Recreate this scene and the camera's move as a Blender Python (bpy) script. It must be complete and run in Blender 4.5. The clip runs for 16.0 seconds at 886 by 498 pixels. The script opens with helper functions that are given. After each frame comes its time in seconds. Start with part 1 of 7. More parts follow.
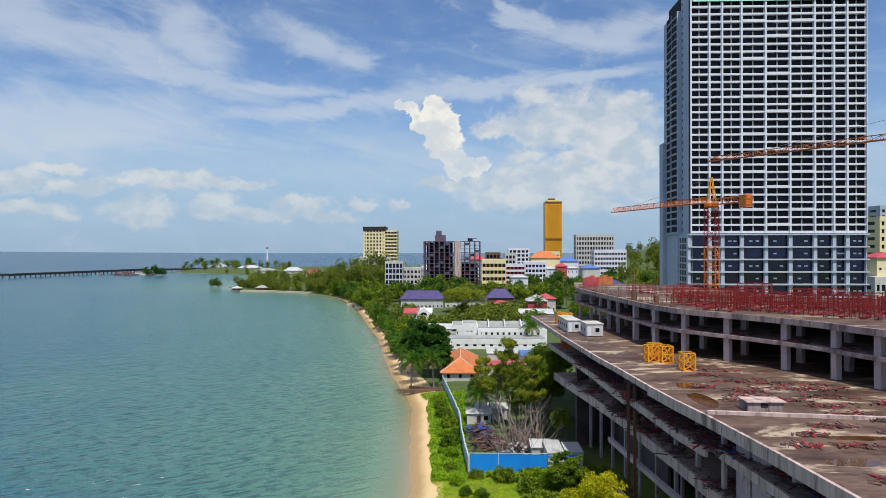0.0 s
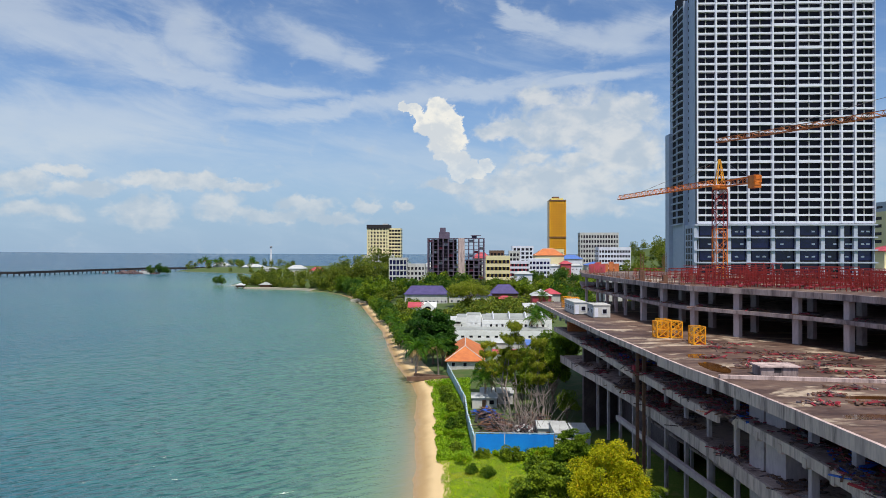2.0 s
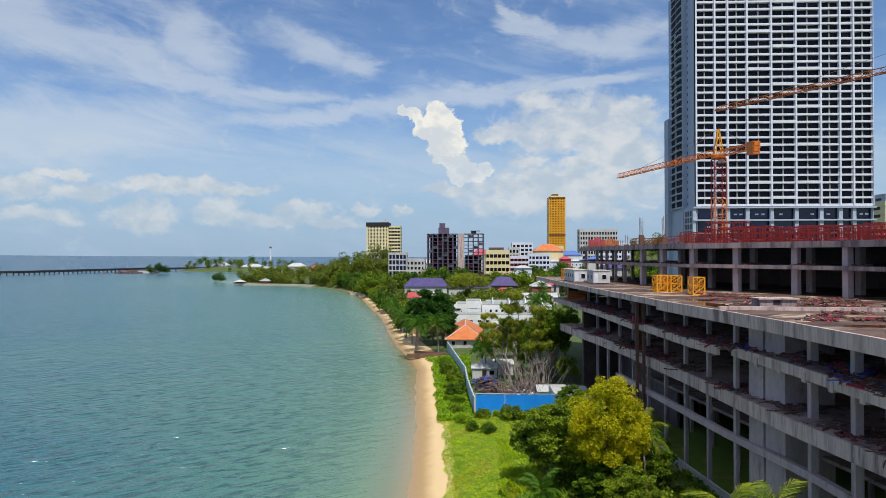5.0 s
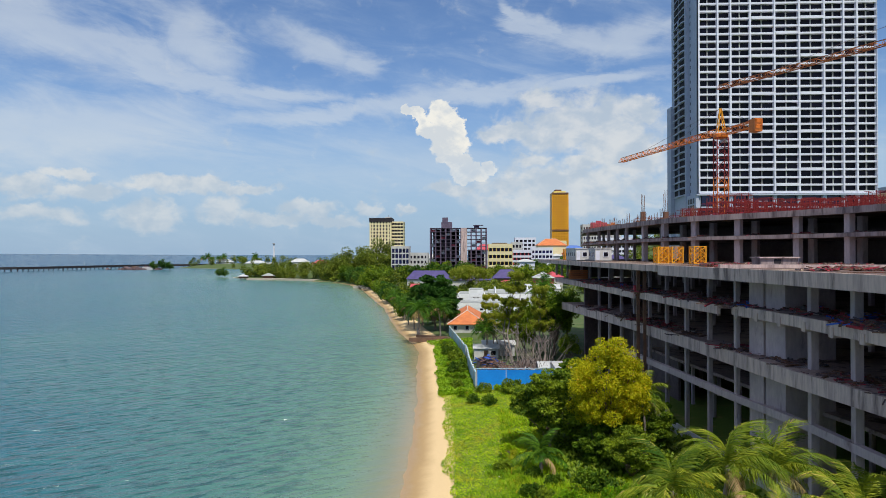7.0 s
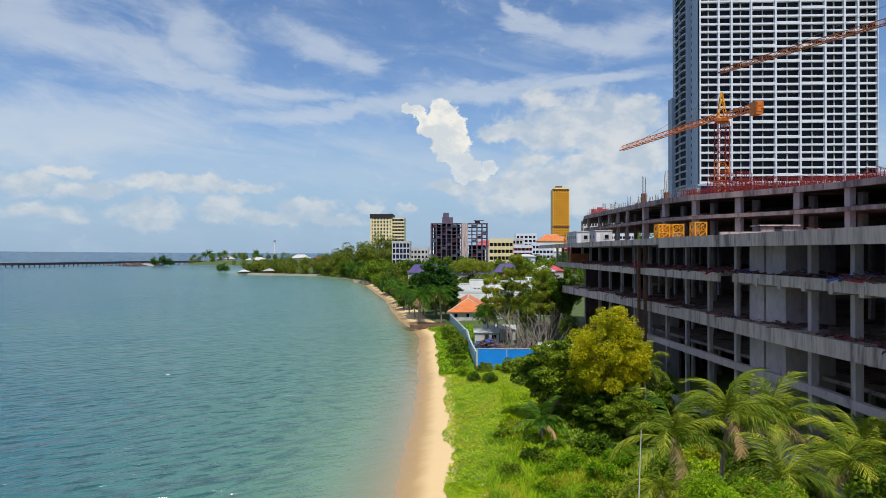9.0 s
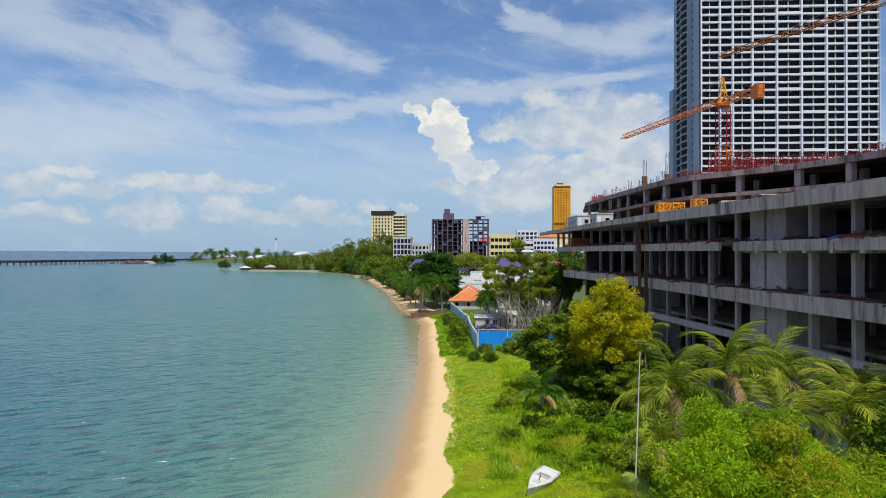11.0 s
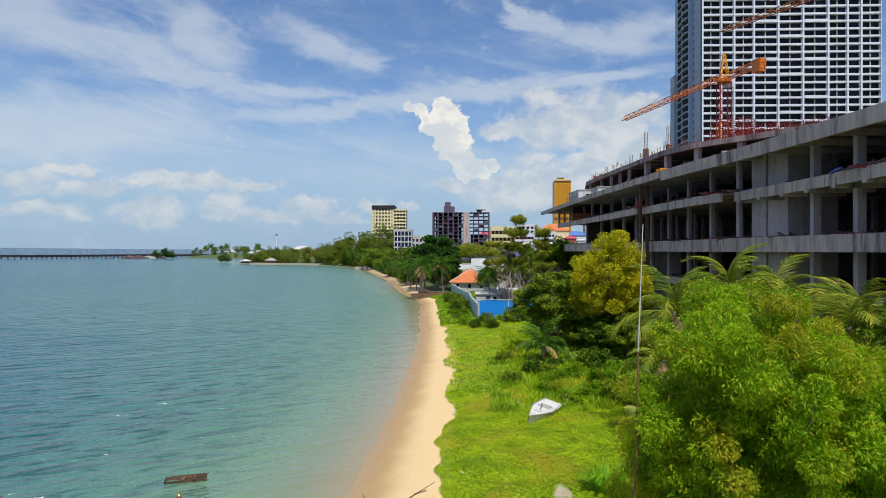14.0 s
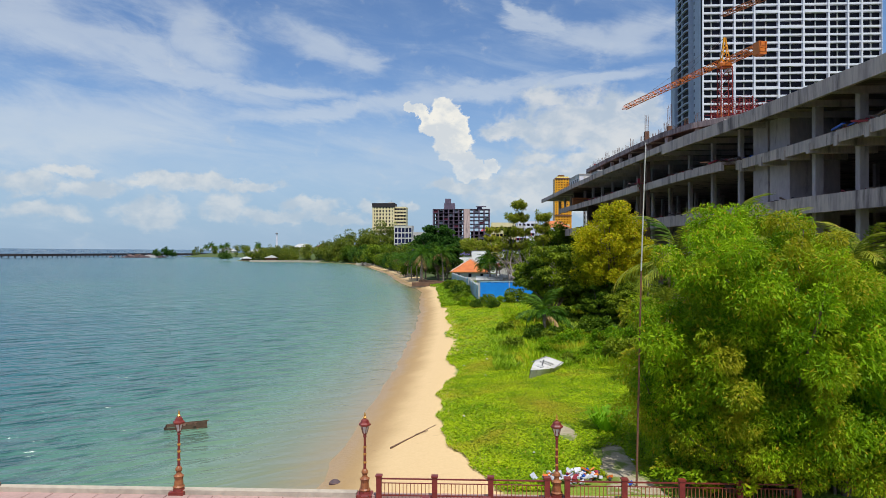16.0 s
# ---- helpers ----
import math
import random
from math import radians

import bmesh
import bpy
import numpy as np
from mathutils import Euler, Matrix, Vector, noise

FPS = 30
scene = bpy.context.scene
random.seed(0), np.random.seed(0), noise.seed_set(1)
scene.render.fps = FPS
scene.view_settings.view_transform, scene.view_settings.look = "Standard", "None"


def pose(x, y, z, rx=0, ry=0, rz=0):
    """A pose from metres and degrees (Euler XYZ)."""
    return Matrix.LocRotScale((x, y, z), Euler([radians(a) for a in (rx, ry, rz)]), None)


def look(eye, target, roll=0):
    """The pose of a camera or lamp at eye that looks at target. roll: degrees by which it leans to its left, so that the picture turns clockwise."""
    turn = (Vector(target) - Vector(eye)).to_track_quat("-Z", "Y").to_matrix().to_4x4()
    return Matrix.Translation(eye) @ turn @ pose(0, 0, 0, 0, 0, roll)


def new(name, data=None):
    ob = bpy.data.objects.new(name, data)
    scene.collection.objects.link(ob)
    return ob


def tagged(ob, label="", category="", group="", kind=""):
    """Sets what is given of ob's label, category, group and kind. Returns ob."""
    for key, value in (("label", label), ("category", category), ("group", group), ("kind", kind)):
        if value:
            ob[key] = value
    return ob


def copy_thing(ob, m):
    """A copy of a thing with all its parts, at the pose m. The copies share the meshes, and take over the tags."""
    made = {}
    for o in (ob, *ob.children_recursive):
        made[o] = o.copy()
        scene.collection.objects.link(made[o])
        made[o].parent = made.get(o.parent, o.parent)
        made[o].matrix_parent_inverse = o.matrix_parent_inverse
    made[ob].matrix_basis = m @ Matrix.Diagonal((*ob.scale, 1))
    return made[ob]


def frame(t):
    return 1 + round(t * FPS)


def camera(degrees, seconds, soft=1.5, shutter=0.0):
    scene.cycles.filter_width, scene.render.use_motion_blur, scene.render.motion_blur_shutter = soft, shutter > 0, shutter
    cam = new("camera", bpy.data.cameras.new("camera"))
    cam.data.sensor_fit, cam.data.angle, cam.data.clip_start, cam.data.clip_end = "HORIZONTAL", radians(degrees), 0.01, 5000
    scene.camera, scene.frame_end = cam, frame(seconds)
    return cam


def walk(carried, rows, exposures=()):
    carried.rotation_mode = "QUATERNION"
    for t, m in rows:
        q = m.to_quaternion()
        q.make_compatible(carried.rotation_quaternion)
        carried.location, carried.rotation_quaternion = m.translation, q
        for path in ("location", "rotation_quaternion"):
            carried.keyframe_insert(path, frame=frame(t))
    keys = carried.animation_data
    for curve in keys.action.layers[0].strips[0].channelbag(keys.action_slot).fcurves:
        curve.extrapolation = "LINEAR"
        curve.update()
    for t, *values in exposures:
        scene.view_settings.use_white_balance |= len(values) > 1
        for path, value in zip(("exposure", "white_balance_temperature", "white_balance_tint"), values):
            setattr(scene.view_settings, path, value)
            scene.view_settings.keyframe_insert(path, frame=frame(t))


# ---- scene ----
cam = camera(66.0, 16.0, 0.7)
PATH = [
    (0, (0.455, -0.868, 45.085), (0.39, 1.131, 45.085), -0.1),
    (0.5, (0.321, -0.522, 44.368), (0.24, 1.477, 44.37), -0.2),
    (1, (0.048, -0.119, 42.912), (-0.027, 1.88, 42.909), -0.1),
    (1.5, (0.126, 0.3, 41.697), (0.048, 2.298, 41.697), -0.1),
    (2, (-0.098, 0.347, 40.464), (-0.173, 2.346, 40.469), 0.0),
    (2.5, (-0.216, 0.141, 39.155), (-0.288, 2.14, 39.167), 0.1),
    (3, (-0.18, 0.178, 37.876), (-0.251, 2.177, 37.891), 0.0),
    (3.5, (0.134, 0.324, 36.582), (0.057, 2.323, 36.598), -0.0),
    (4, (-0.259, -0.044, 35.294), (-0.332, 1.955, 35.31), -0.1),
    (6.5, (0.075, 0.018, 28.505), (-0.004, 2.016, 28.519), -0.1),
    (7, (0.185, 0.068, 27.715), (0.102, 2.066, 27.728), -0.1),
    (7.5, (-0.056, -0.213, 26.82), (-0.136, 1.786, 26.833), 0.1),
    (8, (-0.029, -0.277, 25.892), (-0.112, 1.721, 25.905), 0.1),
    (8.5, (-0.061, -0.328, 24.851), (-0.144, 1.67, 24.863), 0.1),
    (9, (0.122, -0.151, 24.058), (0.037, 1.848, 24.068), -0.0),
    (11.5, (0.262, -0.011, 19.552), (0.173, 1.987, 19.56), 0.0),
    (12, (0.271, 0.035, 18.557), (0.183, 2.033, 18.564), 0.0),
    (12.5, (0.232, 0.033, 17.72), (0.144, 2.031, 17.728), 0.0),
    (13, (0.241, 0.033, 16.801), (0.152, 2.031, 16.808), 0.1),
    (13.5, (0.2, -0.009, 15.927), (0.11, 1.989, 15.933), 0.2),
    (14, (0.143, -0.038, 15.022), (0.053, 1.96, 15.027), 0.1),
    (14.5, (0.177, -0.006, 14.232), (0.086, 1.992, 14.237), 0.1),
    (15, (0.173, -0.028, 13.37), (0.08, 1.969, 13.374), -0.0),
    (15.5, (0.193, -0.021, 12.423), (0.099, 1.977, 12.429), -0.1),
    (16, (0.088, 0.175, 11.467), (-0.003, 2.172, 11.473), 0.0),
]
walk(cam, [(t, look(eye, target, roll)) for t, eye, target, roll in PATH])

# world: daylight sky with high cirrus streaks and a bank of cumulus over the land
SUN_EL, SUN_AZ = radians(63), radians(163)
world = bpy.data.worlds.new("sky")
scene.world = world
world.use_nodes = True
scene.view_settings.exposure = 0.0


def math_node(tree, op, a, b=None, c=None, clamp=False):
    n = tree.nodes.new("ShaderNodeMath")
    n.operation = op
    n.use_clamp = clamp
    for i, v in enumerate((a, b, c)):
        if v is None:
            continue
        if isinstance(v, (int, float)):
            n.inputs[i].default_value = v
        else:
            tree.links.new(v, n.inputs[i])
    return n.outputs[0]


def mix_color(tree, fac, a, b, blend="MIX"):
    n = tree.nodes.new("ShaderNodeMix")
    n.data_type = "RGBA"
    n.blend_type = blend
    for sock, v in ((n.inputs[0], fac), (n.inputs[6], a), (n.inputs[7], b)):
        if isinstance(v, (int, float)):
            sock.default_value = v
        elif isinstance(v, (tuple, list)):
            sock.default_value = (*v[:3], 1)
        else:
            tree.links.new(v, sock)
    return n.outputs[2]


def noise_fac(tree, vec, scale, detail=4, rough=0.55, distortion=0.0):
    n = tree.nodes.new("ShaderNodeTexNoise")
    n.inputs["Scale"].default_value = scale
    n.inputs["Detail"].default_value = detail
    n.inputs["Roughness"].default_value = rough
    n.inputs["Distortion"].default_value = distortion
    if vec is not None:
        tree.links.new(vec, n.inputs["Vector"])
    return n.outputs[0]


def step_range(tree, v, lo, hi, out0=0.0, out1=1.0):
    n = tree.nodes.new("ShaderNodeMapRange")
    n.interpolation_type = "SMOOTHSTEP"
    tree.links.new(v, n.inputs[0])
    for i, x in enumerate((lo, hi, out0, out1)):
        n.inputs[1 + i].default_value = x
    return n.outputs[0]


SKY_TINT = (0.80, 0.95, 1.16)


def make_sky():
    t = world.node_tree
    t.nodes.clear()
    out = t.nodes.new("ShaderNodeOutputWorld")
    bg = t.nodes.new("ShaderNodeBackground")
    bg.inputs[1].default_value = 0.105
    t.links.new(bg.outputs[0], out.inputs[0])
    sky = t.nodes.new("ShaderNodeTexSky")
    sky.sky_type, sky.sun_disc = "NISHITA", False
    sky.sun_elevation, sky.sun_rotation = SUN_EL, SUN_AZ
    sky.air_density, sky.dust_density, sky.ozone_density = 1.0, 0.6, 2.0
    co = t.nodes.new("ShaderNodeTexCoord")
    sep = t.nodes.new("ShaderNodeSeparateXYZ")
    t.links.new(co.outputs["Generated"], sep.inputs[0])
    x, y, z = sep.outputs
    az = math_node(t, "ARCTAN2", x, y)
    flat = math_node(t, "SQRT", math_node(t, "ADD", math_node(t, "MULTIPLY", x, x), math_node(t, "MULTIPLY", y, y)))
    el = math_node(t, "ARCTAN2", z, flat)

    def warped(v, n, size):
        return math_node(t, "MULTIPLY_ADD", math_node(t, "SUBTRACT", n, 0.5), size, v)

    def plane(sx, sy, tilt, ox=0.0, oy=0.0):
        """Sky coordinates, stretched and tilted."""
        comb = t.nodes.new("ShaderNodeCombineXYZ")
        v = math_node(t, "ADD", el, math_node(t, "MULTIPLY", az, tilt))
        t.links.new(math_node(t, "MULTIPLY_ADD", az, sx, ox), comb.inputs[0])
        t.links.new(math_node(t, "MULTIPLY_ADD", v, sy, oy), comb.inputs[1])
        return comb.outputs[0]

    wisp_a = warped(az, noise_fac(t, plane(6.0, 14.0, 0.1, 2.2, 8.1), 1.5, 5, 0.6, 0.5), 0.15)
    wisp_e = warped(el, noise_fac(t, plane(5.0, 12.0, 0.0, 9.4, 3.3), 1.5, 6, 0.62, 0.5), 0.055)
    puff_a = warped(az, noise_fac(t, plane(1.0, 1.2, 0.0, 4.2, 1.1), 30.0, 6, 0.6), 0.050)
    puff_e = warped(el, noise_fac(t, plane(1.0, 1.2, 0.0, 6.4, 5.3), 30.0, 6, 0.6), 0.040)

    def blob(at, a, e, ra, re, tilt=0.0):
        """1 in the middle of an ellipse in the sky, falling to 0 at its edge."""
        da = math_node(t, "SUBTRACT", at[0], a)
        de = math_node(t, "SUBTRACT", math_node(t, "SUBTRACT", at[1], e), math_node(t, "MULTIPLY", da, tilt))
        qa = math_node(t, "DIVIDE", da, ra)
        qe = math_node(t, "DIVIDE", de, re)
        d = math_node(t, "SQRT", math_node(t, "ADD", math_node(t, "MULTIPLY", qa, qa), math_node(t, "MULTIPLY", qe, qe)))
        return math_node(t, "SUBTRACT", 1.0, d, clamp=True)

    def total(parts):
        s = parts[0]
        for p in parts[1:]:
            s = math_node(t, "MAXIMUM", s, p)
        return s

    # thin cirrus veils and streaks: (azimuth, elevation, half width, half height, tilt)
    n1 = noise_fac(t, plane(3.0, 11.0, 0.12, 1.3, 0.4), 1.6, 8, 0.62, 0.9)
    n2 = noise_fac(t, plane(7.0, 22.0, 0.16, 5.0, 2.0), 1.2, 7, 0.62, 0.8)
    streak = math_node(t, "MULTIPLY_ADD", n2, 0.5, math_node(t, "MULTIPLY", n1, 0.5))
    veil = total([blob((wisp_a, wisp_e), *v) for v in (
        (-0.555, 0.160, 0.331, 0.066, 0.12), (-0.58, 0.284, 0.207, 0.069, -0.3), (-0.497, 0.270, 0.179, 0.036, -0.3), (-0.399, 0.297, 0.104, 0.076, -0.3),
        (-0.399, 0.234, 0.221, 0.025, -0.22), (-0.286, 0.222, 0.179, 0.014, -0.05), (-0.226, 0.288, 0.104, 0.039, -0.25), (-0.166, 0.275, 0.062, 0.028, -0.2),
        (-0.222, 0.196, 0.193, 0.018, 0.12), (-0.108, 0.215, 0.124, 0.028, 0.18), (0.024, 0.232, 0.179, 0.019, 0.16), (0.163, 0.240, 0.207, 0.014, 0.08),
        (0.051, 0.335, 0.039, 0.017, -0.7), (0.082, 0.315, 0.062, 0.025, -0.4), (0.187, 0.293, 0.152, 0.03, -0.1), (0.226, 0.298, 0.097, 0.039, 0))])
    cirrus = step_range(t, math_node(t, "MULTIPLY_ADD", veil, 1.0, math_node(t, "MULTIPLY_ADD", streak, 1.3, -0.65)), 0.0, 0.80)
    wide = step_range(t, streak, 0.40, 0.70, 0.0, 0.24)
    milk = math_node(t, "MULTIPLY", step_range(t, math_node(t, "ABSOLUTE", math_node(t, "SUBTRACT", el, 0.125)), 0.0, 0.075, 0.34, 0.0), step_range(t, n1, 0.30, 0.62, 0.35, 1.0))
    # heaped cumulus
    heap = noise_fac(t, plane(1.0, 1.15, 0.0, 3.1, 1.7), 42.0, 9, 0.58, 0.3)
    tall = total([blob((puff_a, puff_e), *v) for v in (
        (-0.097, 0.207, 0.014, 0.011), (-0.084, 0.202, 0.019, 0.012, -0.3), (-0.072, 0.192, 0.018, 0.015, -0.6), (-0.062, 0.179, 0.021, 0.019), (-0.043, 0.202, 0.031, 0.026),
        (-0.020, 0.184, 0.018, 0.020), (-0.036, 0.173, 0.038, 0.031), (-0.029, 0.155, 0.038, 0.026), (-0.024, 0.137, 0.035, 0.021), (-0.012, 0.123, 0.031, 0.018),
        (0.006, 0.114, 0.026, 0.017), (0.023, 0.122, 0.022, 0.013))])
    heaps = total([blob((puff_a, puff_e), *v) for v in (
        (0.062, 0.177, 0.064, 0.024), (0.045, 0.171, 0.051, 0.017), (0.147, 0.184, 0.127, 0.064), (0.108, 0.217, 0.056, 0.024), (0.206, 0.159, 0.114, 0.059), (0.243, 0.197, 0.043, 0.032),
        (0.156, 0.132, 0.04, 0.024), (0.09, 0.131, 0.04, 0.017), (0.233, 0.139, 0.08, 0.053), (0.139, 0.094, 0.2, 0.045), (0.061, 0.07, 0.08, 0.024), (0.175, 0.064, 0.08, 0.021),
        (-0.034, 0.096, 0.053, 0.016), (-0.452, 0.052, 0.06, 0.035), (-0.358, 0.062, 0.048, 0.028), (-0.238, 0.065, 0.064, 0.019), (-0.149, 0.066, 0.024, 0.015), (-0.096, 0.064, 0.017, 0.011),
        (-0.522, 0.082, 0.064, 0.016, 0.1), (-0.597, 0.087, 0.056, 0.021), (-0.427, 0.095, 0.107, 0.017), (-0.347, 0.092, 0.1, 0.012), (-0.542, 0.102, 0.04, 0.012), (-0.579, 0.05, 0.067, 0.019),
        (-0.293, 0.049, 0.08, 0.016), (-0.19, 0.048, 0.053, 0.012))])
    billow = noise_fac(t, plane(1.0, 1.35, 0.0, 7.1, 2.7), 15.0, 9, 0.55, 0.3)
    tower_cloud = step_range(t, math_node(t, "MULTIPLY_ADD", tall, 0.9, math_node(t, "MULTIPLY", heap, 0.55)), 0.46, 0.62)
    cumulus = step_range(t, math_node(t, "MULTIPLY_ADD", heaps, 0.62, math_node(t, "MULTIPLY_ADD", heap, 0.50, math_node(t, "MULTIPLY", billow, 0.60))), 0.60, 0.92)
    shade = noise_fac(t, plane(1.0, 1.4, 0.0, 3.115, 1.665), 24.0, 7, 0.55, 0.2)
    body = mix_color(t, step_range(t, shade, 0.36, 0.66), (4.8, 5.5, 6.2), (7.0, 7.1, 7.0))
    bright = mix_color(t, step_range(t, math_node(t, "MULTIPLY_ADD", tall, -0.25, shade), 0.26, 0.52), (6.2, 6.6, 6.9), (8.6, 8.4, 7.7))
    haze = step_range(t, el, 0.0, 0.26, 0.85, 0.0)
    base = mix_color(t, haze, mix_color(t, 1.0, sky.outputs[0], SKY_TINT, "MULTIPLY"), (3.1, 4.5, 6.25))
    c1 = mix_color(t, wide, base, (5.2, 6.2, 7.3))
    c1 = mix_color(t, math_node(t, "MULTIPLY", cirrus, 0.55), c1, (6.0, 6.6, 7.2))
    low = step_range(t, el, 0.02, 0.14, 0.55, 0.80)
    c1 = mix_color(t, milk, c1, (5.4, 6.2, 7.0))
    # Whitish cloud added overhead, outside the view, to whiten and lift the shade.
    over = noise_fac(t, co.outputs["Generated"], 2.6, 5, 0.6, 0.4)
    c1 = mix_color(t, math_node(t, "MULTIPLY", step_range(t, el, 0.42, 0.85, 0.0, 1.0), step_range(t, over, 0.36, 0.66, 0.15, 0.75)), c1, (6.4, 6.4, 6.4))
    c2 = mix_color(t, math_node(t, "MULTIPLY", cumulus, low), c1, body)
    c2 = mix_color(t, math_node(t, "MULTIPLY", tower_cloud, step_range(t, el, 0.105, 0.16, 0.55, 0.97)), c2, bright)
    t.links.new(c2, bg.inputs[0])


make_sky()
sun_data = bpy.data.lights.new("sun", "SUN")
sun_data.energy, sun_data.angle, sun_data.color = 4.3, radians(0.55), (1.0, 0.95, 0.87)
sun = new("sun", sun_data)
sun_dir = Vector((math.sin(SUN_AZ) * math.cos(SUN_EL), math.cos(SUN_AZ) * math.cos(SUN_EL), math.sin(SUN_EL)))
sun.matrix_world = look(sun_dir * 300, (0, 0, 0))


# ---- materials ----
def surface(name, color, color2=None, scale=0.6, fine=6.0, rough=0.8, bump=0.2, metal=0.0, stain=None, stain_at=(0.55, 0.75), stretch=(1, 1, 1), stain_scale=0.25, per_object=0.0, spec=0.4):
    """A weathered surface: two colours by broad and fine noise, stains of a third colour, and relief."""
    m = bpy.data.materials.new(name)
    m.use_nodes = True
    t = m.node_tree
    b = t.nodes["Principled BSDF"]
    geo = t.nodes.new("ShaderNodeNewGeometry")
    mp = t.nodes.new("ShaderNodeMapping")
    mp.inputs["Scale"].default_value = stretch
    t.links.new(geo.outputs["Position"], mp.inputs[0])
    v = mp.outputs[0]
    broad = noise_fac(t, v, scale, 4, 0.6)
    grain = noise_fac(t, v, fine, 3, 0.6)
    color2 = color2 or tuple(c * 0.72 for c in color)
    f = step_range(t, math_node(t, "MULTIPLY_ADD", grain, 0.45, math_node(t, "MULTIPLY", broad, 0.65)), 0.4, 0.72)
    c = mix_color(t, f, color, color2)
    if stain:
        s = noise_fac(t, v, stain_scale, 6, 0.65, 0.4)
        c = mix_color(t, step_range(t, s, *stain_at), c, stain)
    if per_object:
        info = t.nodes.new("ShaderNodeObjectInfo")
        hsv = t.nodes.new("ShaderNodeHueSaturation")
        t.links.new(step_range(t, info.outputs["Random"], 0, 1, 1 - per_object, 1 + per_object), hsv.inputs["Value"])
        t.links.new(c, hsv.inputs["Color"])
        c = hsv.outputs[0]
    t.links.new(c, b.inputs["Base Color"])
    b.inputs["Roughness"].default_value = rough
    b.inputs["Metallic"].default_value = metal
    b.inputs["Specular IOR Level"].default_value = spec
    if bump:
        bp = t.nodes.new("ShaderNodeBump")
        bp.inputs["Strength"].default_value = bump
        bp.inputs["Distance"].default_value = 0.05
        t.links.new(grain, bp.inputs["Height"])
        t.links.new(bp.outputs[0], b.inputs["Normal"])
    return m


def foliage(name, dark, light, tip=None, translucent=0.35, tip_from=0.9, patch=0.35, dry=None, dry_scale=0.15):
    """Leaves: a spread of greens from leaf to leaf, some light passing through."""
    m = bpy.data.materials.new(name)
    m.use_nodes = True
    t = m.node_tree
    b = t.nodes["Principled BSDF"]
    geo = t.nodes.new("ShaderNodeNewGeometry")
    info = t.nodes.new("ShaderNodeObjectInfo")
    broad = noise_fac(t, geo.outputs["Position"], patch, 3, 0.55)
    f = math_node(t, "MULTIPLY_ADD", geo.outputs["Random Per Island"], 0.4, math_node(t, "MULTIPLY_ADD", broad, 1.1, -0.25))
    c = mix_color(t, step_range(t, f, 0.15, 0.85), dark, light)
    if tip:
        c = mix_color(t, step_range(t, geo.outputs["Random Per Island"], tip_from, min(1.0, tip_from + 0.05)), c, tip)
    if dry:
        area = noise_fac(t, geo.outputs["Position"], dry_scale, 5, 0.62, 0.5)
        c = mix_color(t, step_range(t, area, 0.50, 0.68, 0.0, 0.8), c, dry)
    hsv = t.nodes.new("ShaderNodeHueSaturation")
    t.links.new(step_range(t, info.outputs["Random"], 0, 1, 0.8, 1.2), hsv.inputs["Value"])
    t.links.new(step_range(t, info.outputs["Random"], 0, 1, 0.515, 0.485), hsv.inputs["Hue"])
    t.links.new(c, hsv.inputs["Color"])
    c = hsv.outputs[0]
    t.links.new(c, b.inputs["Base Color"])
    b.inputs["Roughness"].default_value = 0.55
    b.inputs["Specular IOR Level"].default_value = 0.16
    tr = t.nodes.new("ShaderNodeBsdfTranslucent")
    t.links.new(c, tr.inputs[0])
    mx = t.nodes.new("ShaderNodeMixShader")
    mx.inputs[0].default_value = translucent
    t.links.new(b.outputs[0], mx.inputs[1])
    t.links.new(tr.outputs[0], mx.inputs[2])
    t.links.new(mx.outputs[0], t.nodes["Material Output"].inputs[0])
    return m


def glass_dark(name, color=(0.02, 0.025, 0.05), rough=0.08):
    m = surface(name, color, tuple(c * 0.5 for c in color), 0.3, 3.0, rough, 0.0, per_object=0.5, spec=0.5)
    return m


M = {}
M["concrete"] = surface("raw_concrete", (0.62, 0.475, 0.43), (0.41, 0.305, 0.285), 0.30, 2.2, 0.9, 0.25, stain=(0.14, 0.10, 0.10), stain_at=(0.48, 0.72), stretch=(2.0, 2.0, 0.28), stain_scale=0.45)
M["column"] = surface("column_concrete", (0.57, 0.455, 0.445), (0.43, 0.335, 0.335), 0.4, 3.0, 0.9, 0.2, stain=(0.26, 0.185, 0.18), stretch=(1, 1, 0.3), stain_scale=0.6)
M["deck"] = surface("dirty_deck", (0.17, 0.105, 0.075), (0.05, 0.024, 0.018), 0.16, 1.2, 0.55, 0.15, stain=(0.46, 0.36, 0.26), stain_at=(0.545, 0.63), stain_scale=0.13, stretch=(0.7, 1.6, 1))
M["deck_in"] = surface("dusty_floor", (0.46, 0.33, 0.29), (0.27, 0.18, 0.165), 0.25, 2.2, 0.9, 0.2, stain=(0.13, 0.07, 0.06), stain_at=(0.52, 0.64), stain_scale=0.35)
# Dark colour carries the shade deep inside the podium storeys.
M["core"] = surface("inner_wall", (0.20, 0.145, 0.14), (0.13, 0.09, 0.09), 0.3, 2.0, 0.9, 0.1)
M["white"] = surface("white_paint", (0.72, 0.73, 0.80), (0.62, 0.63, 0.71), 0.2, 2.0, 0.6, 0.05)
M["old_orange"] = surface("faded_orange_crane_paint", (0.42, 0.14, 0.035), (0.28, 0.085, 0.03), 0.4, 4.0, 0.6, 0.05, stain=(0.22, 0.10, 0.06), stain_at=(0.55, 0.75))
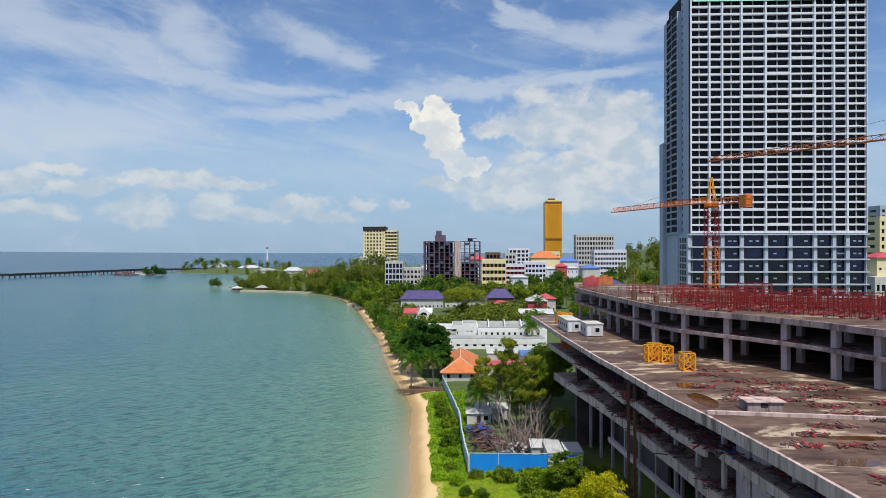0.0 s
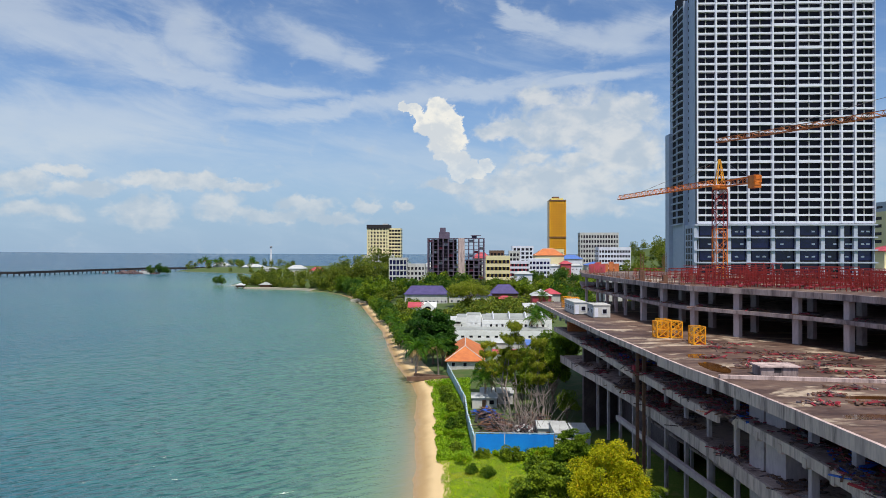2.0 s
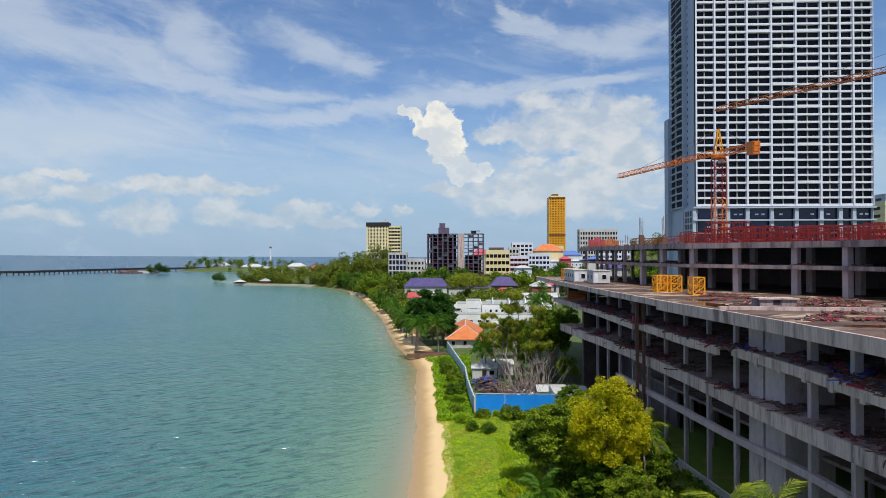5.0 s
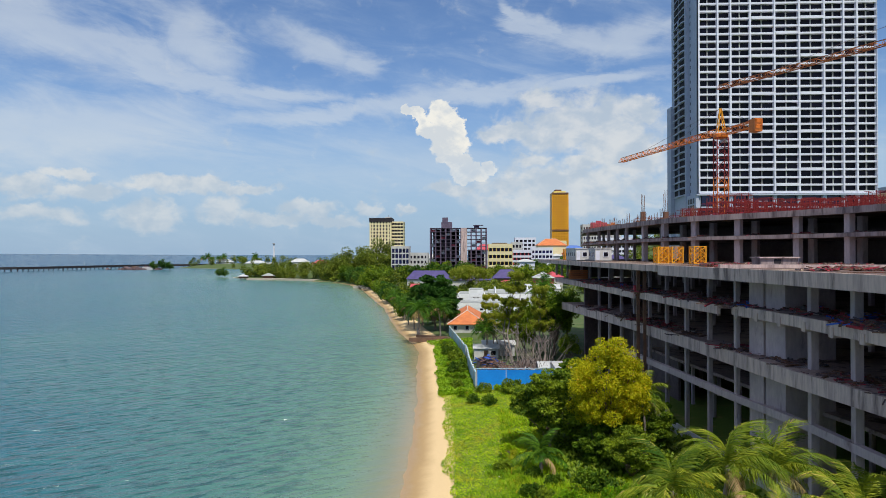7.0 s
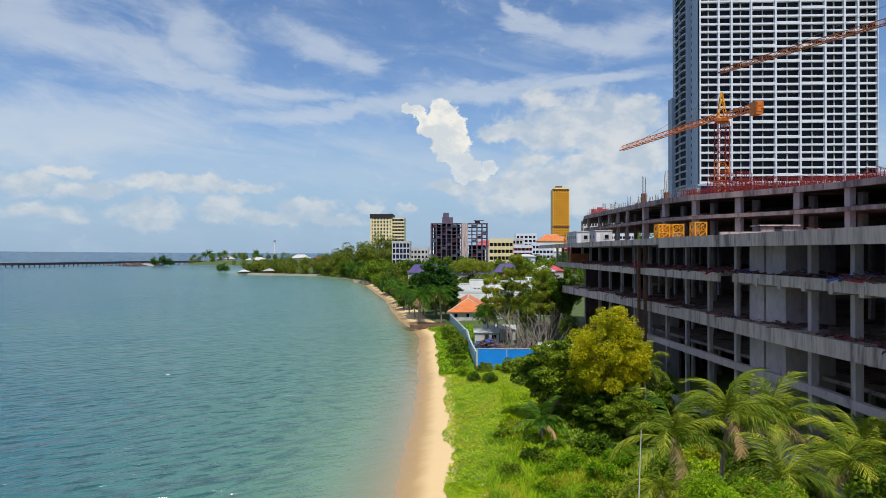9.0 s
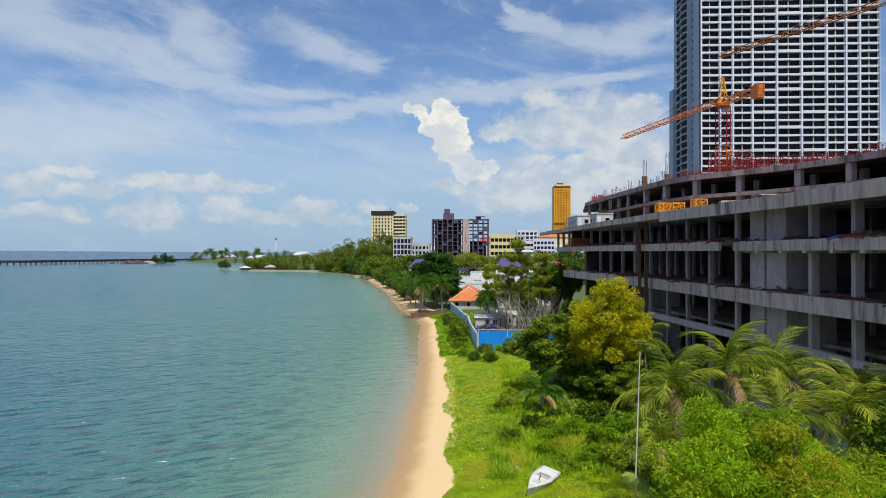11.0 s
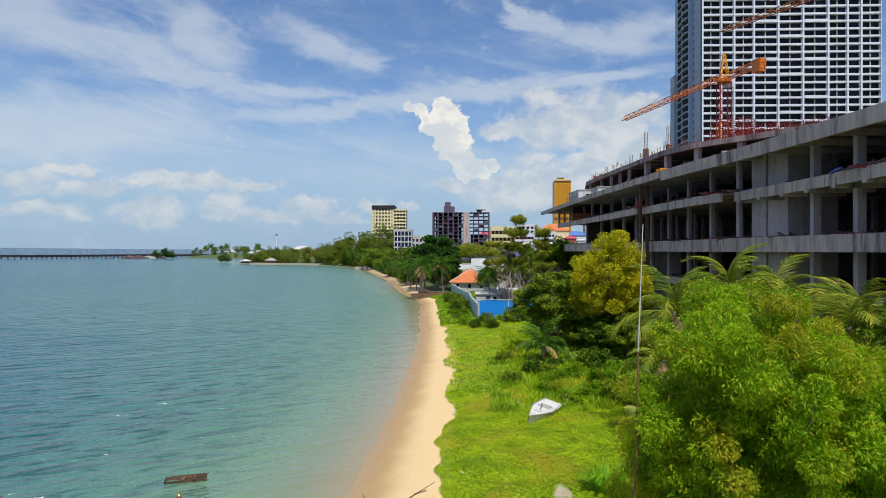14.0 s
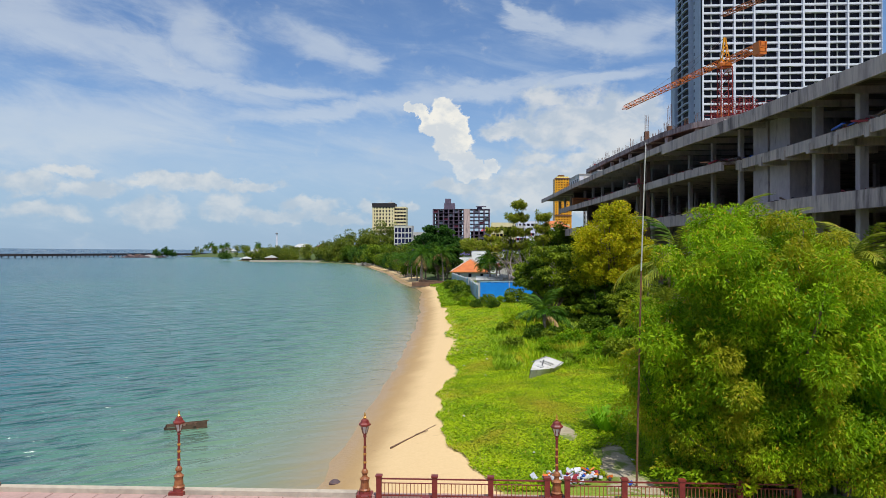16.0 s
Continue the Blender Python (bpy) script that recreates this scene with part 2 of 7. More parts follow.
M["white_dirty"] = surface("aged_white_paint", (0.58, 0.57, 0.545), (0.43, 0.42, 0.395), 0.3, 2.0, 0.7, 0.05, stain=(0.28, 0.27, 0.25), stain_at=(0.56, 0.8), stretch=(1, 1, 0.4))
# Blue-grey includes the shade on the tower's flank and lower storeys.
M["tower_side"] = surface("shade_blue_plaster", (0.44, 0.48, 0.57), (0.37, 0.41, 0.49), 0.1, 1.0, 0.7, 0.05)
# Near-black: painted shade in the tower's open bays, window glass on other buildings.
M["dark_glass"] = surface("shaded_opening_and_dark_glass", (0.012, 0.010, 0.022), (0.006, 0.006, 0.010), 0.3, 3.0, 0.35, 0.0, per_object=0.5, spec=0.15)
M["blue_glass"] = glass_dark("blue_film_glass", (0.016, 0.018, 0.075))
# Near-black: painted shade in openings and interiors, own colour of jetty and scrap.
M["void"] = surface("shade_and_dark_parts", (0.035, 0.03, 0.035), (0.02, 0.018, 0.02), 0.5, 3.0, 0.9, 0.0)
M["red_steel"] = surface("red_primer_steel", (0.30, 0.020, 0.016), (0.14, 0.013, 0.012), 0.5, 4.0, 0.65, 0.1, stain=(0.10, 0.035, 0.03))
M["orange_steel"] = surface("orange_crane_paint", (0.72, 0.20, 0.02), (0.55, 0.13, 0.02), 0.4, 4.0, 0.5, 0.05, stain=(0.35, 0.08, 0.02), stain_at=(0.6, 0.75))
M["yellow_steel"] = surface("yellow_crane_paint", (0.85, 0.38, 0.015), (0.70, 0.27, 0.01), 0.5, 4.0, 0.5, 0.05)
M["grey_steel"] = surface("grey_steel", (0.30, 0.30, 0.31), (0.20, 0.20, 0.21), 0.5, 4.0, 0.5, 0.05, metal=0.3)
M["rust"] = surface("rusty_steel", (0.20, 0.09, 0.05), (0.11, 0.06, 0.045), 1.0, 8.0, 0.85, 0.2)
M["cream"] = surface("cream_paint", (0.78, 0.68, 0.40), (0.70, 0.60, 0.34), 0.1, 1.0, 0.7, 0.03)
M["yellow_wall"] = surface("yellow_paint", (0.80, 0.62, 0.16), (0.70, 0.52, 0.12), 0.1, 1.0, 0.7, 0.03)
M["gold_glass"] = surface("amber_window_glass", (0.20, 0.085, 0.012), (0.12, 0.05, 0.01), 0.3, 3.0, 0.2, 0.0, per_object=0.4)
M["gold"] = surface("golden_cladding", (0.78, 0.36, 0.012), (0.66, 0.28, 0.01), 0.1, 1.0, 0.4, 0.03)
M["frame_purple"] = surface("weathered_frame_concrete", (0.15, 0.115, 0.16), (0.09, 0.07, 0.105), 0.2, 1.0, 0.9, 0.05)
M["purple_roof"] = surface("violet_roof_tiles", (0.085, 0.065, 0.19), (0.05, 0.04, 0.13), 0.4, 3.0, 0.6, 0.1)
M["orange_roof"] = surface("orange_roof_tiles", (0.62, 0.20, 0.06), (0.46, 0.13, 0.045), 0.4, 4.0, 0.75, 0.1, stain=(0.33, 0.12, 0.06))
M["red_roof"] = surface("red_roof_sheet", (0.52, 0.08, 0.10), (0.38, 0.05, 0.07), 0.3, 3.0, 0.6, 0.05)
M["blue_roof"] = surface("blue_roof_sheet", (0.10, 0.20, 0.52), (0.07, 0.14, 0.4), 0.3, 3.0, 0.6, 0.05)
M["grey_roof"] = surface("grey_roof_sheet", (0.52, 0.53, 0.52), (0.40, 0.41, 0.41), 0.2, 2.0, 0.7, 0.05, stain=(0.28, 0.27, 0.26), stain_at=(0.58, 0.75))
M["blue_sheet"] = surface("blue_painted_sheet", (0.010, 0.27, 0.80), (0.01, 0.21, 0.68), 0.5, 3.0, 0.5, 0.05)
M["pale_blue_sheet"] = surface("pale_blue_painted_wall", (0.40, 0.58, 0.66), (0.32, 0.49, 0.57), 0.3, 3.0, 0.7, 0.08, stain=(0.55, 0.58, 0.58))
M["tarp_red"] = surface("red_tarpaulin", (0.36, 0.03, 0.045), (0.20, 0.025, 0.04), 0.6, 4.0, 0.6, 0.2)
M["tarp_blue"] = surface("blue_tarpaulin", (0.02, 0.10, 0.50), (0.02, 0.07, 0.35), 0.6, 4.0, 0.5, 0.2)
M["junk"] = surface("mixed_scrap", (0.16, 0.09, 0.08), (0.07, 0.06, 0.075), 0.9, 5.0, 0.85, 0.3, stain=(0.34, 0.30, 0.28), stain_at=(0.58, 0.7), stain_scale=0.8)
M["bark"] = surface("bark", (0.20, 0.15, 0.11), (0.12, 0.09, 0.07), 2.0, 12.0, 0.95, 0.4)
M["bark_pale"] = surface("pale_bark", (0.34, 0.28, 0.24), (0.22, 0.18, 0.16), 2.0, 12.0, 0.95, 0.4)
M["boat_white"] = surface("boat_gelcoat", (0.62, 0.62, 0.61), (0.48, 0.47, 0.45), 1.0, 6.0, 0.45, 0.05, stain=(0.24, 0.21, 0.18), stain_at=(0.56, 0.70), stain_scale=1.1)
M["wood"] = surface("weathered_wood", (0.19, 0.11, 0.07), (0.10, 0.06, 0.04), 1.0, 8.0, 0.85, 0.3)
M["pink_stone"] = surface("pink_paving", (0.46, 0.30, 0.27), (0.36, 0.24, 0.22), 0.6, 5.0, 0.85, 0.2, stain=(0.25, 0.18, 0.17))
M["lamp_red"] = surface("red_brown_lamp_paint", (0.22, 0.035, 0.028), (0.14, 0.024, 0.02), 2.0, 12.0, 0.4, 0.1)
M["bronze"] = surface("dull_bronze_paint", (0.34, 0.13, 0.045), (0.20, 0.065, 0.03), 4.0, 14.0, 0.45, 0.1)
M["lamp_gold"] = surface("gilt_paint", (0.62, 0.33, 0.07), (0.45, 0.22, 0.05), 2.0, 12.0, 0.35, 0.1, metal=0.5)
M["lamp_glass"] = surface("frosted_lamp_glass", (0.70, 0.66, 0.62), (0.62, 0.58, 0.55), 2.0, 9.0, 0.25, 0.0)
M["rubbish"] = surface("mixed_rubbish", (0.62, 0.62, 0.66), (0.35, 0.38, 0.46), 1.5, 6.0, 0.6, 0.2)
M["pole_white"] = surface("white_pole_paint", (0.56, 0.55, 0.52), (0.42, 0.40, 0.38), 1.0, 6.0, 0.5, 0.05)
M["sand_rock"] = surface("rubble_stone", (0.50, 0.44, 0.35), (0.36, 0.31, 0.25), 0.6, 3.0, 0.9, 0.3)
M["leaf_dark"] = foliage("dark_leaves", (0.022, 0.066, 0.010), (0.090, 0.195, 0.018))
M["leaf_mid"] = foliage("mid_green_leaves", (0.034, 0.090, 0.008), (0.225, 0.32, 0.016))
M["leaf_wood"] = foliage("woodland_leaves", (0.020, 0.052, 0.008), (0.18, 0.245, 0.020), (0.24, 0.22, 0.03), 0.2, 0.93, 0.11)
M["leaf_bright"] = foliage("bright_green_leaves", (0.09, 0.22, 0.004), (0.36, 0.56, 0.012), (0.58, 0.44, 0.03), 0.50, 0.92, 0.35, (0.38, 0.34, 0.02), 0.22)
M["leaf_yellow"] = foliage("yellow_green_leaves", (0.22, 0.27, 0.006), (0.60, 0.58, 0.014), (0.64, 0.46, 0.02), 0.5)
M["leaf_olive"] = foliage("olive_needles", (0.16, 0.21, 0.016), (0.48, 0.52, 0.05), (0.50, 0.42, 0.10), 0.58)
M["leaf_palm"] = foliage("palm_leaves", (0.045, 0.11, 0.008), (0.31, 0.36, 0.026), (0.56, 0.43, 0.10), 0.30, 0.94)
M["leaf_palm_dark"] = foliage("dark_palm_leaves", (0.022, 0.075, 0.008), (0.115, 0.25, 0.016), None, 0.35)
M["leaf_dry"] = foliage("dry_palm_leaves", (0.26, 0.17, 0.07), (0.46, 0.34, 0.15), None, 0.3)
M["clean_white"] = surface("limewashed_wall", (0.78, 0.78, 0.76), (0.68, 0.68, 0.65), 0.15, 1.2, 0.7, 0.05, stain=(0.52, 0.52, 0.48), stain_at=(0.60, 0.80))
M["leaf_fresh"] = foliage("fresh_green_leaves", (0.07, 0.19, 0.006), (0.30, 0.48, 0.016), (0.46, 0.42, 0.04), 0.42, 0.95)
M["concrete_dark"] = surface("darker_concrete", (0.40, 0.31, 0.29), (0.24, 0.18, 0.18), 0.30, 2.2, 0.9, 0.25, stain=(0.10, 0.07, 0.07), stain_at=(0.46, 0.70), stretch=(2.0, 2.0, 0.28), stain_scale=0.45)
M["old_roof"] = surface("weathered_sheet_roof", (0.36, 0.38, 0.355), (0.25, 0.26, 0.245), 0.12, 1.5, 0.7, 0.05, stain=(0.20, 0.19, 0.17), stain_at=(0.56, 0.72))
M["fern"] = foliage("fern_leaves", (0.20, 0.42, 0.008), (0.38, 0.62, 0.02), None, 0.4)
M["worn_path"] = surface("worn_dusty_concrete", (0.42, 0.36, 0.27), (0.28, 0.24, 0.15), 0.8, 5.0, 0.9, 0.2, stain=(0.14, 0.19, 0.03), stain_at=(0.5, 0.6), stain_scale=0.9)
M["grass"] = foliage("creeper_and_grass", (0.11, 0.26, 0.004), (0.37, 0.52, 0.010), (0.50, 0.42, 0.06), 0.36, 0.965, 0.50, (0.40, 0.36, 0.03), 0.13)


# ---- building helpers ----
class Geo:
    """Gathers simple solids into one mesh."""

    def __init__(self):
        self.v, self.f = [], []

    def add(self, verts, faces):
        n = len(self.v)
        self.v.extend(verts)
        self.f.extend(tuple(i + n for i in f) for f in faces)
        return self

    def box(self, x0, x1, y0, y1, z0, z1):
        return self.add([(x, y, z) for z in (z0, z1) for x, y in ((x0, y0), (x1, y0), (x1, y1), (x0, y1))],
                        [(3, 2, 1, 0), (4, 5, 6, 7), (0, 1, 5, 4), (1, 2, 6, 5), (2, 3, 7, 6), (3, 0, 4, 7)])

    def tilted(self, cx, cy, cz, sx, sy, sz, rx=0, ry=0, rz=0):
        m = pose(cx, cy, cz, rx, ry, rz)
        c = [tuple(m @ Vector((x * sx / 2, y * sy / 2, z * sz / 2))) for z in (-1, 1) for x, y in ((-1, -1), (1, -1), (1, 1), (-1, 1))]
        return self.add(c, [(3, 2, 1, 0), (4, 5, 6, 7), (0, 1, 5, 4), (1, 2, 6, 5), (2, 3, 7, 6), (3, 0, 4, 7)])

    def prism(self, poly, z0, z1):
        n = len(poly)
        return self.add([(x, y, z0) for x, y in poly] + [(x, y, z1) for x, y in poly],
                        [tuple(range(n - 1, -1, -1)), tuple(range(n, 2 * n))] + [(i, (i + 1) % n, n + (i + 1) % n, n + i) for i in range(n)])

    def beam(self, p, q, r, n=4, r2=None):
        """A bar from p to q."""
        p, q = Vector(p), Vector(q)
        w = (q - p).normalized()
        u = w.cross(Vector((0, 0, 1)))
        u = Vector((1, 0, 0)) if u.length < 0.01 else u.normalized()
        s = w.cross(u)
        r2 = r if r2 is None else r2
        k = math.pi / n
        ring = [(math.cos(2 * math.pi * i / n + k), math.sin(2 * math.pi * i / n + k)) for i in range(n)]
        return self.add([tuple(p + (u * a + s * b) * r) for a, b in ring] + [tuple(q + (u * a + s * b) * r2) for a, b in ring],
                        [tuple(range(n)), tuple(range(2 * n - 1, n - 1, -1))] + [(i, n + i, n + (i + 1) % n, (i + 1) % n) for i in range(n)])

    def turned(self, cx, cy, rings, n=10):
        """A turned solid from (radius, height) rings."""
        v = [(cx + r * math.cos(2 * math.pi * i / n), cy + r * math.sin(2 * math.pi * i / n), z) for r, z in rings for i in range(n)]
        f = [(k * n + i, k * n + (i + 1) % n, (k + 1) * n + (i + 1) % n, (k + 1) * n + i) for k in range(len(rings) - 1) for i in range(n)]
        f += [tuple(range(n - 1, -1, -1)), tuple((len(rings) - 1) * n + i for i in range(n))]
        return self.add(v, f)

    def mesh(self, name, material):
        me = bpy.data.meshes.new(name)
        me.from_pydata(self.v, [], self.f)
        me.materials.append(material)
        return me


def part(name, geo, material, parent=None, label="", at=None, kind=""):
    me = geo.mesh(name, material) if isinstance(geo, Geo) else geo
    ob = new(name, me)
    if parent is not None:
        ob.parent = parent
    if at is not None:
        ob.matrix_basis = at if isinstance(at, Matrix) else pose(*at)
    return tagged(ob, label=label, kind=kind)


def thing(name, label, category, at=(0, 0, 0), group="", kind=""):
    ob = new(name)
    ob.empty_display_size = 0.2
    ob.matrix_basis = at if isinstance(at, Matrix) else pose(*at)
    return tagged(ob, label, category, group, kind)


def lattice(g, p, q, w, bay, r=0.07, up=(0, 0, 1), tri=False):
    """A lattice girder of square (or triangular) section from p to q."""
    p, q = Vector(p), Vector(q)
    d = (q - p)
    n = max(1, round(d.length / bay))
    a = d.normalized()
    s = a.cross(Vector(up)).normalized()
    t = s.cross(a).normalized()
    offs = [s * w / 2, s * -w / 2, t * w * 0.9] if tri else [(s * i + t * j) * w / 2 for i, j in ((-1, -1), (1, -1), (1, 1), (-1, 1))]
    for o in offs:
        g.beam(p + o, q + o, r)
    k = len(offs)
    for i in range(n):
        b0, b1 = p + d * (i / n), p + d * ((i + 1) / n)
        for j in range(k):
            o0, o1 = offs[j], offs[(j + 1) % k]
            if (i + j) % 2:
                o0, o1 = o1, o0
            g.beam(b0 + o0, b1 + o1, r * 0.6, 3)
            g.beam(b1 + offs[j], b1 + offs[(j + 1) % k], r * 0.6, 3)
    return g


def leaf_mesh(name, rng, clumps, count, length, width, material, droop=0.3, shell=0.5):
    """A crown: pointed leaves spread through the shells of many clumps (x, y, z, radius, flatness)."""
    c = np.array(clumps, float)
    weight = c[:, 3] ** 2
    pick = rng.choice(len(c), count, p=weight / weight.sum())
    d = rng.normal(size=(count, 3))
    d /= np.linalg.norm(d, axis=1)[:, None]
    r = (shell + (1 - shell) * rng.random(count) ** 0.6)[:, None]
    off = d * r * c[pick, 3:4]
    off[:, 2] *= c[pick, 4]
    centre = c[pick, :3] + off
    axis = d + rng.normal(size=(count, 3)) * 0.7
    axis[:, 2] -= droop
    axis /= np.linalg.norm(axis, axis=1)[:, None]
    side = np.cross(axis, rng.normal(size=(count, 3)) * 0.55 + np.array([0, 0, 1.0]))
    side /= np.linalg.norm(side, axis=1)[:, None] + 1e-9
    ln = length * (0.6 + 0.8 * rng.random((count, 1)))
    wd = width * (0.6 + 0.8 * rng.random((count, 1)))
    v = np.stack([centre - axis * ln / 2, centre + side * wd / 2, centre + axis * ln / 2, centre - side * wd / 2], 1).reshape(-1, 3)
    me = bpy.data.meshes.new(name)
    me.from_pydata(v.tolist(), [], np.arange(count * 4).reshape(-1, 4).tolist())
    me.materials.append(material)
    return me


def clumps_on(rng, n, rx, ry, rz, cz, size, flat=0.75, low=-0.5):
    """Clumps over an uneven ellipsoid."""
    out = []
    for _ in range(n):
        while True:
            d = rng.normal(size=3)
            d /= np.linalg.norm(d)
            if d[2] > low:
                break
        k = 0.55 + 0.42 * rng.random()
        out.append((d[0] * rx * k, d[1] * ry * k, cz + d[2] * rz * k, size * (0.6 + 0.75 * rng.random()), flat))
    return out


def limbs(rng, trunk_h, r, targets, crook=0.4, base=0.0):
    """A tapered trunk that forks into limbs towards the clumps."""
    g = Geo()
    top = Vector((rng.normal() * crook, rng.normal() * crook, trunk_h))
    pts = [Vector((0, 0, base)), Vector((rng.normal() * crook * 0.4, rng.normal() * crook * 0.4, trunk_h * 0.5)), top]
    g.turned(0, 0, [(r * 1.5, base - 0.2), (r * 1.1, base + 0.3 * r + 0.2)], 8)
    for i in range(2):
        g.beam(pts[i], pts[i + 1], r * (1.1 - 0.35 * i), 8, r * (0.85 - 0.35 * i))
    for tx in targets:
        tx = Vector(tx)
        fork = pts[1].lerp(top, 0.3 + 0.7 * rng.random())
        mid = fork.lerp(tx, 0.5) + Vector((rng.normal() * 0.3, rng.normal() * 0.3, 0.1 * (tx - fork).length))
        g.beam(fork, mid, r * 0.42, 5, r * 0.28)
        g.beam(mid, tx, r * 0.28, 5, r * 0.08)
    return g


def broad_tree(name, label, seed, height, spread, leaf="leaf_mid", leaves=6000, length=0.45, width=0.22, trunk=0.3, clumps=34, size=None, flat=0.75, bark="bark", low=-0.35, droop=0.3, crown_low=0.42):
    rng = np.random.default_rng(seed)
    t = thing(name, label, "tree")
    rz = height * (1 - crown_low) / 2
    cz = height - rz
    cl = clumps_on(rng, clumps, spread, spread, rz, cz, size or spread * 0.30, flat, low)
    cl.append((0, 0, cz, spread * 0.55, 0.8))
    part("trunk", limbs(rng, height * crown_low * 1.15, trunk, [c[:3] for c in cl[:14]]), M[bark], t)
    part("crown", leaf_mesh("crown", rng, cl, leaves, length, width, M[leaf], droop), M[leaf], t)
    return t


def frond_mesh(rng, length, droop, material, pairs=22, leaflet=0.75, arch=0.5, wide=0.045):
    """One palm frond along +x: a rib that bends down by droop degrees, with hanging leaflets."""
    pts = [Vector((0, 0, 0))]
    for i in range(pairs):
        bend = radians(droop) * ((i + 1) / pairs) ** 1.4 - radians(arch)
        pts.append(pts[-1] + Vector((math.cos(bend), 0, -math.sin(bend))) * length / pairs)
    g = Geo()
    for i in range(0, pairs - 1, 3):
        j = min(i + 3, pairs)
        g.beam(pts[i], pts[j], 0.06 * (1 - i / pairs) + 0.015, 3, 0.06 * (1 - j / pairs) + 0.015)
    for i in range(2, pairs + 1):
        s = i / pairs
        ll = leaflet * (0.45 + 1.1 * math.sin(math.pi * min(1, 0.12 + s * 0.85)) ** 0.8) * (0.8 + 0.4 * rng.random())
        w = wide * (0.8 + 0.4 * rng.random())
        tangent = (pts[i] - pts[i - 1]).normalized()
        for sd in (-1, 1):
            a = pts[i]
            b = a + tangent * ll * (0.26 + 0.2 * rng.random()) + Vector((0, sd * ll * (0.38 + 0.16 * rng.random()), -ll * (0.18 + 0.26 * rng.random())))
            c = b + tangent * ll * 0.12 + Vector((0, sd * ll * 0.10, -ll * (0.38 + 0.30 * rng.random())))
            u = tangent * w
            g.add([tuple(a - u), tuple(a + u), tuple(b + u * 0.9), tuple(b - u * 0.9), tuple(c)], [(0, 1, 2, 3), (3, 2, 4)])
    return g.mesh("frond", material)


PALM_FRONDS = {}


def palm(label, seed, height, frond_len, fronds=18, leaf="leaf_palm", lean=(0.0, 0.0), trunk=0.16, pairs=22):
    rng = np.random.default_rng(seed)
    t = thing("palm_tree", label, "palm tree")
    g = Geo()
    last = Vector((0, 0, -0.3))
    n = 6
    for i in range(1, n + 1):
        s = i / n
        p = Vector((lean[0] * s * s, lean[1] * s * s, height * s))
        g.beam(last, p, trunk * (1.35 - 0.5 * (i - 1) / n), 7, trunk * (1.25 - 0.5 * i / n))
        last = p
    g.turned(last.x, last.y, [(trunk * 0.8, height - 0.1), (trunk * 1.7, height + 0.25), (trunk * 0.6, height + 0.7)], 7)
    part("trunk", g, M["bark_pale"], t)
    key = (leaf, round(frond_len, 1), pairs)
    if key not in PALM_FRONDS:
        r2 = np.random.default_rng(7)
        PALM_FRONDS[key] = [frond_mesh(r2, frond_len, d, M[leaf], pairs, frond_len * 0.18, a, 1.30 / pairs) for d, a in ((75, 8), (100, 12), (125, 10), (90, 18))]
        PALM_FRONDS[key].append(frond_mesh(r2, frond_len * 0.75, 80, M["leaf_dry"], pairs, frond_len * 0.15, 0, 1.5 / pairs))
    for i in range(fronds):
        level = i / fronds
        up = 86 - 100 * level ** 0.8 + rng.normal() * 9
        me = PALM_FRONDS[key][int(rng.integers(4))]
        k = 0.85 + 0.3 * rng.random()
        fr = part("frond", me, None, t, at=Matrix.Translation((last.x, last.y, height + 0.3)) @ pose(0, 0, 0, rng.normal() * 14, -up, i * 137.5 + rng.normal() * 12) @ Matrix.Diagonal((k, k, k, 1)))
        if level > 0.86:
            fr.data = PALM_FRONDS[key][4]
            tagged(fr, "dry brown frond")
    return t


# ---- land and sea ----
SHORE_Y = (-900, -60, 20, 33, 44, 59, 84, 95, 122, 139, 164, 190, 205, 240, 272, 341, 420, 522, 600, 646, 687, 714, 787, 850, 950, 1080, 1200, 1330, 1400, 1500, 1600)
SHORE_X = (-7, -7, -7.4, -7.6, -7.6, -7.5, -8.0, -8.4, -9.7, -10.9, -13.0, -14.5, -17, -25.5, -31.5, -43.5, -61.5, -84, -108, -127, -160, -211, -279, -285, -300, -330, -400, -580, -560, -200, 700)


def shore(y):
    return float(np.interp(y, SHORE_Y, SHORE_X))


def land_height(x, y):
    """Height of the ground: beach slope, low coastal flat, gentle rise inland and a wooded hill."""
    off = x - shore(y)
    z = float(np.interp(off, (-60, -8, 0, 2.0, 5, 11, 20, 60), (-4, -0.7, 0, 0.35, 0.95, 1.5, 2.0, 2.2)))
    if y > 300 and off > 10:
        z += min(6.0, (y - 300) * 0.009) * min(1, (off - 10) / 60)
    if y < 48:
        z = min(z, 1.15 + max(0.0, y - 30) * 0.02 + max(0.0, y - 39) * 0.08)
    if y < 29.3:
        z = min(z, 0.2)
    if y > 600:
        z += 15 * math.exp(-(((x + 95) / 60) ** 2 + ((y - 745) / 60) ** 2)) * min(1, max(0, (off - 8) / 30))
    if y > 520 and x > 20:
        z += 9 * min(1.0, (y - 520) / 180) * min(1.0, (x - 20) / 60)
    hill = math.exp(-(((x - 330) / 130) ** 2 + ((y - 880) / 190) ** 2))
    return z + 46 * hill * (1 if off > 60 else 0)


